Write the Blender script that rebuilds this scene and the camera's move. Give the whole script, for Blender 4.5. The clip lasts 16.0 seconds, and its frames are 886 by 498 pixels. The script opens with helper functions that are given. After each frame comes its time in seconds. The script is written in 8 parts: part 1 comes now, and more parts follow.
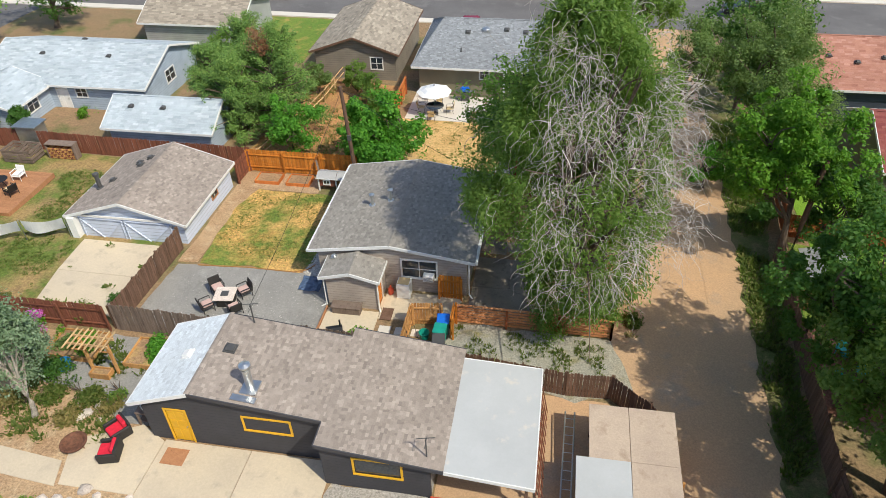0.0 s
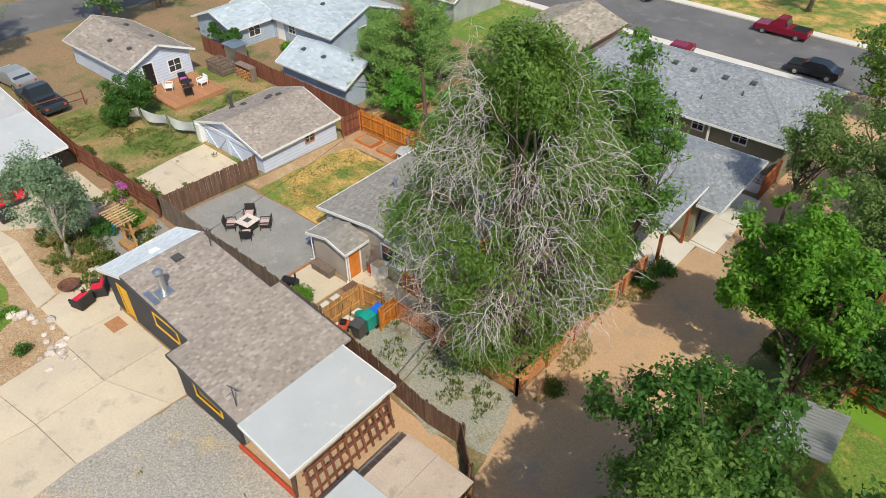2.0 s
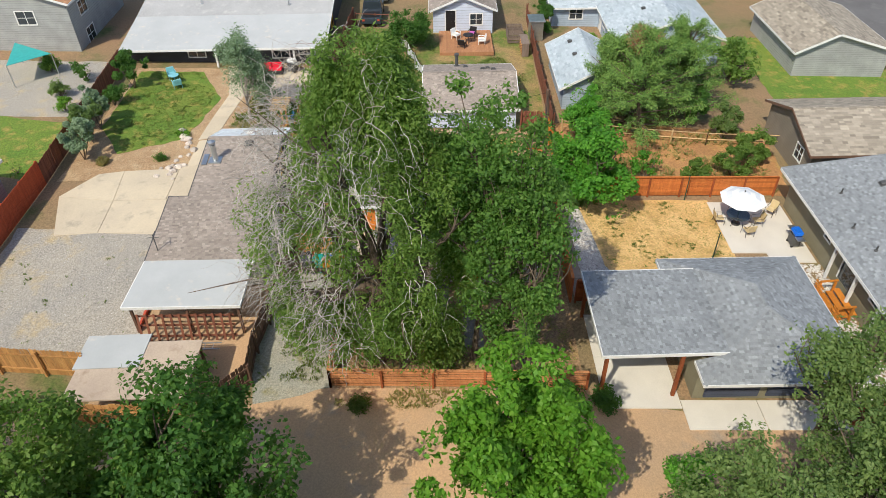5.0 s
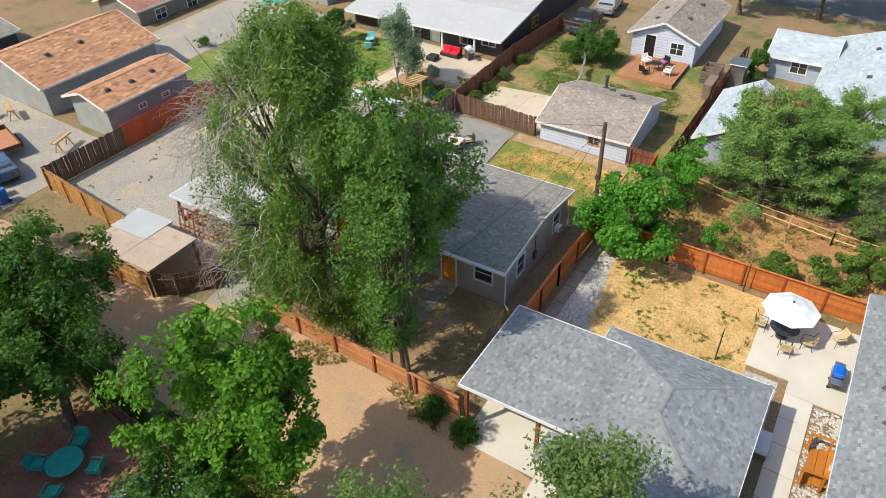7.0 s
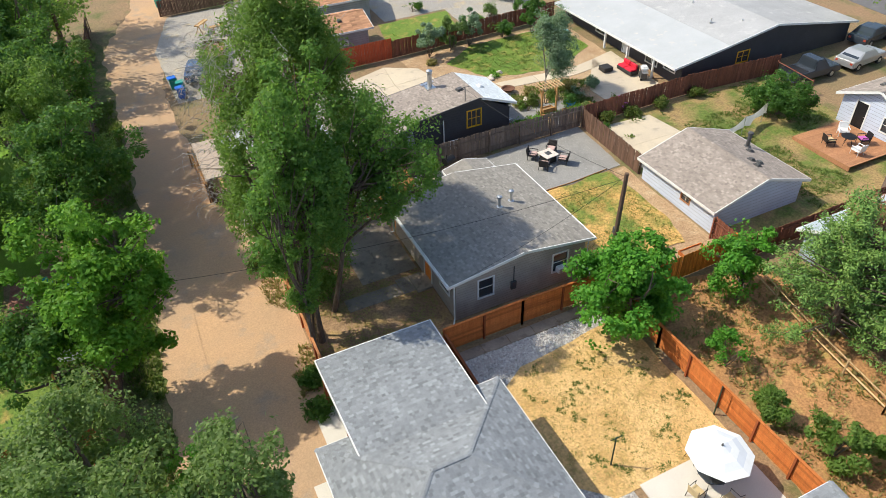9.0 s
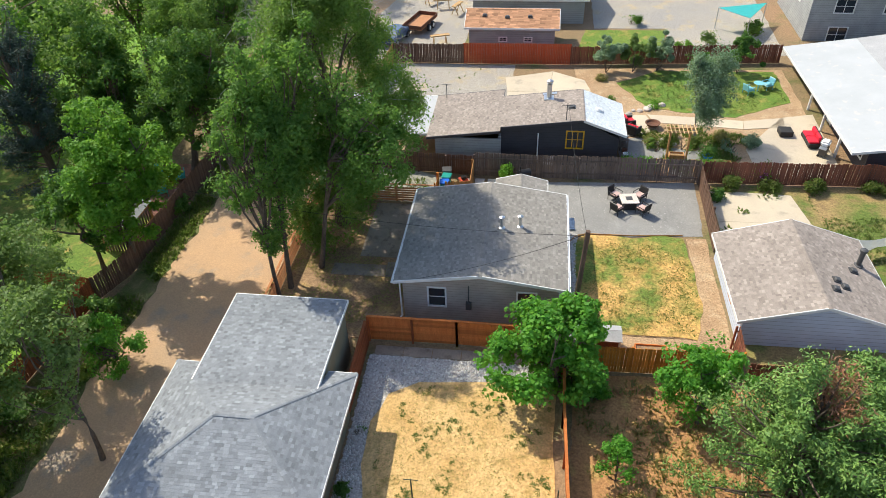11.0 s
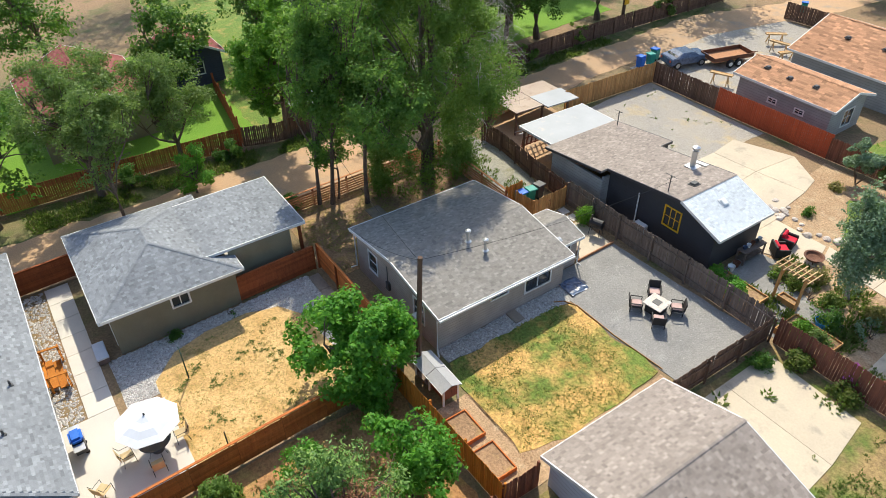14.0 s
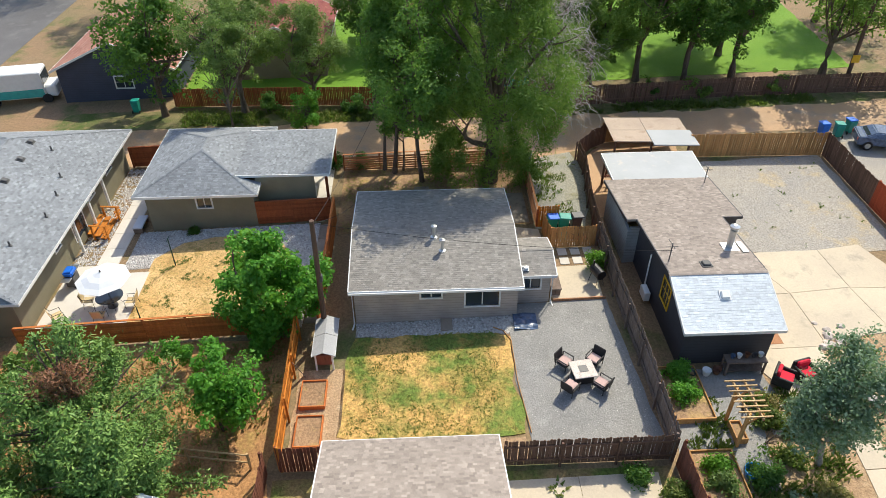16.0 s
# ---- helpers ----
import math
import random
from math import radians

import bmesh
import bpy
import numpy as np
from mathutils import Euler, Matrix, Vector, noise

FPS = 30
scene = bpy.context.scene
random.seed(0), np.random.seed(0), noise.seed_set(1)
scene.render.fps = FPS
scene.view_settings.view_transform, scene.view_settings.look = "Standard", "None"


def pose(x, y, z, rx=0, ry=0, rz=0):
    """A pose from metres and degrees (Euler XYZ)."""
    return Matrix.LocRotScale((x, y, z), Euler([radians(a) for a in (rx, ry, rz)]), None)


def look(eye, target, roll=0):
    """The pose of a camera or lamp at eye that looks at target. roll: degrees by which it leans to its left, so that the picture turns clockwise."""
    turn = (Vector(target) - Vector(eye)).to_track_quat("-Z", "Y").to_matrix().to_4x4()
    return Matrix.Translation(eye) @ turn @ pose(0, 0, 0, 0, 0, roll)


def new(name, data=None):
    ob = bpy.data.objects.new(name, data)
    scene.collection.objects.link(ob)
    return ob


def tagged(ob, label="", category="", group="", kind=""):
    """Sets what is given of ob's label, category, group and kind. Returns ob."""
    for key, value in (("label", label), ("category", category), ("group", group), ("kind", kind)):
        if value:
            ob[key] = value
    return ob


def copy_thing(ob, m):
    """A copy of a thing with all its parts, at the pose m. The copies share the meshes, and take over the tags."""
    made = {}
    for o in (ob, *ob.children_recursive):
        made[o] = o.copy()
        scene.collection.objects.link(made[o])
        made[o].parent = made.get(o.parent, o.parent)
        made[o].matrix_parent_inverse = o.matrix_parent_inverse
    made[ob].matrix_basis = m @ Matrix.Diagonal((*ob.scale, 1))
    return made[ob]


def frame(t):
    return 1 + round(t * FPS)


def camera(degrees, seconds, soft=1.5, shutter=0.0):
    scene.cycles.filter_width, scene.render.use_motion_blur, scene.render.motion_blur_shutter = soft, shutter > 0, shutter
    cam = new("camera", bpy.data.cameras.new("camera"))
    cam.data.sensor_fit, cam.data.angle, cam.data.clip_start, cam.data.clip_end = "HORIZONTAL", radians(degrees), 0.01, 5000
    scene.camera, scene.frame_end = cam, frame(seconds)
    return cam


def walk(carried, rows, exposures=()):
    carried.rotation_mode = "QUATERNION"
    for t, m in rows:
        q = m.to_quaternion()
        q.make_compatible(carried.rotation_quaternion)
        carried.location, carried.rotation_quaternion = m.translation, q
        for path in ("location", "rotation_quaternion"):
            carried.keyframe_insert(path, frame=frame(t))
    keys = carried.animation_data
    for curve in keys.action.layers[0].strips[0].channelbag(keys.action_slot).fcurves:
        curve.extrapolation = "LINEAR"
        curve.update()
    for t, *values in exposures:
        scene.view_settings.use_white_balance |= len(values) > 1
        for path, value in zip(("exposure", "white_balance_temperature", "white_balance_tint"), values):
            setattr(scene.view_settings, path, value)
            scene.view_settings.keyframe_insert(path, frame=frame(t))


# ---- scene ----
cam = camera(65.0, 16.0, 0.6)
PATH = [
    (0, (6.494, -31.393, 25.704), (5.354, -25.217, 20.752), -1.8),
    (0.5, (10.586, -30.443, 25.772), (8.630, -24.471, 20.820), -1.7),
    (1, (14.606, -28.786, 25.896), (11.850, -23.150, 20.928), -1.5),
    (1.5, (18.194, -26.662, 26.025), (14.726, -21.462, 21.037), -1.4),
    (2, (21.591, -24.186, 26.295), (17.475, -19.490, 21.295), -0.8),
    (2.5, (24.613, -21.372, 26.516), (19.933, -17.256, 21.504), -0.6),
    (3, (27.431, -17.862, 26.771), (22.227, -14.454, 21.743), -0.1),
    (3.5, (29.415, -13.924, 26.876), (23.811, -11.288, 21.812), -0.6),
    (4, (31.017, -9.417, 26.903), (25.085, -7.665, 21.831), -0.6),
    (4.5, (31.817, -5.185, 26.935), (25.713, -4.265, 21.847), -1),
    (4.7, (31.871, -3.364, 26.914), (25.727, -2.804, 21.822), -1),
    (6.8, (28.889, 15.691, 26.505), (23.457, 12.563, 21.533), -1.9),
    (7, (27.940, 17.245, 26.499), (22.688, 13.813, 21.535), -1.9),
    (7.5, (25.406, 20.604, 26.451), (20.646, 16.512, 21.491), -1.6),
    (8, (22.143, 23.783, 26.562), (18.019, 19.075, 21.582), -1.6),
    (8.5, (18.292, 26.468, 26.624), (14.900, 21.228, 21.616), -2.1),
    (9, (14.257, 28.911, 26.707), (11.681, 23.223, 21.703), -2.1),
    (9.2, (12.414, 29.646, 26.741), (10.194, 23.826, 21.725), -2.5),
    (11.3, (-6.372, 31.442, 26.323), (-4.920, 25.318, 21.387), -2.3),
    (11.5, (-8.214, 31.078, 26.316), (-6.418, 25.030, 21.392), -2.4),
    (12, (-12.711, 29.480, 26.231), (-10.063, 23.748, 21.319), -2.3),
    (12.5, (-16.526, 27.387, 26.077), (-13.134, 22.051, 21.177), -2),
    (13, (-20.183, 24.969, 26.178), (-16.087, 20.153, 21.282), -1.7),
    (13.5, (-23.327, 21.731, 26.103), (-18.623, 17.519, 21.191), -1.3),
    (14, (-26.059, 18.013, 26.042), (-20.831, 14.505, 21.110), -0.8),
    (14.5, (-28.321, 14.246, 25.974), (-22.665, 11.466, 21.046), -0.7),
    (15, (-30.095, 9.947, 25.907), (-24.111, 7.999, 20.971), -0.5),
    (15.5, (-31.234, 5.641, 25.777), (-25.034, 4.521, 20.845), -0.5),
    (16, (-31.845, 1.204, 25.524), (-25.529, 0.940, 20.620), -0.2),
]
walk(cam, [(t, look(eye, target, roll)) for t, eye, target, roll in PATH],
     [(0, 0.06), (3, -0.02), (4.5, 0.0), (7, 0.14), (9, 0.26), (12.5, 0.42), (16, 0.30)])

# ---- world and sun ----
SUN_TO = Vector((0.70, -0.46, 1.0)).normalized()
world = bpy.data.worlds.new("sky")
scene.world = world
world.use_nodes = True
wn = world.node_tree
sky = wn.nodes.new("ShaderNodeTexSky")
sky.sky_type = "NISHITA"
sky.sun_disc = False
sky.sun_elevation = math.asin(SUN_TO.z)
sky.sun_rotation = math.atan2(SUN_TO.x, SUN_TO.y)
sky.dust_density = 1.5
wn.links.new(sky.outputs[0], wn.nodes["Background"].inputs[0])
wn.nodes["Background"].inputs[1].default_value = 0.17
sun_data = bpy.data.lights.new("sun", "SUN")
sun_data.energy, sun_data.angle, sun_data.color = 4.0, radians(0.55), (1.0, 0.935, 0.775)
sun = new("sun", sun_data)
sun.matrix_world = look(SUN_TO * 80, (0, 0, 0))


# ---- ground height ----
def gz(x, y):
    """Height of the gently sloping ground."""
    return 0.324 - 0.010 * x - 0.034 * y


# ---- materials ----
def rgb(c, k=1.0):
    return (c[0] * k, c[1] * k, c[2] * k, 1.0)


def nt(name):
    m = bpy.data.materials.new(name)
    m.use_nodes = True
    t = m.node_tree
    return m, t, t.nodes["Principled BSDF"]


def add(t, kind, **values):
    n = t.nodes.new(kind)
    for k, v in values.items():
        n.inputs[k].default_value = v
    return n


def coords(t, scale=1.0, world_space=True):
    if world_space:
        g = t.nodes.new("ShaderNodeNewGeometry")
        out = g.outputs["Position"]
    else:
        g = t.nodes.new("ShaderNodeTexCoord")
        out = g.outputs["Object"]
    mp = t.nodes.new("ShaderNodeMapping")
    mp.inputs["Scale"].default_value = (scale, scale, scale) if isinstance(scale, (int, float)) else scale
    t.links.new(out, mp.inputs[0])
    return mp.outputs[0]


def noise_fac(t, vec, scale, lo=0.35, hi=0.65, detail=4.0, rough=0.6):
    n = add(t, "ShaderNodeTexNoise", Scale=scale, Detail=detail, Roughness=rough)
    t.links.new(vec, n.inputs["Vector"])
    r = t.nodes.new("ShaderNodeMapRange")
    r.inputs["From Min"].default_value, r.inputs["From Max"].default_value = lo, hi
    t.links.new(n.outputs["Fac"], r.inputs["Value"])
    return r.outputs[0]


def mix(t, fac, a, b, blend="MIX"):
    m = t.nodes.new("ShaderNodeMix")
    m.data_type, m.blend_type = "RGBA", blend
    for sock, v in ((m.inputs[0], fac), (m.inputs[6], a), (m.inputs[7], b)):
        if isinstance(v, (int, float)):
            sock.default_value = v
        elif isinstance(v, tuple):
            sock.default_value = v if len(v) == 4 else rgb(v)
        else:
            t.links.new(v, sock)
    return m.outputs[2]


def bump(t, bsdf, height, strength=0.4, dist=0.02):
    b = t.nodes.new("ShaderNodeBump")
    b.inputs["Strength"].default_value, b.inputs["Distance"].default_value = strength, dist
    t.links.new(height, b.inputs["Height"])
    t.links.new(b.outputs[0], bsdf.inputs["Normal"])


def surface(name, c1, c2, scale=1.5, grain=30.0, c3=None, spot=0.4, rough=0.85, depth=0.02, rand=0.0, metal=0.0, lo=0.35, hi=0.65,
            grain_k=0.25, stretch=None):
    """Two colours in large patches, a third in spots, fine grain over all."""
    m, t, b = nt(name)
    v = coords(t, stretch or 1.0)
    f = noise_fac(t, v, scale, lo, hi)
    col = mix(t, f, c1, c2)
    if c3:
        col = mix(t, noise_fac(t, v, scale * 2.7, 0.62 - 0.2 * spot, 0.72, 6.0), col, c3)
    g = noise_fac(t, v, grain, 0.25, 0.75, 3.0, 0.7)
    gm = t.nodes.new("ShaderNodeMapRange")
    gm.inputs["To Min"].default_value, gm.inputs["To Max"].default_value = 1 - grain_k, 1 + grain_k
    t.links.new(g, gm.inputs["Value"])
    col = mix(t, 1.0, col, gm.outputs[0], "MULTIPLY")
    if rand:
        o = t.nodes.new("ShaderNodeObjectInfo")
        rm = t.nodes.new("ShaderNodeMapRange")
        rm.inputs["To Min"].default_value, rm.inputs["To Max"].default_value = 1 - rand, 1 + rand
        t.links.new(o.outputs["Random"], rm.inputs["Value"])
        col = mix(t, 1.0, col, rm.outputs[0], "MULTIPLY")
    t.links.new(col, b.inputs["Base Color"])
    b.inputs["Roughness"].default_value, b.inputs["Metallic"].default_value = rough, metal
    b.inputs["Specular IOR Level"].default_value = 0.25
    bump(t, b, g, 0.5, depth)
    return m


def islands(name, colors, scale=0.35, rough=0.9, grain=45.0, tint=None):
    """Every loose piece takes a colour of its own out of the list; slow weathering over all."""
    m, t, b = nt(name)
    g = t.nodes.new("ShaderNodeNewGeometry")
    ramp = t.nodes.new("ShaderNodeValToRGB")
    ramp.color_ramp.interpolation = "LINEAR"
    el = ramp.color_ramp.elements
    for i, c in enumerate(colors):
        e = el[i] if i < 2 else el.new(1.0)
        e.position, e.color = i / max(1, len(colors) - 1), rgb(c)
    t.links.new(g.outputs["Random Per Island"], ramp.inputs[0])
    v = coords(t)
    w = noise_fac(t, v, scale, 0.3, 0.7)
    col = mix(t, w, mix(t, 0.18, ramp.outputs[0], (0.02, 0.02, 0.02)), ramp.outputs[0])
    if tint:
        col = mix(t, noise_fac(t, v, scale * 2, 0.55, 0.75), col, tint)
    gr = noise_fac(t, v, grain, 0.25, 0.75, 2.0)
    gm = t.nodes.new("ShaderNodeMapRange")
    gm.inputs["To Min"].default_value, gm.inputs["To Max"].default_value = 0.8, 1.2
    t.links.new(gr, gm.inputs["Value"])
    col = mix(t, 1.0, col, gm.outputs[0], "MULTIPLY")
    t.links.new(col, b.inputs["Base Color"])
    b.inputs["Roughness"].default_value = rough
    b.inputs["Specular IOR Level"].default_value = 0.25
    bump(t, b, gr, 0.4, 0.01)
    return m


def leafy(name, colors, trans=0.52, rough=0.55, scale=0.5):
    m, t, b = nt(name)
    g = t.nodes.new("ShaderNodeNewGeometry")
    ramp = t.nodes.new("ShaderNodeValToRGB")
    el = ramp.color_ramp.elements
    for i, c in enumerate(colors):
        e = el[i] if i < 2 else el.new(1.0)
        e.position, e.color = i / max(1, len(colors) - 1), rgb(c)
    t.links.new(g.outputs["Random Per Island"], ramp.inputs[0])
    v = coords(t)
    w = noise_fac(t, v, scale, 0.3, 0.7)
    col = mix(t, w, mix(t, 0.45, ramp.outputs[0], rgb(colors[0])), ramp.outputs[0])
    t.links.new(col, b.inputs["Base Color"])
    b.inputs["Roughness"].default_value = rough
    b.inputs["Specular IOR Level"].default_value = 0.3
    tr = t.nodes.new("ShaderNodeBsdfTranslucent")
    t.links.new(mix(t, 0.5, col, (0.24, 0.40, 0.05)), tr.inputs[0])
    mx = t.nodes.new("ShaderNodeMixShader")
    mx.inputs[0].default_value = trans
    t.links.new(b.outputs[0], mx.inputs[1])
    t.links.new(tr.outputs[0], mx.inputs[2])
    t.links.new(mx.outputs[0], t.nodes["Material Output"].inputs[0])
    return m


def siding(name, c, course=0.17, rough=0.7, lap=0.02, dirt=0.2):
    """Painted lap boards: a saw-tooth relief by height."""
    m, t, b = nt(name)
    v = coords(t)
    sep = t.nodes.new("ShaderNodeSeparateXYZ")
    t.links.new(v, sep.inputs[0])
    d = t.nodes.new("ShaderNodeMath")
    d.operation = "DIVIDE"
    d.inputs[1].default_value = course
    t.links.new(sep.outputs[2], d.inputs[0])
    fr = t.nodes.new("ShaderNodeMath")
    fr.operation = "FRACT"
    t.links.new(d.outputs[0], fr.inputs[0])
    inv = t.nodes.new("ShaderNodeMath")
    inv.operation = "SUBTRACT"
    inv.inputs[0].default_value = 1.0
    t.links.new(fr.outputs[0], inv.inputs[1])
    w = noise_fac(t, v, 0.9, 0.35, 0.7)
    col = mix(t, w, rgb(c, 1 - dirt), rgb(c, 1.05))
    joint = t.nodes.new("ShaderNodeMath")
    joint.operation = "LESS_THAN"
    joint.inputs[1].default_value = 0.10
    t.links.new(fr.outputs[0], joint.inputs[0])
    col = mix(t, joint.outputs[0], col, rgb(c, 0.55))
    t.links.new(col, b.inputs["Base Color"])
    b.inputs["Roughness"].default_value = rough
    bump(t, b, inv.outputs[0], 0.45, lap)
    return m


def plain(name, c, rough=0.5, metal=0.0, var=0.12, scale=3.0):
    m, t, b = nt(name)
    v = coords(t)
    col = mix(t, noise_fac(t, v, scale, 0.3, 0.7), rgb(c, 1 - var), rgb(c, 1 + var))
    t.links.new(col, b.inputs["Base Color"])
    b.inputs["Roughness"].default_value, b.inputs["Metallic"].default_value = rough, metal
    return m


def glass_mat(name):
    m, t, b = nt(name)
    b.inputs["Base Color"].default_value = (0.03, 0.04, 0.05, 1)
    b.inputs["Roughness"].default_value = 0.04
    b.inputs["Specular IOR Level"].default_value = 0.9
    return m


M = {}
M["earth"] = surface("dry_earth", (0.30, 0.19, 0.11), (0.22, 0.17, 0.09), 0.12, 8, (0.09, 0.13, 0.035), 0.5, grain_k=0.4)
M["alley"] = surface("alley_dirt", (0.54, 0.34, 0.19), (0.44, 0.30, 0.185), 0.16, 11, (0.33, 0.27, 0.21), 0.35, depth=0.008, grain_k=0.2)
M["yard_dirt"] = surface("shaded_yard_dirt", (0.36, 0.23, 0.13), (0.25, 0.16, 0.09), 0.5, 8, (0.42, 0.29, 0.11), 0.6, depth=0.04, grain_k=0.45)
M["red_dirt"] = surface("red_brown_dirt", (0.46, 0.24, 0.10), (0.34, 0.18, 0.08), 0.35, 8, (0.42, 0.30, 0.10), 0.5, depth=0.04, grain_k=0.45)
M["mulch"] = surface("tan_mulch", (0.45, 0.31, 0.18), (0.36, 0.23, 0.13), 0.6, 11, (0.50, 0.38, 0.24), 0.5, depth=0.05, grain_k=0.5)
M["lawn_mixed"] = surface("patchy_lawn", (0.58, 0.36, 0.12), (0.15, 0.21, 0.04), 0.34, 7, (0.44, 0.27, 0.08), 0.6, depth=0.06, grain_k=0.5, lo=0.43, hi=0.57)
M["lawn_worn"] = surface("worn_back_lawn", (0.33, 0.23, 0.10), (0.12, 0.17, 0.035), 0.4, 7, (0.24, 0.16, 0.08), 0.5, depth=0.05, grain_k=0.45, lo=0.40, hi=0.60)
M["brick_paving"] = surface("red_brick_paving", (0.36, 0.17, 0.12), (0.28, 0.13, 0.09), 0.8, 9, (0.20, 0.12, 0.09), 0.4, depth=0.02, grain_k=0.4)
M["lawn_dry"] = surface("straw_dry_lawn", (0.66, 0.44, 0.19), (0.54, 0.34, 0.13), 0.5, 8, (0.36, 0.25, 0.08), 0.45, depth=0.05, grain_k=0.36)
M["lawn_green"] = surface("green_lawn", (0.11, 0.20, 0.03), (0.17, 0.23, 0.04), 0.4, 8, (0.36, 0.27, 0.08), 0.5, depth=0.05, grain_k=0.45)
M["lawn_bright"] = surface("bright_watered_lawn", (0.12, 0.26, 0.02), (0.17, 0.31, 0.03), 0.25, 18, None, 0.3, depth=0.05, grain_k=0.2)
M["weeds"] = surface("weedy_verge", (0.20, 0.17, 0.08), (0.09, 0.13, 0.03), 0.7, 14, (0.28, 0.21, 0.10), 0.4, depth=0.06, grain_k=0.4)
M["gravel_grey"] = surface("grey_gravel", (0.30, 0.29, 0.27), (0.25, 0.245, 0.23), 0.5, 13, (0.34, 0.33, 0.31), 0.3, depth=0.04, grain_k=0.3)
M["gravel_lot"] = surface("tan_grey_gravel", (0.40, 0.36, 0.30), (0.33, 0.31, 0.28), 0.22, 11, (0.47, 0.37, 0.22), 0.35, depth=0.04, grain_k=0.5)
M["gravel_drive"] = surface("worn_gravel_drive", (0.36, 0.33, 0.25), (0.30, 0.30, 0.26), 0.35, 11, (0.24, 0.22, 0.10), 0.35, depth=0.04, grain_k=0.45)
M["pebble"] = islands("river_pebble", [(0.36, 0.34, 0.32), (0.62, 0.60, 0.57), (0.48, 0.43, 0.39), (0.74, 0.72, 0.68)])
M["pebble_bed"] = surface("pebble_bed", (0.50, 0.475, 0.43), (0.30, 0.285, 0.26), 3.0, 10, (0.6, 0.57, 0.53), 0.5, depth=0.05, grain_k=0.6)
M["concrete"] = surface("pale_concrete", (0.60, 0.51, 0.375), (0.53, 0.45, 0.34), 0.4, 10, (0.42, 0.36, 0.28), 0.3, rough=0.8, depth=0.006, rand=0.06, grain_k=0.08)
M["concrete_white"] = surface("white_concrete", (0.66, 0.62, 0.55), (0.60, 0.56, 0.50), 0.5, 24, None, 0.3, rough=0.8, depth=0.005, rand=0.04, grain_k=0.07)
M["concrete_old"] = surface("dark_blotched_concrete", (0.34, 0.28, 0.22), (0.24, 0.20, 0.16), 0.8, 20, (0.16, 0.13, 0.10), 0.4, rough=0.85, depth=0.01, rand=0.1, grain_k=0.15)
M["asphalt"] = surface("street_asphalt", (0.155, 0.15, 0.15), (0.125, 0.12, 0.12), 0.2, 30, (0.19, 0.185, 0.18), 0.3, rough=0.9, depth=0.01, grain_k=0.15)
M["bark"] = surface("brown_bark", (0.11, 0.08, 0.055), (0.17, 0.13, 0.10), 3.0, 14, None, 0.3, depth=0.05, grain_k=0.4, stretch=(1, 1, 0.25))
M["bark_pale"] = surface("pale_bark", (0.42, 0.38, 0.32), (0.30, 0.26, 0.22), 3.0, 14, (0.12, 0.1, 0.08), 0.3, depth=0.03, grain_k=0.3)
M["dead_twig"] = islands("dead_grey_twig", [(0.38, 0.34, 0.31), (0.55, 0.51, 0.47), (0.43, 0.35, 0.31), (0.66, 0.62, 0.58)], grain=12)
M["leaf_elm"] = leafy("elm_leaf", [(0.11, 0.21, 0.042), (0.205, 0.33, 0.064), (0.28, 0.40, 0.095)], trans=0.58)
M["leaf_locust"] = leafy("locust_leaf", [(0.085, 0.20, 0.045), (0.15, 0.30, 0.06), (0.23, 0.40, 0.08)], trans=0.6)
M["leaf_ash"] = leafy("ash_leaf", [(0.085, 0.24, 0.018), (0.15, 0.35, 0.03), (0.23, 0.43, 0.05)])
M["leaf_dark"] = leafy("dark_leaf", [(0.045, 0.125, 0.026), (0.075, 0.19, 0.032), (0.125, 0.26, 0.045)])
M["leaf_olive"] = leafy("olive_leaf", [(0.12, 0.20, 0.062), (0.20, 0.29, 0.085), (0.27, 0.36, 0.12)])
M["leaf_silver"] = leafy("silver_poplar_leaf", [(0.14, 0.225, 0.125), (0.23, 0.325, 0.195), (0.35, 0.45, 0.30)], trans=0.35)
M["leaf_mulberry"] = leafy("mulberry_leaf", [(0.065, 0.244, 0.028), (0.132, 0.375, 0.041), (0.207, 0.507, 0.056)])
M["needle"] = leafy("juniper_needle", [(0.095, 0.20, 0.045), (0.175, 0.31, 0.065), (0.27, 0.40, 0.09)], trans=0.1)
M["needle_blue"] = leafy("spruce_needle", [(0.03, 0.055, 0.045), (0.06, 0.09, 0.08), (0.08, 0.12, 0.10)], trans=0.1)
M["needle_dead"] = leafy("dead_rust_needle", [(0.25, 0.10, 0.05), (0.36, 0.17, 0.09), (0.42, 0.24, 0.14)], trans=0.1)
M["weed"] = leafy("weed_leaf", [(0.07, 0.12, 0.02), (0.14, 0.19, 0.04), (0.26, 0.25, 0.08)])
M["straw"] = leafy("straw_tuft", [(0.30, 0.24, 0.09), (0.42, 0.32, 0.13), (0.16, 0.19, 0.05)])
M["pink"] = leafy("pink_petal", [(0.55, 0.10, 0.45), (0.65, 0.18, 0.55), (0.5, 0.12, 0.5)], trans=0.2)
M["sh_grey"] = islands("weathered_grey_shingle", [(0.224, 0.209, 0.186), (0.319, 0.296, 0.264), (0.265, 0.246, 0.22), (0.382, 0.355, 0.317)])
M["sh_brown"] = islands("brown_blend_shingle", [(0.253, 0.216, 0.187), (0.373, 0.317, 0.274), (0.302, 0.257, 0.222), (0.452, 0.385, 0.333)])
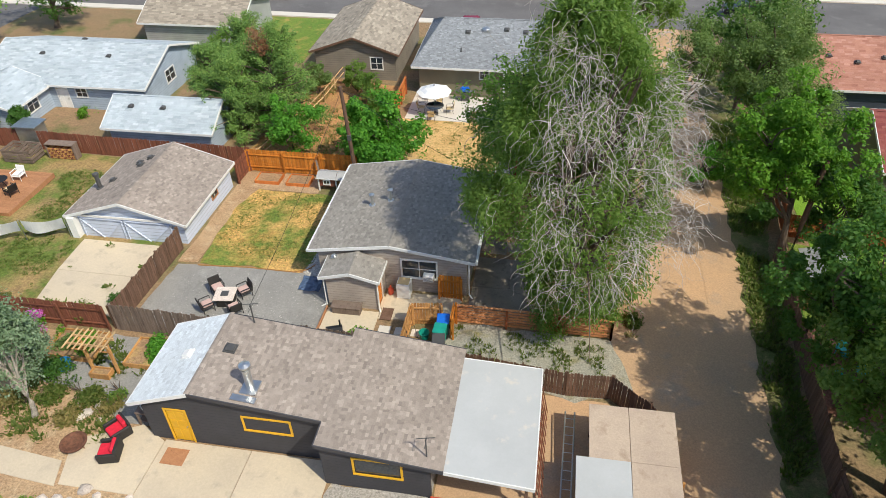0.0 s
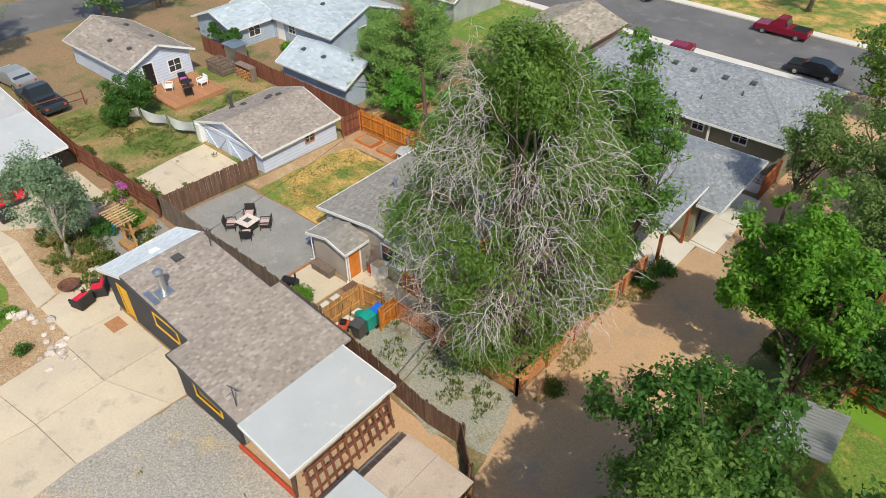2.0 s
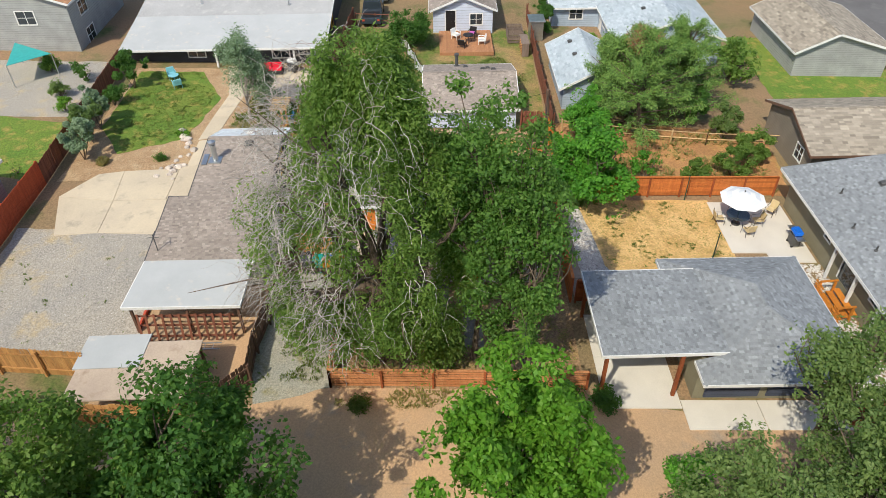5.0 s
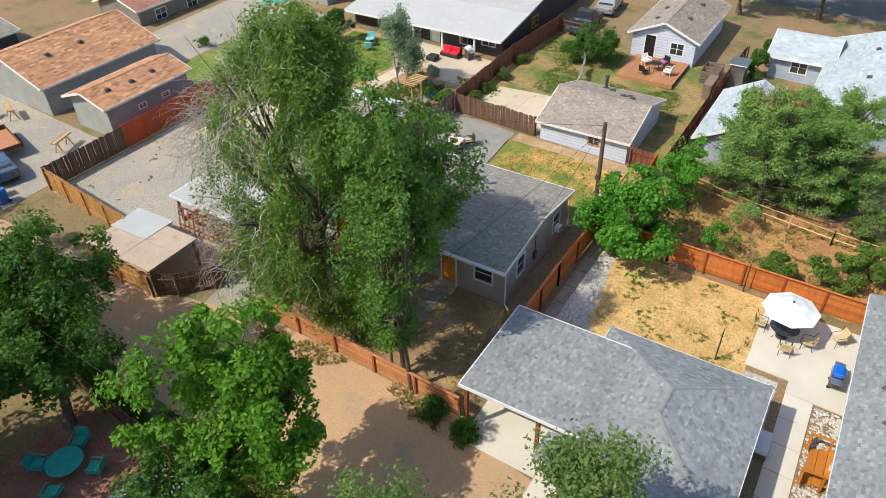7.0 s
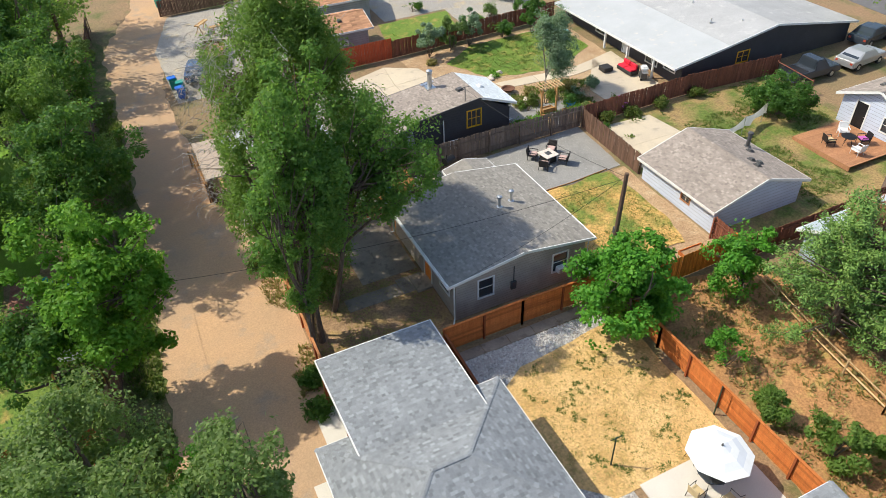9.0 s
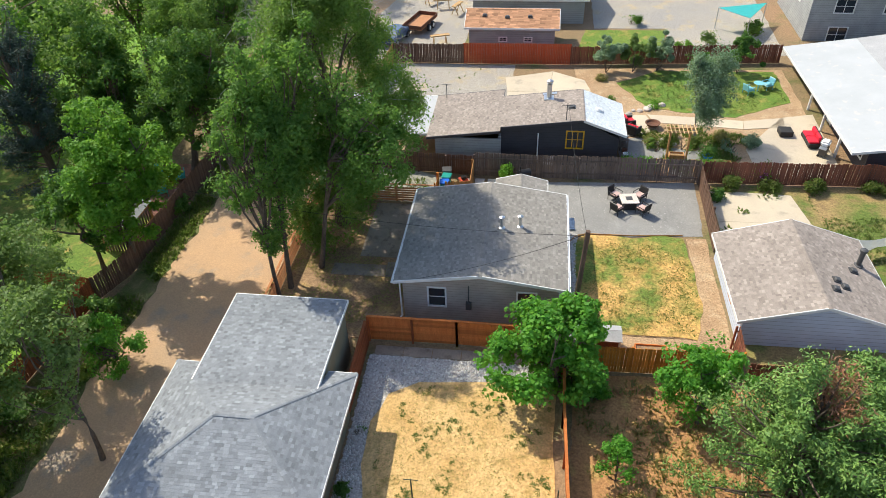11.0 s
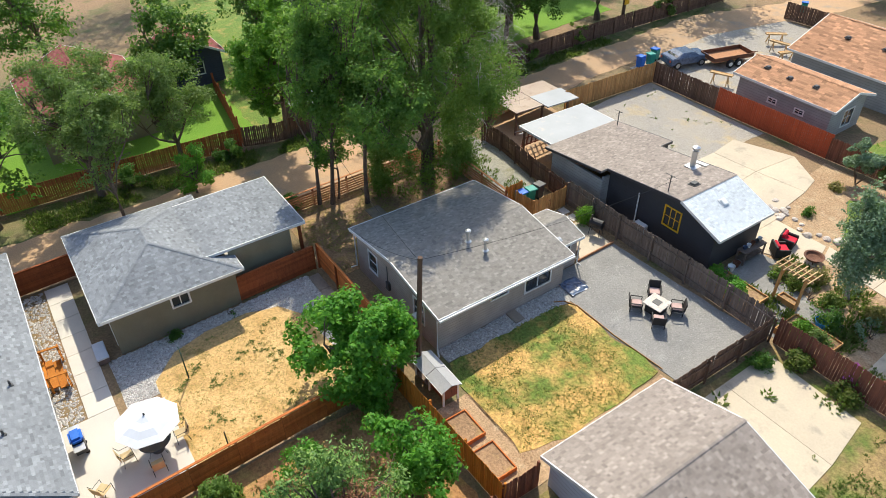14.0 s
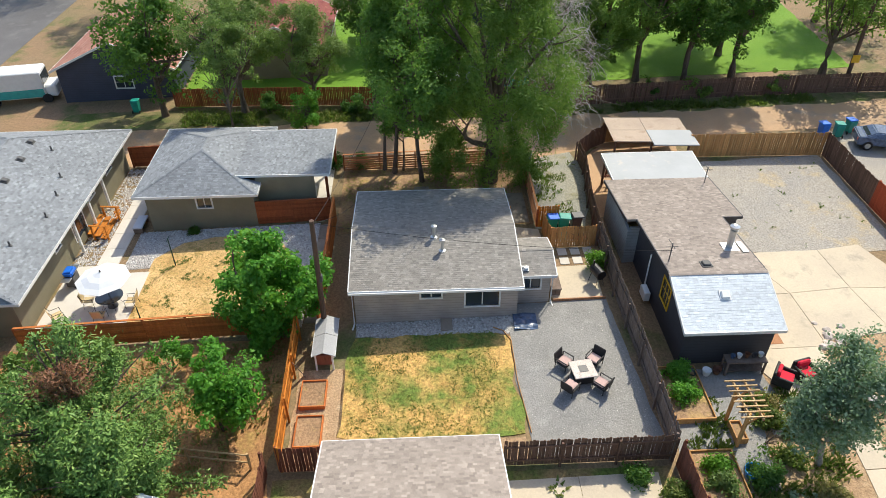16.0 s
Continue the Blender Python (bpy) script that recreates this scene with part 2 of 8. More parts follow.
M["sh_blue"] = islands("slate_blue_shingle", [(0.191, 0.204, 0.217), (0.287, 0.307, 0.327), (0.231, 0.247, 0.264), (0.352, 0.377, 0.401)])
M["sh_ice"] = islands("pale_blue_grey_shingle", [(0.595, 0.639, 0.667), (0.742, 0.797, 0.831), (0.663, 0.712, 0.743), (0.82, 0.882, 0.919)])
M["sh_pale"] = islands("faded_blue_grey_shingle", [(0.36, 0.42, 0.46), (0.48, 0.55, 0.59), (0.42, 0.48, 0.53), (0.56, 0.62, 0.66)])
M["sh_orange"] = islands("terracotta_blend_shingle", [(0.298, 0.158, 0.087), (0.576, 0.305, 0.168), (0.412, 0.218, 0.12), (0.733, 0.388, 0.214)])
M["sh_red"] = islands("faded_red_shingle", [(0.34, 0.15, 0.11), (0.44, 0.22, 0.16), (0.40, 0.19, 0.14), (0.50, 0.27, 0.21)])
M["sh_maroon"] = islands("maroon_shingle", [(0.20, 0.05, 0.05), (0.28, 0.09, 0.08), (0.24, 0.07, 0.06), (0.32, 0.12, 0.10)])
M["sh_tan"] = islands("tan_grey_shingle", [(0.23, 0.2, 0.161), (0.398, 0.347, 0.279), (0.298, 0.26, 0.209), (0.485, 0.423, 0.34)])
M["white_roof"] = surface("white_membrane", (0.46, 0.475, 0.48), (0.42, 0.435, 0.44), 0.5, 8, (0.55, 0.52, 0.47), 0.12, rough=0.85, depth=0.002, grain_k=0.03)
M["grey_roof"] = surface("light_grey_roll_roof", (0.42, 0.42, 0.42), (0.36, 0.36, 0.36), 0.4, 16, (0.5, 0.5, 0.48), 0.3, depth=0.01, grain_k=0.15)
M["tar_roof"] = surface("tan_board_roof", (0.50, 0.40, 0.31), (0.43, 0.34, 0.27), 0.6, 12, (0.36, 0.27, 0.20), 0.3, depth=0.01, grain_k=0.1)
M["sid_taupe"] = siding("taupe_lap_siding", (0.43, 0.37, 0.32))
M["sid_charcoal"] = siding("charcoal_lap_siding", (0.050, 0.050, 0.058), 0.19)
M["sid_grey"] = siding("grey_lap_siding", (0.36, 0.37, 0.36), 0.2)
M["sid_blue"] = siding("powder_blue_siding", (0.38, 0.46, 0.56), 0.2)
M["sid_navy"] = siding("navy_siding", (0.05, 0.06, 0.095), 0.2)
M["sid_pale"] = siding("pale_lavender_grey_siding", (0.54, 0.60, 0.72), 0.25, dirt=0.08)
M["sid_olive"] = surface("olive_stucco", (0.24, 0.22, 0.15), (0.21, 0.19, 0.13), 0.8, 30, None, 0.3, depth=0.01, grain_k=0.1)
M["sid_brown"] = siding("brown_siding", (0.25, 0.22, 0.18), 0.2)
M["white"] = plain("white_paint", (0.78, 0.78, 0.76), 0.5, var=0.05)
M["trim_white"] = plain("white_trim", (0.74, 0.74, 0.72), 0.5, var=0.06)
M["yellow"] = plain("golden_yellow_paint", (0.72, 0.40, 0.02), 0.45, var=0.08)
M["orange_door"] = plain("orange_paint", (0.62, 0.20, 0.03), 0.45, var=0.12)
M["red"] = plain("red_paint", (0.50, 0.07, 0.03), 0.5)
M["red_fabric"] = plain("red_cushion", (0.62, 0.015, 0.04), 0.9, var=0.15, scale=6)
M["wicker"] = plain("black_wicker", (0.025, 0.023, 0.022), 0.7, var=0.4, scale=40)
M["black"] = plain("black_metal", (0.02, 0.02, 0.022), 0.45, 0.3, var=0.2)
M["dark_green"] = plain("dark_green_metal", (0.02, 0.06, 0.04), 0.5, 0.2)
M["steel"] = plain("galvanised_steel", (0.55, 0.57, 0.58), 0.35, 0.9, var=0.12)
M["blue_plastic"] = plain("blue_plastic", (0.01, 0.14, 0.62), 0.4)
M["blue_bucket"] = plain("bright_blue_plastic", (0.02, 0.28, 0.72), 0.4)
M["green_plastic"] = plain("teal_green_plastic", (0.01, 0.28, 0.22), 0.45)
M["teal"] = plain("teal_paint", (0.03, 0.38, 0.36), 0.4)
M["teal_pale"] = plain("pale_teal_paint", (0.20, 0.50, 0.56), 0.45)
M["charcoal_plastic"] = plain("charcoal_plastic", (0.07, 0.07, 0.07), 0.5)
M["cushion"] = plain("faded_pink_cushion", (0.55, 0.38, 0.34), 0.9, var=0.1, scale=8)
M["canvas"] = plain("white_canvas", (0.80, 0.80, 0.78), 0.85, var=0.04)
M["canvas_grey"] = plain("pale_grey_canvas_stripe", (0.66, 0.68, 0.71), 0.85, var=0.04)
M["beige_fabric"] = plain("beige_sling", (0.55, 0.43, 0.24), 0.85)
M["tarp"] = plain("shiny_blue_tarp", (0.08, 0.12, 0.20), 0.25, var=0.4, scale=5)
M["rust"] = plain("rusty_metal", (0.16, 0.07, 0.04), 0.8, 0.2, var=0.35, scale=8)
M["rubber"] = plain("black_rubber", (0.02, 0.02, 0.02), 0.85)
M["glass"] = glass_mat("window_glass")
M["dark_in"] = plain("dark_interior", (0.03, 0.028, 0.026), 0.9)
M["curtain"] = plain("pale_blind", (0.55, 0.55, 0.52), 0.9)
M["rock"] = surface("pale_landscape_rock", (0.50, 0.44, 0.38), (0.60, 0.52, 0.46), 2.0, 14, (0.36, 0.31, 0.27), 0.4, depth=0.03, rand=0.25, grain_k=0.25)


def wood(name, c1, c2, rand=0.22):
    return surface(name, c1, c2, 1.6, 20, (c1[0] * 0.55, c1[1] * 0.55, c1[2] * 0.55), 0.25, rough=0.8, depth=0.008, rand=rand, grain_k=0.2, stretch=(3, 3, 0.6))


M["w_orange"] = wood("orange_stained_cedar", (0.58, 0.22, 0.035), (0.50, 0.17, 0.025))
M["w_red"] = wood("red_stained_cedar", (0.34, 0.10, 0.035), (0.27, 0.075, 0.028))
M["w_tan"] = wood("tan_cedar", (0.52, 0.29, 0.11), (0.44, 0.22, 0.08))
M["w_grey"] = wood("weathered_grey_wood", (0.17, 0.125, 0.10), (0.22, 0.17, 0.14))
M["w_dark"] = wood("dark_aged_wood", (0.13, 0.075, 0.05), (0.17, 0.10, 0.07))
M["w_brown"] = wood("red_brown_aged_wood", (0.23, 0.085, 0.05), (0.18, 0.07, 0.045))
M["w_brick"] = wood("brick_red_painted_wood", (0.46, 0.09, 0.035), (0.40, 0.075, 0.03), 0.08)
M["w_slat"] = wood("reddish_cedar_slat", (0.56, 0.185, 0.05), (0.46, 0.135, 0.036), 0.2)
M["w_lane"] = wood("sun_faded_cedar_slat", (0.60, 0.27, 0.12), (0.50, 0.20, 0.08), 0.18)
M["w_deck"] = wood("cedar_deck", (0.44, 0.22, 0.11), (0.38, 0.18, 0.09), 0.1)
M["w_pine"] = wood("pale_pine", (0.60, 0.42, 0.22), (0.52, 0.34, 0.17))
M["w_pole"] = wood("brown_pole_wood", (0.14, 0.085, 0.06), (0.11, 0.07, 0.05), 0.05)


# ---- mesh helpers ----
def box(bm, x0, x1, y0, y1, z0, z1, m=None):
    """An axis-aligned block, moved by m."""
    co = [(x, y, z) for z in (z0, z1) for y in (y0, y1) for x in (x0, x1)]
    vs = [bm.verts.new(m @ Vector(c) if m else c) for c in co]
    for f in ((0, 2, 3, 1), (4, 5, 7, 6), (0, 1, 5, 4), (2, 6, 7, 3), (0, 4, 6, 2), (1, 3, 7, 5)):
        bm.faces.new([vs[i] for i in f])
    return vs


def prism(bm, pts, z0, z1):
    """A flat outline raised from z0 to z1; z0 and z1 may be numbers or functions of x and y."""
    f0 = z0 if callable(z0) else (lambda x, y: z0)
    f1 = z1 if callable(z1) else (lambda x, y: z1)
    lo = [bm.verts.new((x, y, f0(x, y))) for x, y in pts]
    hi = [bm.verts.new((x, y, f1(x, y))) for x, y in pts]
    n = len(pts)
    area = sum(pts[i][0] * pts[(i + 1) % n][1] - pts[(i + 1) % n][0] * pts[i][1] for i in range(n))
    if area < 0:
        lo.reverse()
        hi.reverse()
    bm.faces.new(hi)
    bm.faces.new(lo[::-1])
    for i in range(n):
        j = (i + 1) % n
        bm.faces.new((lo[i], lo[j], hi[j], hi[i]))


def tube(bm, pts, radii, sides=6, cap=True):
    """A round bar through the points."""
    rings = []
    for i, p in enumerate(pts):
        p = Vector(p)
        d = (Vector(pts[min(i + 1, len(pts) - 1)]) - Vector(pts[max(i - 1, 0)])).normalized()
        a = d.cross(Vector((0, 0, 1)))
        if a.length < 0.05:
            a = d.cross(Vector((1, 0, 0)))
        a.normalize()
        b = d.cross(a)
        r = radii[i] if isinstance(radii, (list, tuple)) else radii
        rings.append([bm.verts.new(p + a * (r * math.cos(k * 2 * math.pi / sides)) + b * (r * math.sin(k * 2 * math.pi / sides))) for k in range(sides)])
    for r0, r1 in zip(rings, rings[1:]):
        for k in range(sides):
            bm.faces.new((r0[k], r0[(k + 1) % sides], r1[(k + 1) % sides], r1[k]))
    if cap:
        bm.faces.new(rings[0][::-1])
        bm.faces.new(rings[-1])


def lathe(bm, profile, x=0, y=0, z=0, sides=16):
    """A turned shape: rows of radius and height."""
    rings = []
    for r, h in profile:
        rings.append([bm.verts.new((x + r * math.cos(k * 2 * math.pi / sides), y + r * math.sin(k * 2 * math.pi / sides), z + h)) for k in range(sides)])
    for r0, r1 in zip(rings, rings[1:]):
        for k in range(sides):
            bm.faces.new((r0[k], r0[(k + 1) % sides], r1[(k + 1) % sides], r1[k]))
    bm.faces.new(rings[0][::-1])
    bm.faces.new(rings[-1])


def soften(bm, width=0.01, segments=1):
    bmesh.ops.bevel(bm, geom=bm.edges[:], offset=width, segments=segments, affect="EDGES", clamp_overlap=True)


def mesh_of(name, bm, material):
    me = bpy.data.meshes.new(name)
    bm.normal_update()
    bm.to_mesh(me)
    bm.free()
    me.materials.append(material)
    return me


def part(name, bm, material, parent=None, label=""):
    """Links a bmesh as one mesh object under its thing."""
    ob = new(name, mesh_of(name, bm, material))
    if parent:
        ob.parent = parent
    if label:
        ob["label"] = label
    return ob


def share(name, me, parent, m=None):
    """One more object on the same mesh data."""
    ob = new(name, me)
    ob.parent = parent
    if m:
        ob.matrix_basis = m
    return ob


def thing(name, label, category, group="", kind="", m=None):
    e = new(name)
    e.empty_display_size = 0.2
    if m:
        e.matrix_basis = m
    return tagged(e, label, category, group, kind)


def quads(name, co, material, parent=None, per=4):
    """A mesh of loose flat pieces from an array of corners, per corners each."""
    co = np.asarray(co, dtype=np.float32).reshape(-1, 3)
    n = len(co) // per
    me = bpy.data.meshes.new(name)
    me.vertices.add(len(co))
    me.vertices.foreach_set("co", co.ravel())
    me.loops.add(len(co))
    me.loops.foreach_set("vertex_index", np.arange(len(co), dtype=np.int32))
    me.polygons.add(n)
    me.polygons.foreach_set("loop_start", np.arange(0, len(co), per, dtype=np.int32))
    me.update(calc_edges=True)
    me.materials.append(material)
    ob = new(name, me)
    if parent:
        ob.parent = parent
    return ob


def wavy(pts, step=0.5, amp=0.08, seed=3):
    """The outline cut fine and made uneven."""
    out = []
    n = len(pts)
    for i in range(n):
        a, b = Vector((*pts[i], 0)), Vector((*pts[(i + 1) % n], 0))
        k = max(1, int((b - a).length / step))
        for j in range(k):
            p = a.lerp(b, j / k)
            d = noise.noise_vector((p.x * 0.9, p.y * 0.9, seed)) * amp * 2
            out.append((p.x + d.x, p.y + d.y))
    return out


def sheet(name, pts, h, material, label, category="ground", amp=0.1, thick=0.05, kind="structure", step=0.6):
    """A layer on the ground, its top h above it, with an uneven edge."""
    bm = bmesh.new()
    prism(bm, wavy(pts, step, amp) if amp else pts, lambda x, y: gz(x, y) + h - thick, lambda x, y: gz(x, y) + h)
    bmesh.ops.triangulate(bm, faces=[f for f in bm.faces if len(f.verts) > 4])
    ob = part(name, bm, material)
    return tagged(ob, label, category, kind=kind)


def rect(x0, x1, y0, y1):
    return [(x0, y0), (x1, y0), (x1, y1), (x0, y1)]


# ---- ground and paved areas ----
def far_ground():
    bm = bmesh.new()
    n = 40
    xs = [(-1 if i < n / 2 else 1) * abs(i - n / 2) ** 2.2 * 1.9 for i in range(n + 1)]
    grid = [[bm.verts.new((x, y, gz(x, y) if abs(x) + abs(y) < 260 else gz(x * 0.3, y * 0.3))) for x in xs] for y in xs]
    for j in range(n):
        for i in range(n):
            bm.faces.new((grid[j][i], grid[j][i + 1], grid[j + 1][i + 1], grid[j + 1][i]))
    tagged(part("ground", bm, M["earth"]), "bare dry brown earth with sparse weeds", "ground", kind="structure")


far_ground()
sheet("road_alley", [(11.3, -9.8), (10.0, -6.2), (10.25, 6.4), (11.2, 7), (12.6, 22), (12.8, 41), (18.2, 41), (18.3, 20), (17.7, 2), (16.9, -14), (16.6, -28),
                     (16.9, -40), (13, -50), (11.5, -66), (5.5, -66), (8.5, -50), (11.7, -40), (12.8, -28), (12.3, -17)], 0.012, M["alley"],
      "tan packed dirt alley with tyre tracks", "road", 0.18)
sheet("verge_east", [(16.6, -42), (16.6, -28), (16.8, -14), (17.5, 2), (18.2, 20), (18.2, 30), (21.9, 30), (20.9, 10), (19.4, 2), (18.4, -14), (18.5, -26), (17.4, -45)], 0.016, M["weeds"],
      "weedy strip along the alley fence", "verge", 0.25)
sheet("gravel_drive", [(2.0, -5.9), (10.1, -6.1), (10.9, -8.0), (11.2, -9.6), (8.4, -10.3), (2.0, -9.0)], 0.02, M["gravel_drive"],
      "worn grey gravel parking strip with weeds", "driveway", 0.12)
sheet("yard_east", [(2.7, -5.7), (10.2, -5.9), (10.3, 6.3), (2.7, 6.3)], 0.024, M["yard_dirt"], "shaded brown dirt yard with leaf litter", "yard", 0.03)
sheet("patio_gravel", [(-14.5, -9.1), (-4.6, -8.6), (-4.6, -3.9), (-5.6, -3.2), (-7.3, -3.2), (-10, -3.15), (-12.9, -3.4), (-14.2, -3.4)], 0.03, M["gravel_grey"],
      "compacted grey gravel patio", "patio", 0.05)
sheet("lawn_house", [(-13.1, -3.3), (-10, -3.05), (-7.0, -3.15), (-6.5, -2.2), (-6.6, 4.6), (-8.2, 5.0), (-12.6, 5.0), (-13.2, 3)], 0.045, M["lawn_mixed"],
      "patchy lawn, green in the shade and straw-yellow in the sun", "lawn", 0.12)
sheet("gravel_strip", [(-14.3, -3.2), (-13.2, -3.2), (-13.2, 3), (-12.6, 5.1), (-8.6, 5.1), (-8.6, 7.2), (-14.3, 7.2)], 0.028, M["mulch"], "tan gravel strip beside the garage", "gravel", 0.06)
sheet("pebble_strip", [(-6.75, -3.1), (-5.4, -3.8), (-5.4, 4.7), (-6.5, 4.6)], 0.036, M["pebble_bed"], "strip of reddish pebbles along the house wall", "gravel", 0.1)
sheet("yard_west", [(-33, -9.2), (-15.0, -8.9), (-14.6, 7.6), (-33, 8.0)], 0.012, M["lawn_worn"], "patchy back lawn with bare soil", "lawn", 0.05)
sheet("lawn_neighbour", [(-5.4, 8.2), (-2.0, 8.7), (1.2, 9.0), (2.6, 9.8), (3.1, 11.5), (3.1, 13.8), (2.6, 15.6), (1.2, 17.0), (-5.4, 17.0)], 0.03, M["lawn_dry"],
      "straw-yellow dry lawn with a few green tufts", "lawn", 0.06)
sheet("rock_border", [(-5.4, 7.5), (4.0, 7.4), (4.0, 18.6), (0.3, 18.6), (0.3, 16.6), (2.2, 15.8), (2.9, 13.8), (2.9, 11.5), (2.4, 9.9), (1.1, 9.2), (-2.0, 8.9), (-5.4, 8.4)], 0.02, M["pebble_bed"],
      "bed of grey river pebbles", "gravel", 0.03)
sheet("dirt_yard", [(-15.5, 7.9), (-6.2, 7.6), (-6.0, 23.0), (-14.5, 24)], 0.014, M["red_dirt"], "red-brown dirt yard with dry weeds", "yard", 0.15)
sheet("gravel_lot", [(-2.0, -26.3), (9.0, -26.4), (8.8, -16.8), (6.9, -16.2), (-1.2, -16.2), (-1.6, -19.5)], 0.022, M["gravel_lot"], "pale tan and grey gravel lot", "driveway", 0.1)
sheet("garden_mulch", [(-24, -26), (-7.0, -26), (-7.6, -19.0), (-9.9, -17), (-10.5, -9.6), (-20.5, -9.6), (-24, -14)], 0.014, M["mulch"], "tan bark mulch garden", "garden", 0.1)
sheet("garden_gravel", [(-9.9, -14.6), (-9.9, -9.5), (-16.5, -9.5), (-16.5, -12.9), (-12.8, -13.4), (-11.6, -14.6)], 0.024, M["gravel_grey"], "grey gravel garden path", "path", 0.1)
sheet("lawn_garden", [(-10.4, -23.2), (-12.4, -19.3), (-14.6, -18.6), (-18.6, -17.9), (-23.2, -20.4), (-23.2, -25.6), (-14, -25.6)], 0.034, M["lawn_green"], "mown green lawn with dry edges", "lawn", 0.12)
sheet("lawn_east", [(22, 3), (44, 2), (44, 22), (22, 21)], 0.02, M["lawn_bright"], "bright green watered lawn", "lawn", 0.1)
sheet("terrace_east", [(19.4, -9.4), (24.6, -9.6), (24.8, -3.4), (19.8, -3.2)], 0.018, M["brick_paving"], "red brick terrace under the trees", "terrace", 0.05)
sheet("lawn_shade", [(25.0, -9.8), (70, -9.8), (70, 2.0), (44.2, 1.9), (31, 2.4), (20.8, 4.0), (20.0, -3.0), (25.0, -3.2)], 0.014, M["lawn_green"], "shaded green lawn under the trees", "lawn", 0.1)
sheet("lawn_east_far", [(23, -36), (52, -38), (52, -9), (23, -10)], 0.02, M["lawn_bright"], "bright green watered lawn", "lawn", 0.1)
sheet("yard_carport", [(3.0, -16.3), (12.2, -17.4), (12.2, -12.6), (11.2, -11.3), (9.9, -10.2), (8.0, -10.2), (3.0, -10.0)], 0.018, M["alley"], "tan dirt behind the carport", "yard", 0.05)
sheet("lawn_south", [(-7.0, -28.0), (-14.5, -28.2), (-15.5, -34), (-8.2, -34)], 0.02, M["lawn_green"], "small mown green lawn", "lawn", 0.08)
sheet("terrace_south", [(-15.5, -28.4), (-25, -28.8), (-25, -42), (-9.0, -42), (-9.0, -34.4), (-15.5, -34.4)], 0.02, M["gravel_lot"], "pale tan gravel garden terrace", "terrace", 0.08)
sheet("lot_south", [(3.0, -27.2), (12.0, -27.2), (12.3, -38), (10, -46), (2.5, -46)], 0.022, M["gravel_lot"], "pale gravel storage yard", "yard", 0.05)
sheet("street_north", rect(-120, 120, 41.0, 52.3), 0.02, M["asphalt"], "grey asphalt street", "road", 0.0)
sheet("street_west", rect(-62, -52, -120, 41), 0.02, M["asphalt"], "grey asphalt street", "road", 0.0)
sheet("pavement_north", rect(-120, 11.8, 39.6, 40.85), 0.12, M["concrete_white"], "pale concrete pavement with a kerb", "pavement", 0.0, 0.15)
sheet("pavement_far", rect(-120, 120, 52.45, 53.7), 0.12, M["concrete_white"], "pale concrete pavement with a kerb", "pavement", 0.0, 0.15)
sheet("lawn_front", rect(-32, -17, 27, 39.4), 0.02, M["lawn_green"], "green front lawn", "lawn", 0.15)
sheet("lawn_far", rect(-60, 60, 53.8, 75), 0.02, M["lawn_mixed"], "patchy front lawns across the street", "lawn", 0.15)


def slabs(name, label, polys, h=0.06, material="concrete", category="paving"):
    """Poured panels with open joints, each a piece of its own."""
    top = thing(name, label, category, kind="structure")
    for poly in polys:
        cx, cy = sum(p[0] for p in poly) / len(poly), sum(p[1] for p in poly) / len(poly)
        bm = bmesh.new()
        pts = []
        for x, y in poly:
            d = Vector((cx - x, cy - y)).normalized() * 0.02
            pts.append((x + d.x, y + d.y))
        prism(bm, pts, lambda x, y: gz(x, y) - 0.1, lambda x, y: gz(x, y) + h)
        part("slab", bm, M[material], top)
    return top


slabs("driveway_concrete", "cracked pale concrete driveway in large panels", [
    [(-1.4, -17.0), (-1.4, -15.2), (-5.0, -15.2), (-5.0, -18.3)], [(-5.0, -15.2), (-8.9, -15.2), (-8.9, -18.4), (-5.0, -18.3)],
    [(-1.4, -17.0), (-5.0, -18.3), (-4.8, -21.6), (-1.5, -21.4)], [(-5.0, -18.3), (-8.6, -18.4), (-8.2, -22.0), (-4.8, -21.6)],
    [(-1.5, -21.4), (-4.8, -21.6), (-5.2, -25.2), (-1.2, -23.9)], [(-4.8, -21.6), (-8.2, -22.0), (-7.8, -23.6), (-5.2, -25.2)]], 0.05)
slabs("terrace_concrete", "pale concrete terrace before the dark cottage", [
    [(-8.9, -15.3), (-10.2, -14.6), (-12.9, -15.8), (-12.2, -18.0), (-8.9, -18.0)]], 0.055)
slabs("garden_path", "narrow pale concrete garden path", [
    [(-12.3, -18.1), (-12.7, -16.9), (-15.8, -16.6), (-15.8, -17.8)], [(-15.8, -17.8), (-15.8, -16.6), (-19.0, -16.2), (-19.2, -17.4)],
    [(-19.2, -17.4), (-19.0, -16.2), (-22.0, -16.6), (-22.2, -18.0)]], 0.05)
slabs("terrace_west", "concrete terrace behind the white-roofed house", [[(-24.4, -18.6), (-22.0, -18.0), (-18.6, -13.5), (-18.8, -10.2), (-24.2, -10.0)]], 0.05)
slabs("driveway_garage", "pale concrete driveway before the garage doors", [
    [(-21.0, -2.0), (-15.3, -2.0), (-15.3, -5.0), (-20.8, -5.0)], [(-20.8, -5.0), (-15.3, -5.0), (-15.3, -8.3), (-20.3, -8.0)]], 0.05)
slabs("patio_front", "tan concrete patio by the back door", [
    [(-4.5, -8.5), (-1.7, -8.6), (-1.7, -5.8), (-4.5, -5.8)], [(-1.7, -6.3), (2.0, -6.0), (2.5, -4.0), (-1.7, -4.0)]], 0.07)
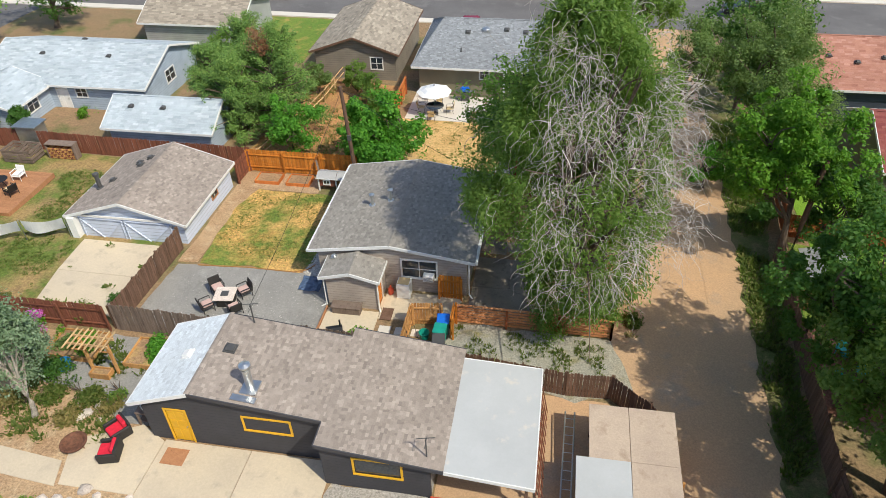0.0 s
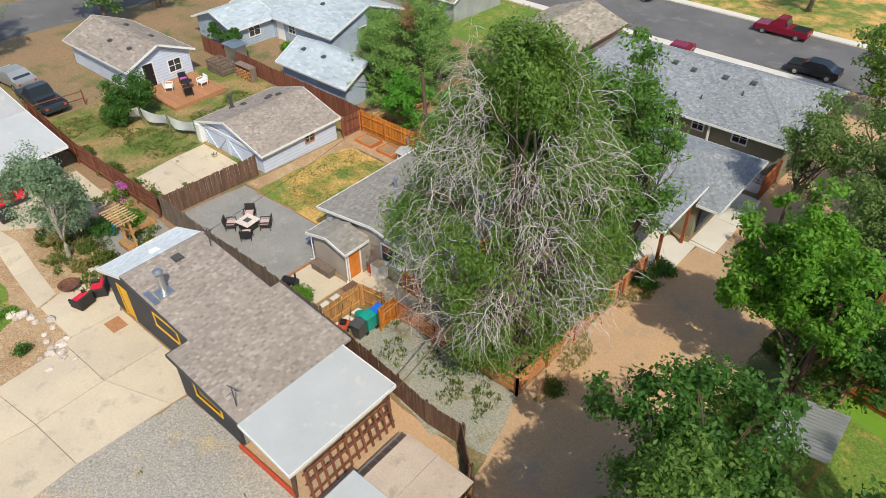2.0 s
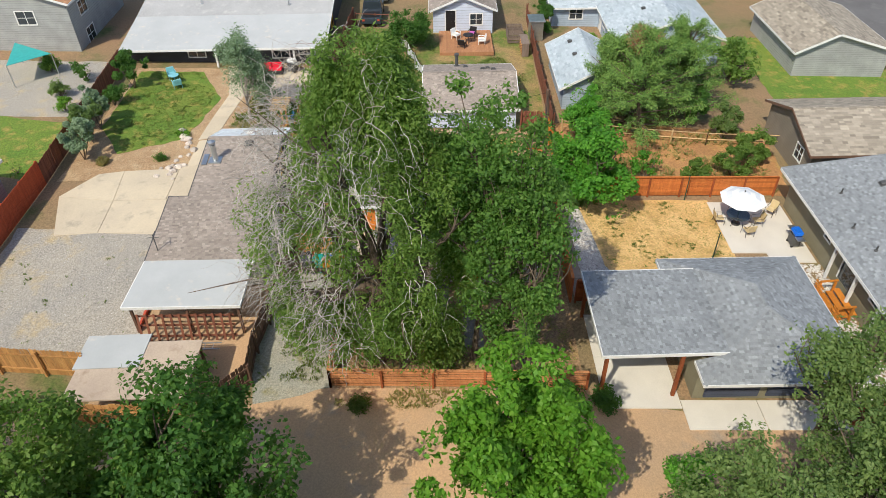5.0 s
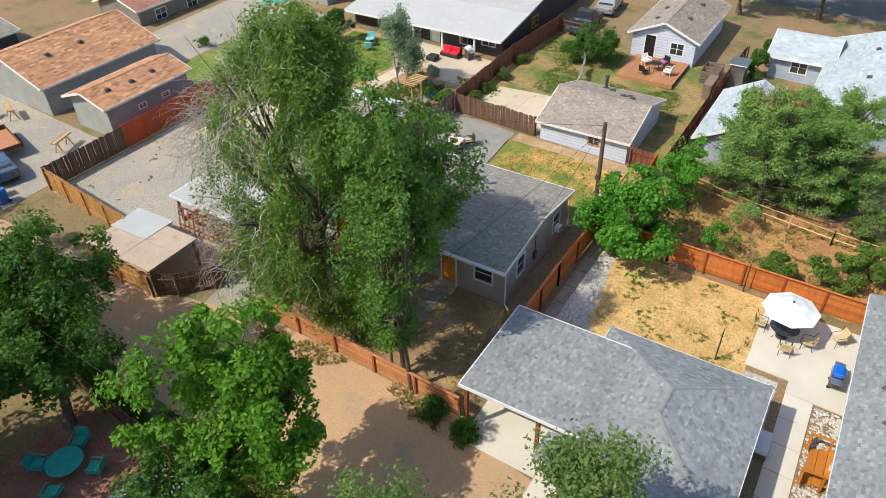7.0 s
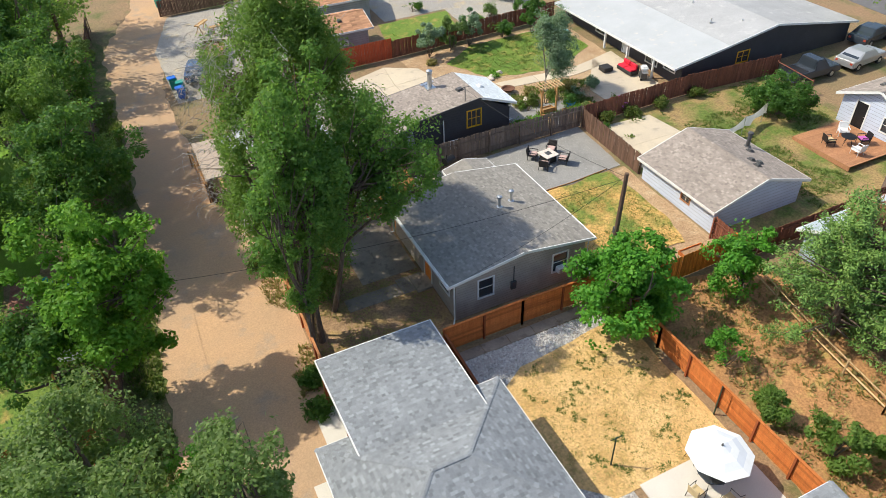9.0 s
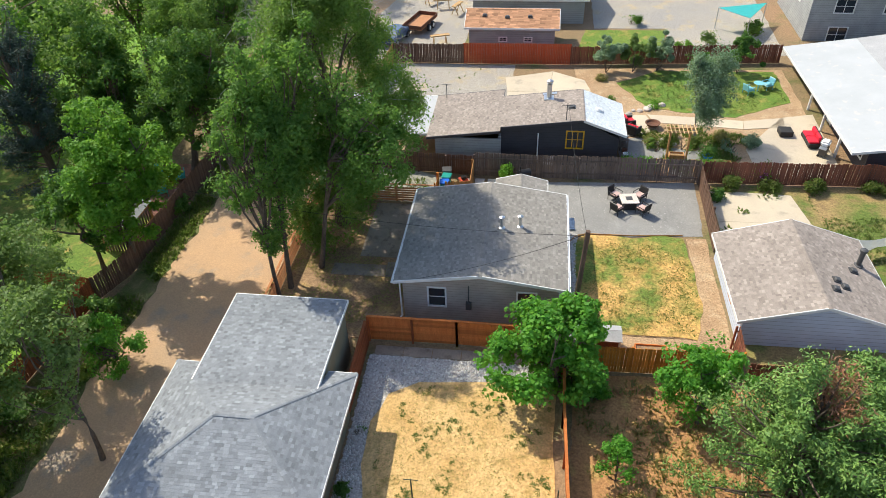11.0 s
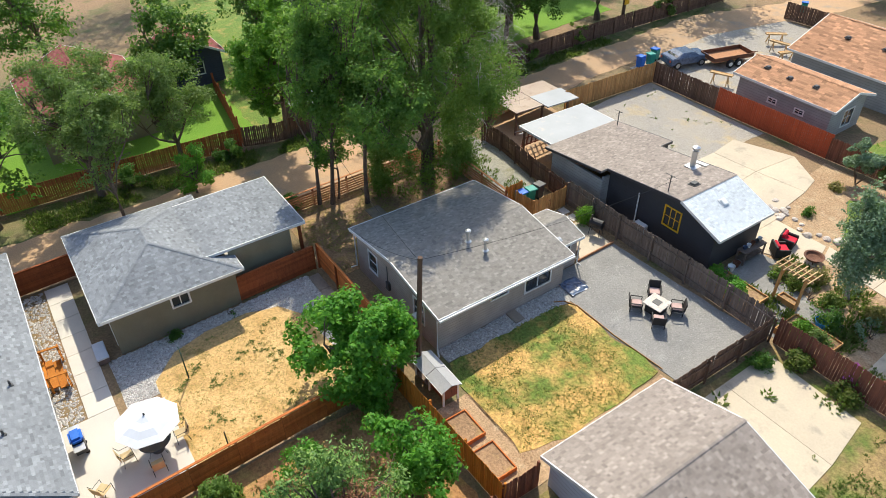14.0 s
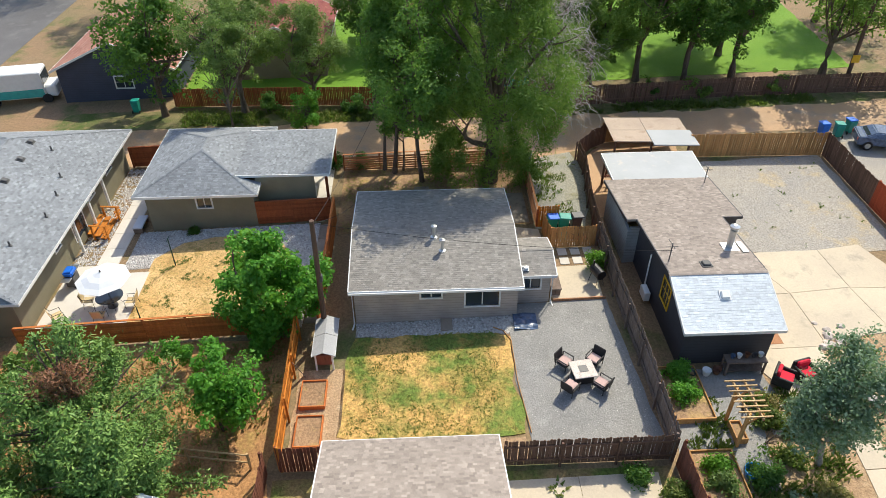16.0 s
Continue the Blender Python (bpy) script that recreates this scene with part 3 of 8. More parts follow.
# darker, blotchier concrete than the pale slabs
slabs("pad_east", "dark blotched concrete parking pad", [
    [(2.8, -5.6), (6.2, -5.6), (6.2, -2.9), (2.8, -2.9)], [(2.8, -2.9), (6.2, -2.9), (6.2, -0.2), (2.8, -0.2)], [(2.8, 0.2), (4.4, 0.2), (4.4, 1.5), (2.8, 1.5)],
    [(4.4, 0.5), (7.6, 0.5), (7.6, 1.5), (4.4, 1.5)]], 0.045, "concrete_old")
slabs("patio_umbrella", "clean white concrete patio", [[(-5.2, 16.9), (-0.05, 16.9), (-0.05, 19.0), (0.8, 19.0), (0.8, 21.7), (-5.2, 21.7)]], 0.06, "concrete_white")
slabs("walk_neighbour", "white concrete walk between house and garage", [
    [(0.8 + i * 1.6, 19.0), (2.4 + i * 1.6, 19.0), (2.4 + i * 1.6, 20.3), (0.8 + i * 1.6, 20.3)] for i in range(7)], 0.06, "concrete_white")
slabs("walk_fence", "grey concrete walk along the stained fence", [[(-5.2 + i * 1.5, 6.75), (-3.7 + i * 1.5, 6.75), (-3.7 + i * 1.5, 7.4), (-5.2 + i * 1.5, 7.4)] for i in range(6)], 0.04, "concrete_old")
slabs("apron_carport", "pale concrete carport apron", [
    [(5.2, 7.0), (8.2, 7.0), (8.2, 10.7), (5.2, 10.7)], [(8.2, 7.0), (11.4, 7.0), (11.4, 10.7), (8.2, 10.7)],
    [(10.9, 10.7), (12.6, 10.7), (12.6, 14.4), (10.9, 14.4)], [(10.9, 14.4), (12.6, 14.4), (12.6, 18.4), (10.9, 18.4)]], 0.05, "concrete_white")
slabs("pavers", "square concrete stepping pavers", [
    rect(-1.5 + i * 0.85, -0.85 + i * 0.85, -7.3 - j * 0.75, -6.75 - j * 0.75) for i in range(3) for j in range(3)], 0.045, "concrete_white")


# ---- roofs, walls, openings ----
def shingles(name, poly, material, parent, course=0.145, tab=0.32, seed=1):
    """Overlapping shingle tabs on one roof plane. The first two corners are its eave, the rest follow round."""
    rnd = np.random.RandomState(seed)
    o = Vector(poly[0])
    u = (Vector(poly[1]) - o).normalized()
    n = u.cross(Vector(poly[-1]) - o).normalized()
    if n.z < 0:
        n = -n
    v = n.cross(u)
    uv = [((Vector(p) - o).dot(u), (Vector(p) - o).dot(v)) for p in poly]
    if max(p[1] for p in uv) < 0.01:
        v = -v
        uv = [(a, -b) for a, b in uv]
    vmax = max(p[1] for p in uv)
    co = []
    rows = int(vmax / course)
    for r in range(rows + 1):
        v0, v1 = r * course, min((r + 1.35) * course, vmax)
        vm = min((r + 0.5) * course, vmax - 0.01)
        cut = []
        for (a, b), (c, d) in zip(uv, uv[1:] + uv[:1]):
            if (b - vm) * (d - vm) < 0:
                cut.append(a + (c - a) * (vm - b) / (d - b))
        if len(cut) < 2:
            continue
        lo, hi = min(cut), max(cut)
        p = lo - rnd.rand() * tab
        while p < hi:
            w = tab * (0.6 + 0.8 * rnd.rand())
            a, b = max(p, lo), min(p + w - 0.006, hi)
            p += w
            if b - a < 0.02:
                continue
            h = 0.006 + 0.005 * rnd.rand()
            for uu, vv, hh in ((a, v0, h), (b, v0, h), (b, v1, 0.001), (a, v1, 0.001), (a, v0, -0.004), (b, v0, -0.004)):
                co.append(o + u * uu + v * vv + n * hh)
    k = len(co) // 6
    arr = np.array([tuple(c) for c in co], dtype=np.float32)
    me = bpy.data.meshes.new(name)
    me.vertices.add(len(arr))
    me.vertices.foreach_set("co", arr.ravel())
    base = np.arange(k, dtype=np.int32)[:, None] * 6
    idx = (base + np.array([0, 1, 2, 3, 4, 5, 1, 0], dtype=np.int32)[None]).ravel()
    me.loops.add(len(idx))
    me.loops.foreach_set("vertex_index", idx)
    me.polygons.add(k * 2)
    me.polygons.foreach_set("loop_start", np.arange(0, len(idx), 4, dtype=np.int32))
    me.update(calc_edges=True)
    me.shade_flat()
    me.materials.append(material)
    ob = new(name, me)
    ob.parent = parent
    ob["kind"] = "stuff"
    return ob


def bar(bm, a, b, w, h, up=(0, 0, 1)):
    """A square bar from a to b, w wide and h high."""
    a, b = Vector(a), Vector(b)
    d = (b - a).normalized()
    s = d.cross(Vector(up))
    if s.length < 0.01:
        s = d.cross(Vector((1, 0, 0)))
    s.normalize()
    t = s.cross(d)
    vs = []
    for p in (a, b):
        for i, j in ((-1, -1), (1, -1), (1, 1), (-1, 1)):
            vs.append(bm.verts.new(p + s * (i * w / 2) + t * (j * h / 2)))
    for f in ((3, 2, 1, 0), (4, 5, 6, 7), (0, 1, 5, 4), (1, 2, 6, 5), (2, 3, 7, 6), (3, 0, 4, 7)):
        bm.faces.new([vs[i] for i in f])


def roof(parent, planes, material, trim=None, edges=(), ridges=(), thick=0.14, course=0.135, tab=0.19, seed=1, flat=False):
    """Roof deck with shingled planes, fascia boards on the given edges, caps on the ridges."""
    bm = bmesh.new()
    for poly in planes:
        hi = [bm.verts.new(p) for p in poly]
        lo = [bm.verts.new((p[0], p[1], p[2] - thick)) for p in poly]
        nrm = (Vector(poly[1]) - Vector(poly[0])).cross(Vector(poly[2]) - Vector(poly[0]))
        if nrm.z < 0:
            hi.reverse()
            lo.reverse()
        bm.faces.new(hi)
        bm.faces.new(lo[::-1])
        for i in range(len(poly)):
            j = (i + 1) % len(poly)
            bm.faces.new((lo[i], lo[j], hi[j], hi[i]))
    deck = part("roof", bm, material, parent)
    if not flat:
        for i, poly in enumerate(planes):
            shingles("shingles", poly, material, deck, course, tab, seed * 17 + i)
        for a, b in ridges:
            a, b = Vector(a), Vector(b)
            n = int((b - a).length / 0.2)
            bm = bmesh.new()
            for i in range(n):
                p, q = a.lerp(b, i / n), a.lerp(b, (i + 1.3) / n)
                d = (q - p).normalized()
                s = d.cross(Vector((0, 0, 1))).normalized() * 0.11
                z0, z1 = Vector((0, 0, 0.03)), Vector((0, 0, 0.018))
                dn = Vector((0, 0, -0.024))
                c = [bm.verts.new(w) for w in (p - s + z0 + dn, p + z0, p + s + z0 + dn, q - s + z1 + dn, q + z1, q + s + z1 + dn)]
                bm.faces.new((c[0], c[1], c[4], c[3]))
                bm.faces.new((c[1], c[2], c[5], c[4]))
            part("ridge_cap", bm, material, deck)["kind"] = "stuff"
    if trim:
        for a, b in edges:
            bm = bmesh.new()
            m = (Vector(planes[0][0]) + Vector(planes[0][2])) / 2
            a2, b2 = Vector(a) + Vector((0, 0, -0.075)), Vector(b) + Vector((0, 0, -0.075))
            bar(bm, a2, b2, 0.05, 0.17)
            part("fascia", bm, trim, deck, "painted fascia board")
    return deck


def lerp2(p0, p1, u):
    L = math.hypot(p1[0] - p0[0], p1[1] - p0[1])
    return p0[0] + (p1[0] - p0[0]) * u / L, p0[1] + (p1[1] - p0[1]) * u / L


def panel(bm, p0, p1, uz, thick=0.16):
    """An upright slab over the line p0-p1 with the outline uz; it thickens to the left of the line (inwards)."""
    L = math.hypot(p1[0] - p0[0], p1[1] - p0[1])
    nx, ny = -(p1[1] - p0[1]) / L * thick, (p1[0] - p0[0]) / L * thick
    a, b = [], []
    for u, z in uz:
        x, y = lerp2(p0, p1, u)
        a.append(bm.verts.new((x, y, z)))
        b.append(bm.verts.new((x + nx, y + ny, z)))
    bm.faces.new(a)
    bm.faces.new(b[::-1])
    n = len(uz)
    for i in range(n):
        j = (i + 1) % n
        bm.faces.new((a[j], a[i], b[i], b[j]))


def wall(parent, name, p0, p1, z0, z1, material, holes=(), peak=None, thick=0.16, top=None):
    """A wall over p0-p1 (counter-clockwise round the house), with holes (u0, u1, z0, z1) cut through and a gable up to peak (u, z)."""
    L = math.hypot(p1[0] - p0[0], p1[1] - p0[1])
    us = sorted({0.0, L, *[h[0] for h in holes], *[h[1] for h in holes]})
    zs = sorted({z0, z1, *[h[2] for h in holes], *[min(h[3], z1) for h in holes]})
    bm = bmesh.new()
    for a, b in zip(us, us[1:]):
        for c, d in zip(zs, zs[1:]):
            if not any(h[0] < (a + b) / 2 < h[1] and h[2] < (c + d) / 2 < h[3] for h in holes):
                panel(bm, p0, p1, [(a, c), (b, c), (b, d), (a, d)], thick)
    if peak:
        panel(bm, p0, p1, [*[(u, z1) for u in us], peak], thick)
    if top:
        panel(bm, p0, p1, [(0, z1), (L, z1), *top], thick)
    bmesh.ops.remove_doubles(bm, verts=bm.verts[:], dist=0.0005)
    return part(name, bm, material, parent)


def turn_to(p0, p1, u, z, out=0.0):
    """The pose of something on a wall: x along the wall, y into it, z up."""
    a = math.atan2(p1[1] - p0[1], p1[0] - p0[0])
    x, y = lerp2(p0, p1, u)
    return Matrix.Translation((x + math.sin(a) * out, y - math.cos(a) * out, z)) @ Matrix.Rotation(a, 4, "Z")


def window(parent, p0, p1, u0, u1, z0, z1, casing="trim_white", lights=2, sash=True, blind=False):
    """A window in a wall's hole: casing, sill, panes."""
    m = turn_to(p0, p1, (u0 + u1) / 2, (z0 + z1) / 2)
    w, h, c = (u1 - u0) / 2, (z1 - z0) / 2, 0.09
    bm = bmesh.new()
    box(bm, -w - c, w + c, -0.035, 0.06, h, h + c)
    box(bm, -w - c, w + c, -0.05, 0.06, -h - c, -h)
    box(bm, -w - c, -w, -0.035, 0.06, -h, h)
    box(bm, w, w + c, -0.035, 0.06, -h, h)
    fr = part("window", bm, M[casing], parent)
    fr.matrix_basis = m
    bm = bmesh.new()
    for i in range(1, lights):
        x = -w + 2 * w * i / lights
        box(bm, x - 0.025, x + 0.025, 0.01, 0.06, -h, h)
    if sash:
        box(bm, -w, w, 0.015, 0.055, -0.02, 0.02)
    if len(bm.verts):
        part("sash", bm, M["trim_white"] if casing != "yellow" else M["yellow"], fr)
    else:
        bm.free()
    for i in range(lights):
        a, b = -w + 2 * w * i / lights, -w + 2 * w * (i + 1) / lights
        bm = bmesh.new()
        box(bm, a + 0.01, b - 0.01, 0.03, 0.04, -h + 0.01, h - 0.01)
        part("pane", bm, M["glass"], fr)
    # with no blind, a near-black board stands in for the unlit room
    bm = bmesh.new()
    box(bm, -w, w, 0.12, 0.13, -h if blind else h * 0.1, h)
    part("blind", bm, M["curtain"] if blind else M["dark_in"], fr)
    return fr


def door(parent, p0, p1, u0, u1, z0, z1, leaf="orange_door", casing="trim_white", glazed=False):
    m = turn_to(p0, p1, (u0 + u1) / 2, z0)
    w, h, c = (u1 - u0) / 2, z1 - z0, 0.09
    bm = bmesh.new()
    box(bm, -w, w, 0.02, 0.07, 0.02, h - 0.01)
    d = part("door", bm, M[leaf], parent)
    d.matrix_basis = m
    for zz0, zz1 in ((0.15, 0.75), (0.9, 1.35), (1.5, h - 0.15)):
        for sx in (-1, 1):
            bm = bmesh.new()
            box(bm, sx * w * 0.5 - w * 0.33, sx * w * 0.5 + w * 0.33, 0.008, 0.03, zz0, zz1)
            part("door_panel", bm, M["glass"] if glazed and zz0 > 1 else M[leaf], d)
    bm = bmesh.new()
    box(bm, -w - c, -w, -0.03, 0.06, 0, h + c)
    box(bm, w, w + c, -0.03, 0.06, 0, h + c)
    box(bm, -w, w, -0.03, 0.06, h, h + c)
    part("door_frame", bm, M[casing], d)
    bm = bmesh.new()
    tube(bm, [(w * 0.8, -0.05, 1.0), (w * 0.8, 0.03, 1.0)], 0.03, 6)
    part("handle", bm, M["steel"], d)
    return d


SIDES = {"S": lambda r: ((r[0], r[2]), (r[1], r[2])), "E": lambda r: ((r[1], r[2]), (r[1], r[3])),
         "N": lambda r: ((r[1], r[3]), (r[0], r[3])), "W": lambda r: ((r[0], r[3]), (r[0], r[2]))}


def walls(parent, r, z0, z1, material, openings=(), peaks=None, thick=0.16):
    """Four walls over the rectangle r = x0, x1, y0, y1. openings: (side, kind, from, to, bottom, top, options) with from and to in the
    world's x or y; peaks: side to (x or y of the top, its height)."""
    for s in "SENW":
        p0, p1 = SIDES[s](r)
        axis = 0 if s in "SN" else 1
        if axis:
            d = math.copysign(thick, p1[1] - p0[1])
            p0, p1 = (p0[0], p0[1] + d), (p1[0], p1[1] - d)

        def along(c):
            return abs(c - p0[axis])
        mine = [o for o in openings if o[0] == s]
        holes = []
        for o in mine:
            a, b = sorted((along(o[2]), along(o[3])))
            holes.append((a, b, o[4], o[5]))
        pk = None
        if peaks and s in peaks:
            pk = (along(peaks[s][0]), peaks[s][1])
        wl = wall(parent, "wall", p0, p1, z0, z1, material, holes, pk, thick)
        for o, h in zip(mine, holes):
            opt = o[6] if len(o) > 6 else {}
            (window if o[1] == "win" else door)(wl, p0, p1, *h, **opt)


def gable(r, ze, ridge, zr, along="y", ze2=None):
    """The two planes of a gable roof over r; the ridge runs along x or y at the given place. ze2: the other eave's height."""
    x0, x1, y0, y1 = r
    e2 = ze if ze2 is None else ze2
    if along == "y":
        west = [(x0, y1, ze), (x0, y0, ze), (ridge, y0, zr), (ridge, y1, zr)]
        east = [(x1, y0, e2), (x1, y1, e2), (ridge, y1, zr), (ridge, y0, zr)]
        return [west, east], [((ridge, y0, zr), (ridge, y1, zr))], [
            ((x0, y0, ze), (x0, y1, ze)), ((x1, y0, e2), (x1, y1, e2)), ((x0, y0, ze), (ridge, y0, zr)), ((ridge, y0, zr), (x1, y0, e2)),
            ((x0, y1, ze), (ridge, y1, zr)), ((ridge, y1, zr), (x1, y1, e2))]
    south = [(x0, y0, ze), (x1, y0, ze), (x1, ridge, zr), (x0, ridge, zr)]
    north = [(x1, y1, e2), (x0, y1, e2), (x0, ridge, zr), (x1, ridge, zr)]
    return [south, north], [((x0, ridge, zr), (x1, ridge, zr))], [
        ((x0, y0, ze), (x1, y0, ze)), ((x0, y1, e2), (x1, y1, e2)), ((x0, y0, ze), (x0, ridge, zr)), ((x0, ridge, zr), (x0, y1, e2)),
        ((x1, y0, ze), (x1, ridge, zr)), ((x1, ridge, zr), (x1, y1, e2))]


def pipe_vent(parent, x, y, z, h=0.5, r=0.07, cap=True, mat="steel"):
    bm = bmesh.new()
    prof = [(r * 2.4, -0.05), (r * 2.2, 0.02), (r, 0.06), (r, h)]
    if cap:
        prof += [(r * 1.9, h + 0.01), (r * 1.9, h + 0.10), (r * 0.6, h + 0.15)]
    lathe(bm, prof, x, y, z, 12)
    part("vent_pipe", bm, M[mat], parent, "metal roof vent pipe")


def box_vent(parent, x, y, z, tilt=0.15, mat="black", axis="Y", s=0.2):
    bm = bmesh.new()
    m = Matrix.Translation((x, y, z)) @ Matrix.Rotation(tilt, 4, axis)
    box(bm, -s, s, -s, s, -0.06, 0.12, m)
    soften(bm, 0.04)
    box(bm, -s * 1.3, s * 1.3, -s * 1.3, s * 1.3, -0.05, 0.02, m)
    part("roof_vent", bm, M[mat], parent, "low box roof vent")


def downpipe(parent, x, y, z0, z1, mat="trim_white", kick=(0, 0)):
    bm = bmesh.new()
    tube(bm, [(x, y, z1), (x, y, z0 + 0.2), (x + kick[0], y + kick[1], z0 + 0.05)], 0.045, 6)
    part("downpipe", bm, M[mat], parent, "white metal downpipe")


# ---- the taupe house in the middle ----
def main_house():
    h = thing("house", "small taupe-sided house with a weathered grey shingle roof", "house", kind="")
    r = (-5.45, 2.62, -3.72, 4.62)
    zr, xr, ze = 3.55, -1.45, 2.88
    ops = [("W", "win", 1.22, 0.2, 1.95, 2.45), ("W", "win", -1.05, -2.75, 1.3, 2.45, {"sash": False}),
           ("N", "win", 1.25, 0.4, 1.2, 2.4, {"lights": 1}), ("N", "win", -3.4, -4.3, 1.2, 2.4, {"lights": 1}),
           ("E", "door", 0.6, 1.5, 0.4, 2.38, {"leaf": "orange_door"}), ("E", "win", 2.75, 3.8, 1.35, 2.4, {"lights": 1}),
           ("S", "win", -0.85, 0.98, 1.42, 2.55, {"blind": True})]
    walls(h, r, -0.1, 2.86, M["sid_taupe"], ops, {"S": (xr, zr - 0.1), "N": (xr, zr - 0.1)})
    planes, ridges, edges = gable((-5.93, 3.08, -3.92, 4.82), ze, xr, zr)
    roof(h, planes, M["sh_grey"], M["trim_white"], edges, ridges, seed=2)
    for x, y, hh in ((-3.3, 0.05, 0.62), (-2.3, 0.45, 0.62)):
        pipe_vent(h, x, y, ze + (zr - ze) * (x + 5.93) / 4.48, hh, 0.085)
    # back entry wing
    ra = (-4.52, -1.85, -5.55, -3.72)
    walls(h, ra, -0.1, 2.6, M["sid_taupe"], [("W", "win", -4.0, -5.0, 1.55, 2.4, {"sash": False}), ("E", "door", -5.35, -4.55, 0.42, 2.42, {"leaf": "orange_door"})],
          {"S": (-3.1, 2.98)})
    planes, ridges, edges = gable((-4.82, -1.6, -5.78, -3.95), 2.62, -3.15, 3.05)
    roof(h, planes, M["sh_grey"], M["trim_white"], [e for e in edges if e[0][1] < -5 or e[1][1] < -5], ridges, seed=3)
    box_vent(h, -4.4, -4.2, 2.8, -0.27, "steel", s=0.12)
    downpipe(h, -5.6, 4.7, 0.2, 2.75, kick=(-0.3, 0.1))
    downpipe(h, 2.75, 4.7, 0.2, 2.75, kick=(0.2, 0.3))
    downpipe(h, -4.62, -5.62, 0.5, 2.5, kick=(-0.3, -0.1))
    downpipe(h, -1.75, -5.62, 0.5, 2.5, kick=(0.1, -0.2))
    downpipe(h, 2.75, -3.78, 0.4, 2.75, kick=(0.2, -0.2))
    # gutters
    for x, y0, y1, z in ((-5.99, -3.92, 4.82, 2.78), (3.14, -3.92, 4.82, 2.78)):
        bm = bmesh.new()
        bar(bm, (x, y0, z), (x, y1, z), 0.11, 0.11)
        part("gutter", bm, M["trim_white"], h, "white metal gutter")
    # meter box and conduit on the north wall
    bm = bmesh.new()
    box(bm, -1.0, -0.7, 4.62, 4.76, 1.1, 1.6)
    tube(bm, [(-0.85, 4.7, 1.6), (-0.85, 4.7, 2.7)], 0.03, 6)
    part("meter_box", bm, M["charcoal_plastic"], h, "grey electric meter box")
    # window air conditioner
    for x0, x1, y0, y1, z0, z1 in ((0.3, 0.88, -4.05, -3.7, 1.42, 1.82), (-4.1, -3.6, 4.6, 4.95, 1.2, 1.55)):
        bm = bmesh.new()
        box(bm, x0, x1, y0, y1, z0, z1)
        soften(bm, 0.02)
        ac = part("window_air_conditioner", bm, M["white"], h, "white window air conditioner")
        for k in range(5):
            bm = bmesh.new()
            zz = z0 + 0.07 + k * 0.055
            yy = y0 if y0 < 0 else y1
            box(bm, x0 + 0.05, x1 - 0.05, yy - 0.006, yy + 0.006, zz, zz + 0.02)
            part("grille_slat", bm, M["charcoal_plastic"], ac)
    # concrete step at the orange doors
    bm = bmesh.new()
    box(bm, 2.64, 3.6, 0.35, 1.75, 0.1, 0.40)
    soften(bm, 0.02)
    part("door_step", bm, M["concrete_old"], h, "worn concrete step")
    bm = bmesh.new()
    box(bm, -1.83, -1.0, -5.4, -4.5, 0.3, 0.56)
    soften(bm, 0.02)
    part("door_step", bm, M["concrete"], h, "worn concrete step")
    # crawl-space hatch lid by the west wall
    bm = bmesh.new()
    box(bm, -6.35, -5.5, -0.35, 0.25, 0.3, 0.52)
    soften(bm, 0.02)
    part("hatch_lid", bm, M["concrete_old"], h, "grey crawl-space hatch lid")


main_house()


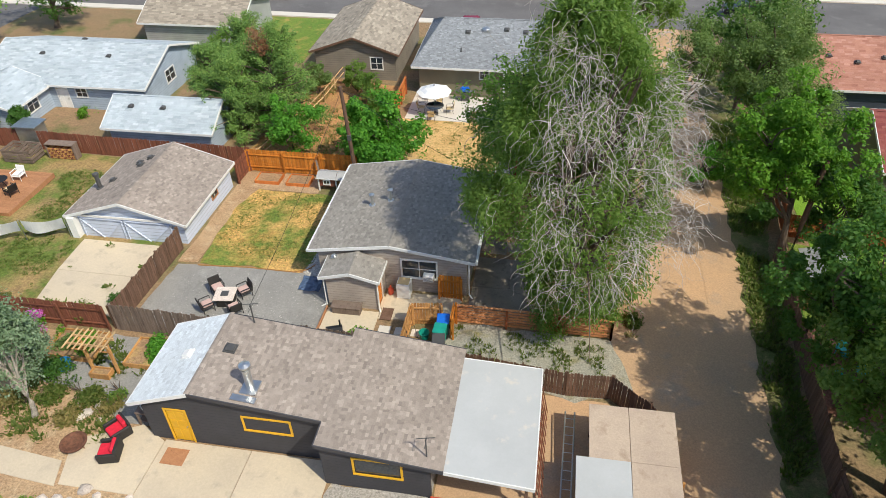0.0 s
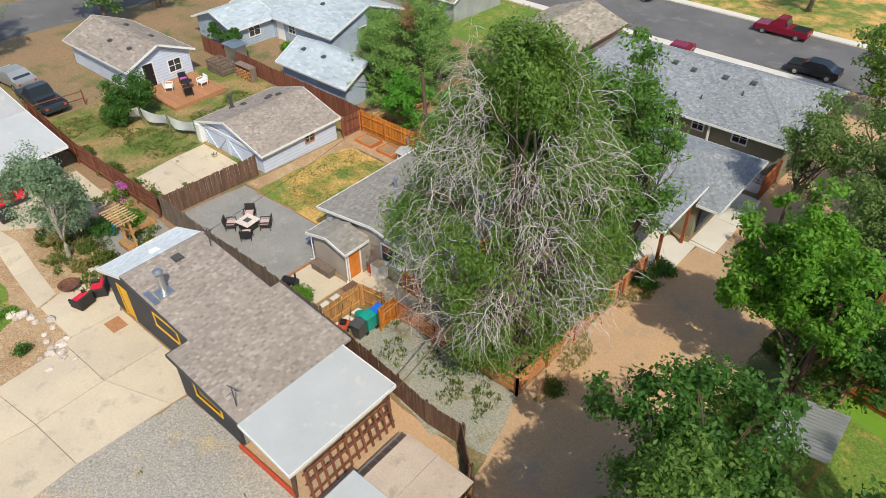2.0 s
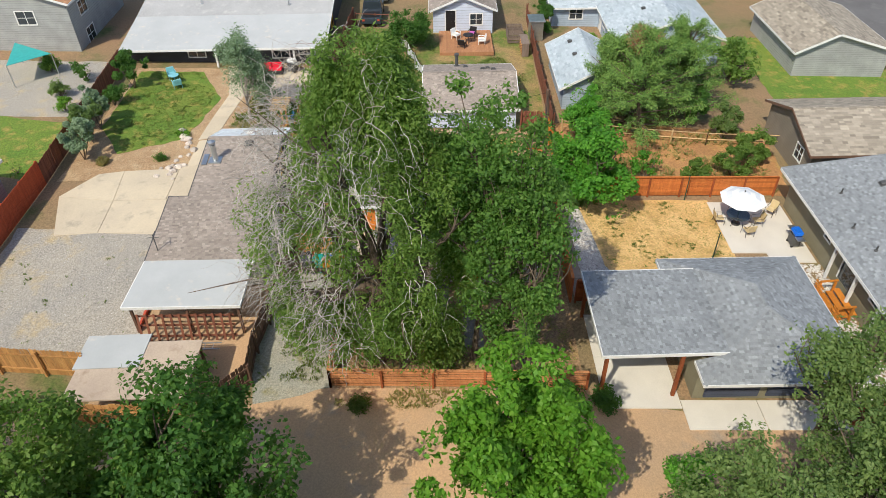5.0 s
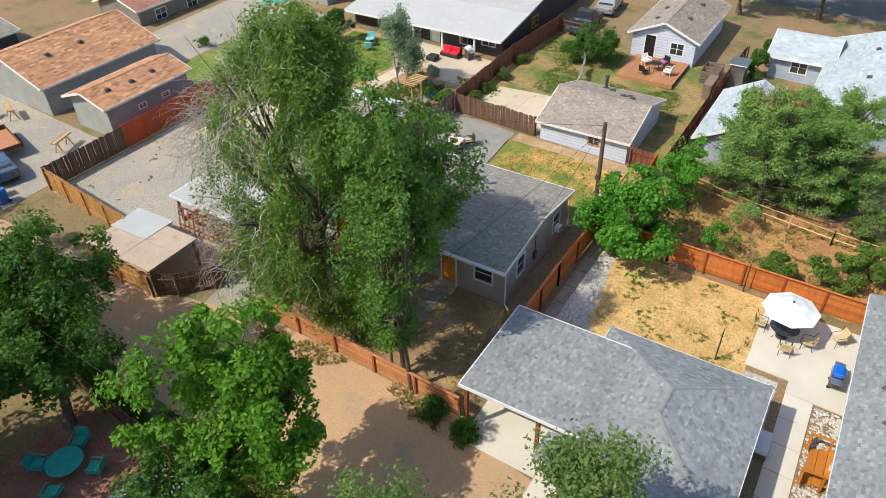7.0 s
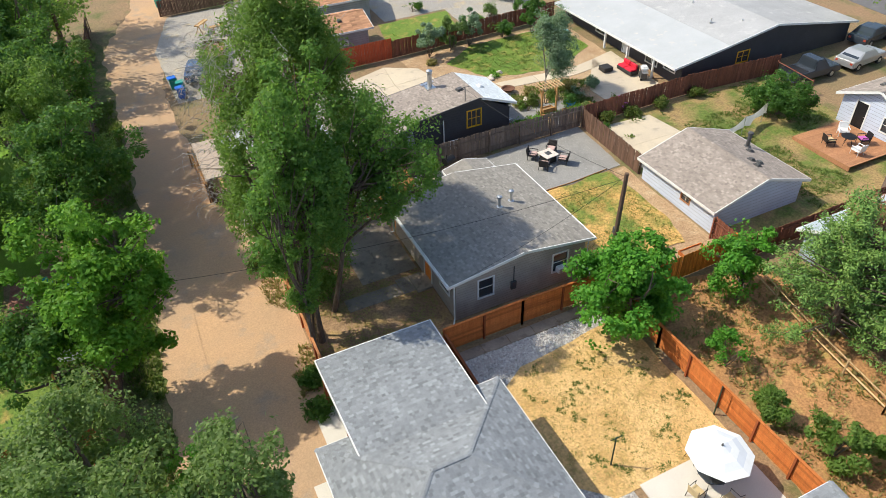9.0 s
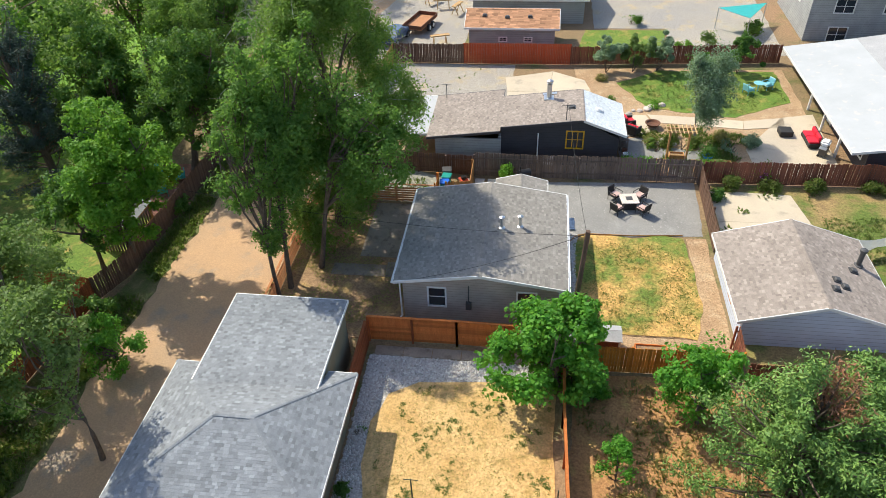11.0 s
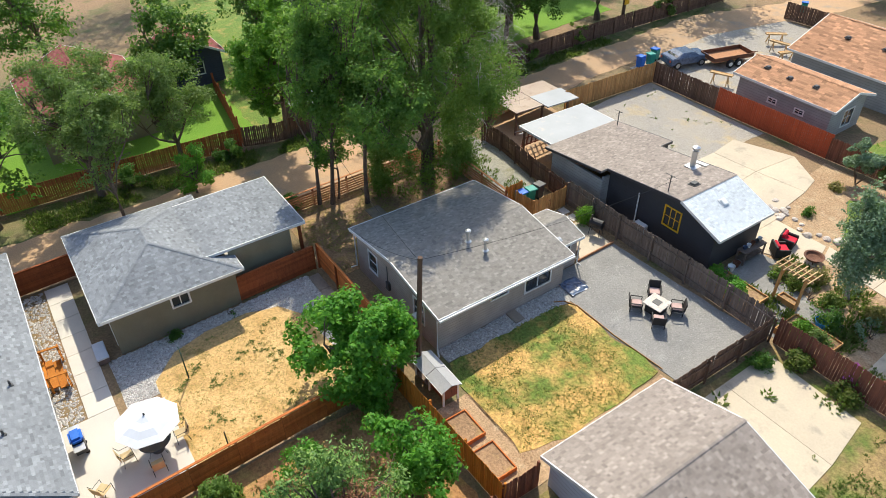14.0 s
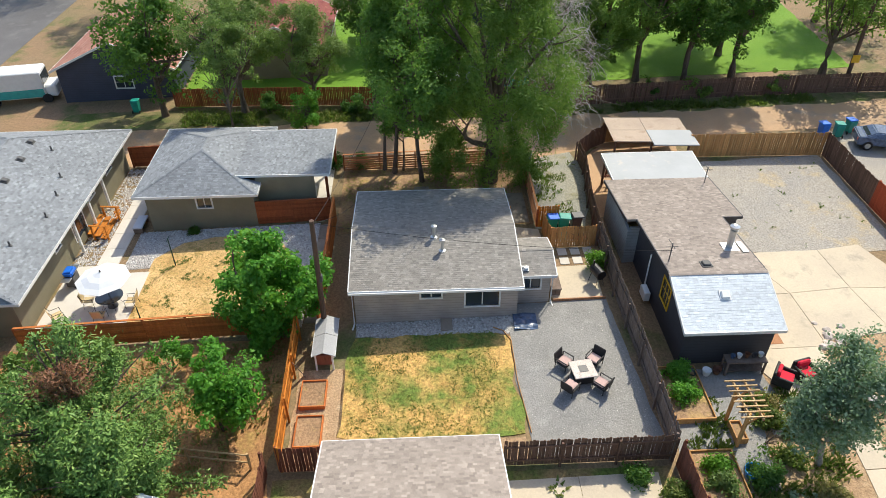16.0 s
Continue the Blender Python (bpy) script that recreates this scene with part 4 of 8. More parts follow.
# ---- the charcoal cottage to the south ----
def cottage():
    h = thing("cottage", "charcoal-sided cottage with golden-yellow trim and a brown shingle roof", "house")
    xr, zr = -7.05, 4.36
    z35 = 3.02

    def zt(x):
        return zr + (z35 - zr) * (x - xr) / (3.47 - xr)
    west = M["sid_charcoal"]
    zw = 3.0
    # long walls follow the low roof
    segs = [("wall", (-9.5, -15.1), (-1.45, -15.1), [("win", -5.0, -3.05, 2.3, 3.05, {"casing": "yellow", "lights": 1, "sash": False, "blind": True}),
                                                    ("door", -8.45, -7.62, 0.92, 2.95, {"leaf": "yellow", "casing": "yellow"})]),
            ("wall", (-1.45, -16.2), (2.9, -16.2), [("win", -0.1, 1.75, 1.9, 2.8, {"casing": "yellow", "lights": 1, "sash": False, "blind": True})])]
    for name, p0, p1, ops in segs:
        holes = [(o[1] - p0[0], o[2] - p0[0], o[3], o[4]) for o in ops]
        if p0[0] < xr:
            w = wall(h, name, p0, p1, 0.3, 2.98, west, holes[1:], None)
            bm = bmesh.new()
            top = [(xr - p0[0], zr - 0.16), (0, 2.98)]
            a, b, c, d = holes[0]
            panel(bm, p0, p1, [(0, 2.98), (a, 2.98), (a, zt(p0[0] + a) - 0.16), (xr - p0[0], zr - 0.16)])
            panel(bm, p0, p1, [(a, d), (b, d), (b, zt(p0[0] + b) - 0.16), (a, zt(p0[0] + a) - 0.16)])
            panel(bm, p0, p1, [(b, 2.98), (p1[0] - p0[0], 2.98), (p1[0] - p0[0], zt(p1[0]) - 0.16), (b, zt(p0[0] + b) - 0.16)])
            part("gable_wall", bm, west, h)
            window(w, p0, p1, *holes[0], **ops[0][5])
            door(w, p0, p1, *holes[1], **ops[1][5])
        else:
            w = wall(h, name, p0, p1, 0.3, zt(p1[0]) - 0.16, west, holes)
            bm = bmesh.new()
            panel(bm, p0, p1, [(0, zt(p1[0]) - 0.16), (p1[0] - p0[0], zt(p1[0]) - 0.16), (0, zt(p0[0]) - 0.16)])
            part("gable_wall", bm, west, h)
            window(w, p0, p1, *holes[0], **ops[0][5])
    wall(h, "wall", (-1.45, -15.1), (-1.45, -16.04), 0.3, zt(-1.45) - 0.2, west)
    wall(h, "wall", (-9.5, -11.01), (-9.5, -14.94), 0.3, 3.1, west)
    # north side: dark gable, then grey siding beyond the jog
    p0, p1 = (-1.6, -10.85), (-9.5, -10.85)
    w = wall(h, "wall", p0, p1, 0.3, 2.9, west, [(4.45, 5.5, 2.15, 2.9)])
    bm = bmesh.new()
    u = p0[0] - xr
    panel(bm, p0, p1, [(0, 2.9), (4.45, 2.9), (4.45, zt(-6.05) - 0.16), (0, zt(-1.6) - 0.16)])
    panel(bm, p0, p1, [(4.45, 3.35), (5.5, 3.35), (u, zr - 0.16), (4.45, zt(-6.05) - 0.16)])
    panel(bm, p0, p1, [(5.5, 2.9), (7.9, 2.9), (u, zr - 0.16), (5.5, 3.35)])
    part("gable_wall", bm, west, h)
    window(w, p0, p1, 4.45, 5.5, 2.15, 3.35, casing="yellow", lights=3)
    wall(h, "wall", (2.9, -10.2), (-1.6, -10.2), 0.3, 2.95, M["sid_grey"])
    wall(h, "wall", (-1.6, -10.36), (-1.6, -10.85), 0.3, 3.1, M["sid_grey"])
    wall(h, "wall", (2.9, -16.04), (2.9, -10.36), 0.3, 2.85, M["sid_grey"], [(0.84, 4.34, 0.5, 2.4)])
    s0, s1, s2, n0, n1 = -15.3, -16.42, -15.3, -10.6, -10.05
    # brown planes fall to the east
    e1 = [(-1.55, s0, zt(-1.55)), (-1.55, n0, zt(-1.55)), (xr, n0, zr), (xr, s0, zr)]
    e2 = [(3.47, s1, z35), (3.47, n1, z35), (-1.55, n1, zt(-1.55)), (-1.55, s1, zt(-1.55))]
    edges = [((xr, s0, zr), (-1.55, s0, zt(-1.55))), ((-1.55, s0, zt(-1.55)), (-1.55, s1, zt(-1.55))), ((-1.55, s1, zt(-1.55)), (3.47, s1, z35)),
             ((xr, n0, zr), (-1.55, n0, zt(-1.55))), ((-1.55, n1, zt(-1.55)), (3.47, n1, z35))]
    dk = plain("charcoal_trim", (0.05, 0.05, 0.058), 0.6)
    roof(h, [e1, e2], M["sh_brown"], dk, edges, [((xr, s0, zr), (xr, n0, zr))], seed=5)
    zl = 3.3
    w1 = [(-9.95, n0, zl), (-9.95, s0, zl), (xr, s0, zr), (xr, n0, zr)]
    roof(h, [w1], M["sh_ice"], M["trim_white"], [((-9.95, s0, zl), (-9.95, n0, zl)), ((-9.95, s0, zl), (xr, s0, zr)), ((-9.95, n0, zl), (xr, n0, zr))], seed=6)
    # flat white carport roof on posts
    cp = [(3.47, s1, z35 - 0.01), (6.9, s1 - 0.15, 2.88), (6.9, -10.65, 2.88), (3.47, n1 - 0.55, z35 - 0.01)]
    deck = roof(h, [cp], M["white_roof"], M["trim_white"], [(cp[0], cp[1]), (cp[1], cp[2]), (cp[2], cp[3])], flat=True, thick=0.1)
    for x, y in ((6.6, -16.3), (6.6, -10.9), (6.6, -13.5)):
        bm = bmesh.new()
        box(bm, x - 0.06, x + 0.06, y - 0.06, y + 0.06, gz(x, y), 2.8)
        part("post", bm, M["w_dark"], h, "dark timber carport post")
    for k in range(5):
        bm = bmesh.new()
        bar(bm, (3.3, -15.9 + k * 1.2, 2.84), (6.85, -15.9 + k * 1.2, 2.74), 0.05, 0.14)
        part("rafter", bm, M["w_dark"], h)
    bm = bmesh.new()
    box(bm, 2.9, 6.6, -16.4, -16.28, gz(5, -16.3), gz(5, -16.3) + 0.25)
    part("kerb_board", bm, M["red"], h, "red-painted kerb board")
    # chimney flue with flashing
    zc = zt(-4.75)
    bm = bmesh.new()
    lathe(bm, [(0.17, -0.1), (0.17, 1.05), (0.2, 1.06), (0.2, 1.1), (0.12, 1.12), (0.12, 1.2), (0.24, 1.22), (0.24, 1.32), (0.08, 1.4)], -4.75, -14.35, zc, 16)
    part("flue", bm, M["steel"], h, "shiny steel chimney flue")
    bm = bmesh.new()
    box(bm, -5.1, -4.4, -14.75, -14.0, zc - 0.06, zc + 0.05)
    part("flashing", bm, M["steel"], h, "steel flue flashing")
    bm = bmesh.new()
    bar(bm, (-5.3, -15.0, zt(-5.3) + 0.05), (-4.3, -15.0, zt(-4.3) + 0.05), 0.3, 0.02)
    part("flashing", bm, M["steel"], h, "steel flashing strip")
    box_vent(h, -6.3, -12.6, zt(-6.3) + 0.03, 0.13, "charcoal_plastic")
    box_vent(h, -8.2, -12.9, zl + (zr - zl) * 1.75 / 2.9 + 0.03, -0.44, "white")
    # aerial mast on the roof
    for x, y in ((2.75, -15.9), (-5.9, -10.9)):
        bm = bmesh.new()
        tube(bm, [(x, y, zt(x) - 0.1), (x, y, zt(x) + 1.1)], 0.03, 6)
        tube(bm, [(x - 0.35, y, zt(x) + 1.05), (x + 0.35, y + 0.1, zt(x) + 1.1)], 0.02, 5)
        tube(bm, [(x, y - 0.3, zt(x) + 0.9), (x, y + 0.3, zt(x) + 0.9)], 0.015, 5)
        part("aerial_mast", bm, M["charcoal_plastic"], h, "thin aerial mast with cross arms")
    # ductless unit on the north wall
    bm = bmesh.new()
    box(bm, -5.2, -4.4, -10.72, -10.4, 0.95, 1.5)
    soften(bm, 0.03)
    part("condenser", bm, M["white"], h, "white outdoor condenser unit")
    downpipe(h, -4.1, -10.75, 0.9, 3.2)


cottage()


# ---- the white and blue garage to the west ----
def garage():
    h = thing("garage", "detached pale-blue garage with a brown shingle gable roof", "garage")
    r = (-21.6, -14.5, -1.5, 5.15)
    xr, zr, ze = -18.1, 3.32, 2.1
    walls(h, r, -0.2, 2.05, M["sid_pale"], [("E", "win", 2.3, 3.0, 1.2, 1.75, {"casing": "w_deck"})], {"S": (xr, zr - 0.14), "N": (xr, zr - 0.14)})
    planes, ridges, edges = gable((-22.0, -14.15, -1.8, 5.4), ze, xr, zr)
    roof(h, planes, M["sh_brown"], M["trim_white"], edges, ridges, seed=9)

    def zt(x):
        return zr - (zr - ze) * abs(x - xr) / 3.92
    bm = bmesh.new()
    lathe(bm, [(0.26, -0.1), (0.24, 0.05), (0.13, 0.1), (0.13, 0.9), (0.19, 0.92), (0.19, 1.05), (0.1, 1.1)], -21.0, 0.9, zt(-21.0), 12)
    part("flue", bm, M["charcoal_plastic"], h, "dark metal chimney flue")
    for x, y in ((-19.2, 2.9), (-18.9, 3.7), (-19.5, 3.3), (-20.5, 1.6)):
        box_vent(h, x, y, zt(x) + 0.04, -0.3, "charcoal_plastic", s=0.16)
    # sliding doors with cross bracing
    for i, (x0, x1) in enumerate(((-21.1, -18.35), (-18.25, -15.2))):
        bm = bmesh.new()
        box(bm, x0, x1, -1.58, -1.52, 0.36, 2.0)
        d = part("sliding_door", bm, M["sid_pale"], h)
        for a, b in (((x0, 0.42), (x1, 0.42)), ((x0, 1.94), (x1, 1.94)), ((x0 + 0.06, 0.4), (x0 + 0.06, 1.96)), ((x1 - 0.06, 0.4), (x1 - 0.06, 1.96)),
                     ((x0, 1.9), ((x0 + x1) / 2, 0.45)), (((x0 + x1) / 2, 0.45), (x1, 1.9))):
            bm = bmesh.new()
            bar(bm, (a[0], -1.6, a[1]), (b[0], -1.6, b[1]), 0.03, 0.12, (0, 1, 0))
            part("brace", bm, M["sid_pale"], d)
    bm = bmesh.new()
    bar(bm, (-21.3, -1.62, 2.12), (-15.0, -1.62, 2.12), 0.06, 0.14)
    part("door_track", bm, M["trim_white"], h)
    bm = bmesh.new()
    box(bm, -21.75, -21.3, -1.95, -1.5, 0.3, 2.05)
    part("corner_post", bm, M["white"], h, "white boxed corner post")


garage()


# ---- the neighbour's garage with a carport ----
def carport_garage():
    h = thing("garage", "olive stucco garage with a slate-blue shingle roof and open carport", "garage")
    ze = 3.05
    r = (4.15, 10.75, 11.3, 17.85)
    walls(h, r, -0.5, 2.5, M["sid_olive"], [("W", "win", 14.75, 13.9, 1.35, 2.25, {"sash": False}), ("N", "door", 4.6, 5.5, 0.0, 2.05, {"leaf": "sid_navy"})])
    x0, x1, y0, y1, ze = 3.6, 12.2, 10.9, 18.35, 2.55
    xa, xb, ay, az = 7.03, 8.62, 14.67, 3.8
    cx0, cx1, ys, zs = 4.99, 10.8, 6.62, 3.02
    f = 0.405
    wx, ex, fy, fz = x0 + (xa - x0) * f, x1 + (xb - x1) * f, y0 + (ay - y0) * f, ze + (az - ze) * f
    planes = [[(cx0, ys, zs), (cx1, ys, zs), (ex, fy, fz), (wx, fy, fz)], [(wx, fy, fz), (ex, fy, fz), (xb, ay, az), (xa, ay, az)],
              [(x0, y1, ze), (x0, y0, ze), (xa, ay, az)], [(x1, y1, ze), (x0, y1, ze), (xa, ay, az), (xb, ay, az)], [(x1, y0, ze), (x1, y1, ze), (xb, ay, az)],
              [(x0, y0, ze), (wx, y0, ze), (wx, fy - 0.02, fz - 0.03)], [(ex, y0, ze), (x1, y0, ze), (ex, fy - 0.02, fz - 0.03)]]
    e = [((x0, y0, ze), (x0, y1, ze)), ((x0, y1, ze), (x1, y1, ze)), ((x1, y1, ze), (x1, y0, ze)), ((x0, y0, ze), (wx, y0, ze)), ((ex, y0, ze), (x1, y0, ze)),
         ((cx0, ys, zs), (wx, fy, fz)), ((cx1, ys, zs), (ex, fy, fz)), ((cx0, ys, zs), (cx1, ys, zs))]
    ridges = [((x0, y1, ze), (xa, ay, az)), ((x0, y0, ze), (xa, ay, az)), ((x1, y1, ze), (xb, ay, az)), ((x1, y0, ze), (xb, ay, az)), ((xa, ay, az), (xb, ay, az))]
    roof(h, planes, M["sh_blue"], M["trim_white"], e, ridges, seed=11)
    for x, y in ((5.3, 6.9), (10.6, 6.9), (10.6, 10.4)):
        bm = bmesh.new()
        box(bm, x - 0.08, x + 0.08, y - 0.08, y + 0.08, gz(x, y), 3.0)
        part("post", bm, M["w_red"], h, "red-stained timber post")
    bm = bmesh.new()
    box(bm, 4.95, 5.05, 7.6, 11.2, 0.1, 2.9)
    part("screen_wall", bm, M["sid_olive"], h, "olive stucco screen wall")
    for k in range(2):
        bm = bmesh.new()
        box(bm, 10.76, 10.84, 11.8 + k * 3.0, 14.4 + k * 3.0, 0.0, 2.2)
        d = part("garage_door", bm, M["sid_navy"], h, "navy sectional garage door")
        for j in range(4):
            bm = bmesh.new()
            box(bm, 10.84, 10.87, 11.85 + k * 3.0, 14.35 + k * 3.0, 0.05 + j * 0.54, 0.55 + j * 0.54)
            part("door_panel", bm, M["sid_navy"], d)


carport_garage()


# ---- the neighbour's long house ----
def long_house():
    h = thing("house", "long olive-stucco house with a slate-blue shingle roof", "house")
    r = (-4.9, 12.2, 21.9, 31.4)
    ops = [("S", "win", 0.2, 0.9, 1.2, 2.0), ("S", "door", 2.6, 4.2, 0.1, 2.15, {"leaf": "glass"}), ("S", "win", 5.6, 6.4, 1.2, 2.0), ("S", "win", 8.6, 9.6, 1.2, 2.0),
           ("W", "win", 26, 24.5, 0.8, 1.9)]
    walls(h, r, -1.2, 2.15, M["sid_olive"], ops)
    x0, x1, y0, y1, ze, zr, ym = -5.4, 12.8, 21.2, 32.1, 2.3, 4.5, 26.6
    hp = 5.0
    planes = [[(x0, y0, ze), (x1, y0, ze), (x1 - hp, ym, zr), (x0 + 2.0, ym, zr)], [(x1, y1, ze), (x0, y1, ze), (x0 + 2.0, ym, zr), (x1 - hp, ym, zr)],
              [(x0, y1, ze), (x0, y0, ze), (x0 + 2.0, ym, zr)], [(x1, y0, ze), (x1, y1, ze), (x1 - hp, ym, zr)]]
    e = [((x0, y0, ze), (x1, y0, ze)), ((x1, y0, ze), (x1, y1, ze)), ((x0, y0, ze), (x0, y1, ze)), ((x0, y1, ze), (x1, y1, ze))]
    rr = [((x0 + 2.0, ym, zr), (x1 - hp, ym, zr)), ((x0, y0, ze), (x0 + 2.0, ym, zr)), ((x1, y0, ze), (x1 - hp, ym, zr)), ((x1, y1, ze), (x1 - hp, ym, zr)), ((x0, y1, ze), (x0 + 2, ym, zr))]
    roof(h, planes, M["sh_blue"], M["trim_white"], e, rr, seed=13)

    def zt(y):
        return ze + (zr - ze) * (y - y0) / (ym - y0)
    for x, y in ((1.5, 22.4), (3.6, 22.6), (5.4, 23.0), (7.8, 24.3), (-1.5, 23.0)):
        pipe_vent(h, x, y, zt(y), 0.3, 0.05, False, "charcoal_plastic")
    for x, y in ((-1.2, 25.0), (2.0, 25.4), (3.6, 25.2), (6.0, 25.3), (8.0, 25.5)):
        box_vent(h, x, y, zt(y) + 0.04, 0.38, "charcoal_plastic", "X", 0.17)
    lathe_bm = bmesh.new()
    lathe(lathe_bm, [(0.35, -0.1), (0.35, 0.12), (0.3, 0.22), (0.1, 0.3)], 0.3, 25.3, zt(25.3), 16)
    part("roof_vent", lathe_bm, M["steel"], h, "round metal roof vent")
    for x in (2.2, 4.6, 7.0):
        bm = bmesh.new()
        box(bm, x - 0.07, x + 0.07, 21.42, 21.56, -0.3, 2.2)
        part("post", bm, M["trim_white"], h)


long_house()


# ---- houses further off ----
def simple_house(label, r, z0, ze, along, ridge, zr, wallm, roofm, ops=(), over=0.4, course=0.2, tab=0.45, trim="trim_white", seed=20, flat=False, name="house", vents=(), roof_r=None):
    h = thing(name, label, "house" if name != "garage" else "garage")
    x0, x1, y0, y1 = r
    pk = {"S": (ridge, zr - 0.12), "N": (ridge, zr - 0.12)} if along == "y" else {"E": (ridge, zr - 0.12), "W": (ridge, zr - 0.12)}
    walls(h, r, z0, ze - 0.04, M[wallm], ops, pk)
    planes, ridges, edges = gable(roof_r or (x0 - over, x1 + over, y0 - over, y1 + over), ze, ridge, zr, along)
    roof(h, planes, M[roofm], M[trim], edges, ridges, course=course, tab=tab, seed=seed, flat=flat)
    for x, y in vents:
        half = (x1 - x0) / 2 + over if along == "y" else (y1 - y0) / 2 + over
        d = abs((x if along == "y" else y) - ridge)
        box_vent(h, x, y, zr - (zr - ze) * d / half + 0.04, 0.0, "charcoal_plastic", s=0.16)
    return h


wh = simple_house("white-sided house with a brown shingle gable and a cedar deck", (-42, -32.2, -1.0, 4.6), 0.3, 2.85, "x", 1.8, 4.2, "sid_pale", "sh_brown",
                  [("E", "win", 2.5, 3.6, 1.4, 2.4), ("E", "door", 0.2, 1.1, 0.75, 2.75, {"leaf": "black"})], seed=21, vents=((-35, 3.0), (-37, 0.4), (-39, 3), (-34.0, 0.5)))
simple_house("powder-blue house with a pale blue-grey shingle roof", (-40, -25.8, 15.0, 24.0), -0.6, 2.3, "x", 19.6, 4.0, "sid_blue", "sh_pale",
             [("S", "door", -33.5, -32.6, 0.0, 2.0, {"leaf": "white"}), ("S", "win", -31.8, -30.9, 1.2, 1.9), ("E", "win", 18.6, 20, 1.0, 2.0)], seed=23, vents=((-30, 18), (-36, 18), (-34, 21)))
simple_house("powder-blue wing of the neighbouring house under a pale shingle roof", (-40, -34.2, 10.5, 15.0), -0.3, 2.2, "y", -37.1, 3.4, "sid_blue", "sh_pale", [("E", "win", 12.2, 13.4, 1.0, 2.0)], seed=24)
simple_house("powder-blue garage with a pale blue-grey shingle roof", (-25.4, -17.6, 9.1, 13.6), -0.3, 2.1, "x", 11.4, 3.5, "sid_blue", "sh_pale", seed=25, name="garage", vents=((-24, 10.5), (-21.5, 10.5)))
simple_house("small grey-olive house with a tan-grey shingle roof", (-14.6, -7.4, 24.2, 34.6), -1.0, 2.1, "y", -11.0, 3.5, "sid_brown", "sh_tan", seed=26, trim="w_dark",
             ops=[("S", "win", -9.6, -8.6, 0.6, 1.6)])
simple_house("brown-roofed house with a covered front porch", (-34, -24, 30, 38), -1.2, 1.8, "x", 33.0, 3.4, "sid_grey", "sh_tan", seed=27, trim="trim_white")
dk = thing("house", "charcoal house with a low white and grey roof and terrace", "house")
walls(dk, (-44, -25.2, -27, -10.4), 0.6, 3.0, M["sid_charcoal"], [("E", "win", -12.5, -11.2, 1.9, 2.8, {"casing": "trim_white"}), ("E", "door", -18.0, -17.1, 0.95, 2.9, {"leaf": "white"}),
      ("N", "win", -31, -32.2, 1.8, 2.7, {"casing": "yellow"}), ("E", "win", -14.8, -13.4, 1.6, 2.8, {"casing": "trim_white"}), ("E", "win", -22, -20.6, 1.8, 2.7)], {"N": (-34.5, 4.4), "S": (-34.5, 4.4)})
roof(dk, [[(-24.0, -27.4, 2.95), (-24.0, -10.0, 2.95), (-29.5, -10.0, 3.75), (-29.5, -27.4, 3.75)]], M["white_roof"], M["trim_white"],
     [((-24.0, -27.4, 2.95), (-24.0, -10.0, 2.95)), ((-24.0, -10.0, 2.95), (-29.5, -10.0, 3.75))], flat=True)
roof(dk, [[(-29.5, -27.4, 3.76), (-29.5, -10.0, 3.76), (-34.5, -10.0, 4.6), (-34.5, -27.4, 4.6)], [(-44.5, -10.0, 3.0), (-44.5, -27.4, 3.0), (-34.5, -27.4, 4.6), (-34.5, -10.0, 4.6)]],
     M["grey_roof"], M["trim_white"], [((-29.5, -10.0, 3.76), (-34.5, -10.0, 4.6)), ((-34.5, -10.0, 4.6), (-44.5, -10.0, 3.0))], flat=True)
for px, py in ((-31, -14), (-32.5, -18), (-31.5, -22), (-33, -12.5)):
    pipe_vent(dk, px, py, 4.1, 0.35, 0.06, False, "steel")
for py in (-12.8, -16.2, -19.4):
    bm = bmesh.new()
    box(bm, -24.35, -24.2, py - 0.07, py + 0.07, 0.9, 2.9)
    part("post", bm, M["trim_white"], dk)
simple_house("grey-sided garage with a terracotta shingle roof", (-5.2, 2.3, -32.6, -28.4), 0.6, 3.9, "x", -30.5, 4.7, "sid_grey", "sh_orange", seed=31, name="garage",
             ops=[("N", "win", -0.4, -1.0, 2.6, 2.9), ("N", "win", -2.6, -3.2, 2.6, 2.9), ("W", "win", -31.3, -30.2, 2.0, 3.2)], vents=((1.0, -29.6), (-1.0, -29.4), (-3.0, -29.5)))
simple_house("grey house with a terracotta shingle roof", (-8, 2.6, -45, -35.5), 0.8, 4.0, "x", -40, 5.8, "sid_grey", "sh_orange", seed=32, vents=((0, -38), (-3, -38)))
simple_house("two-storey grey house with a terracotta roof", (-38, -27, -41, -32), 0.8, 6.0, "x", -36.5, 7.6, "sid_grey", "sh_orange", seed=33,
             ops=[("N", "win", -29, -30.5, 4.2, 5.3), ("N", "win", -33, -34.5, 4.2, 5.3), ("N", "win", -29, -30.5, 1.6, 2.9), ("E", "win", -35, -36.5, 4.2, 5.3)])
simple_house("small brown house with a rusty roof", (-22, -13, -50, -44), 1.0, 3.6, "x", -47, 4.8, "sid_brown", "sh_red", seed=34, ops=[("N", "win", -15, -16.2, 2, 3), ("N", "win", -19, -20.2, 2, 3)])
simple_house("navy house with a faded red shingle roof", (24.2, 36, 21.5, 31), -1.2, 2.0, "x", 26.0, 4.4, "sid_navy", "sh_red", seed=35,
             ops=[("W", "win", 26.4, 25.0, 0.3, 1.3)], vents=((27, 24), (29, 23.5), (31, 24)), trim="trim_white")
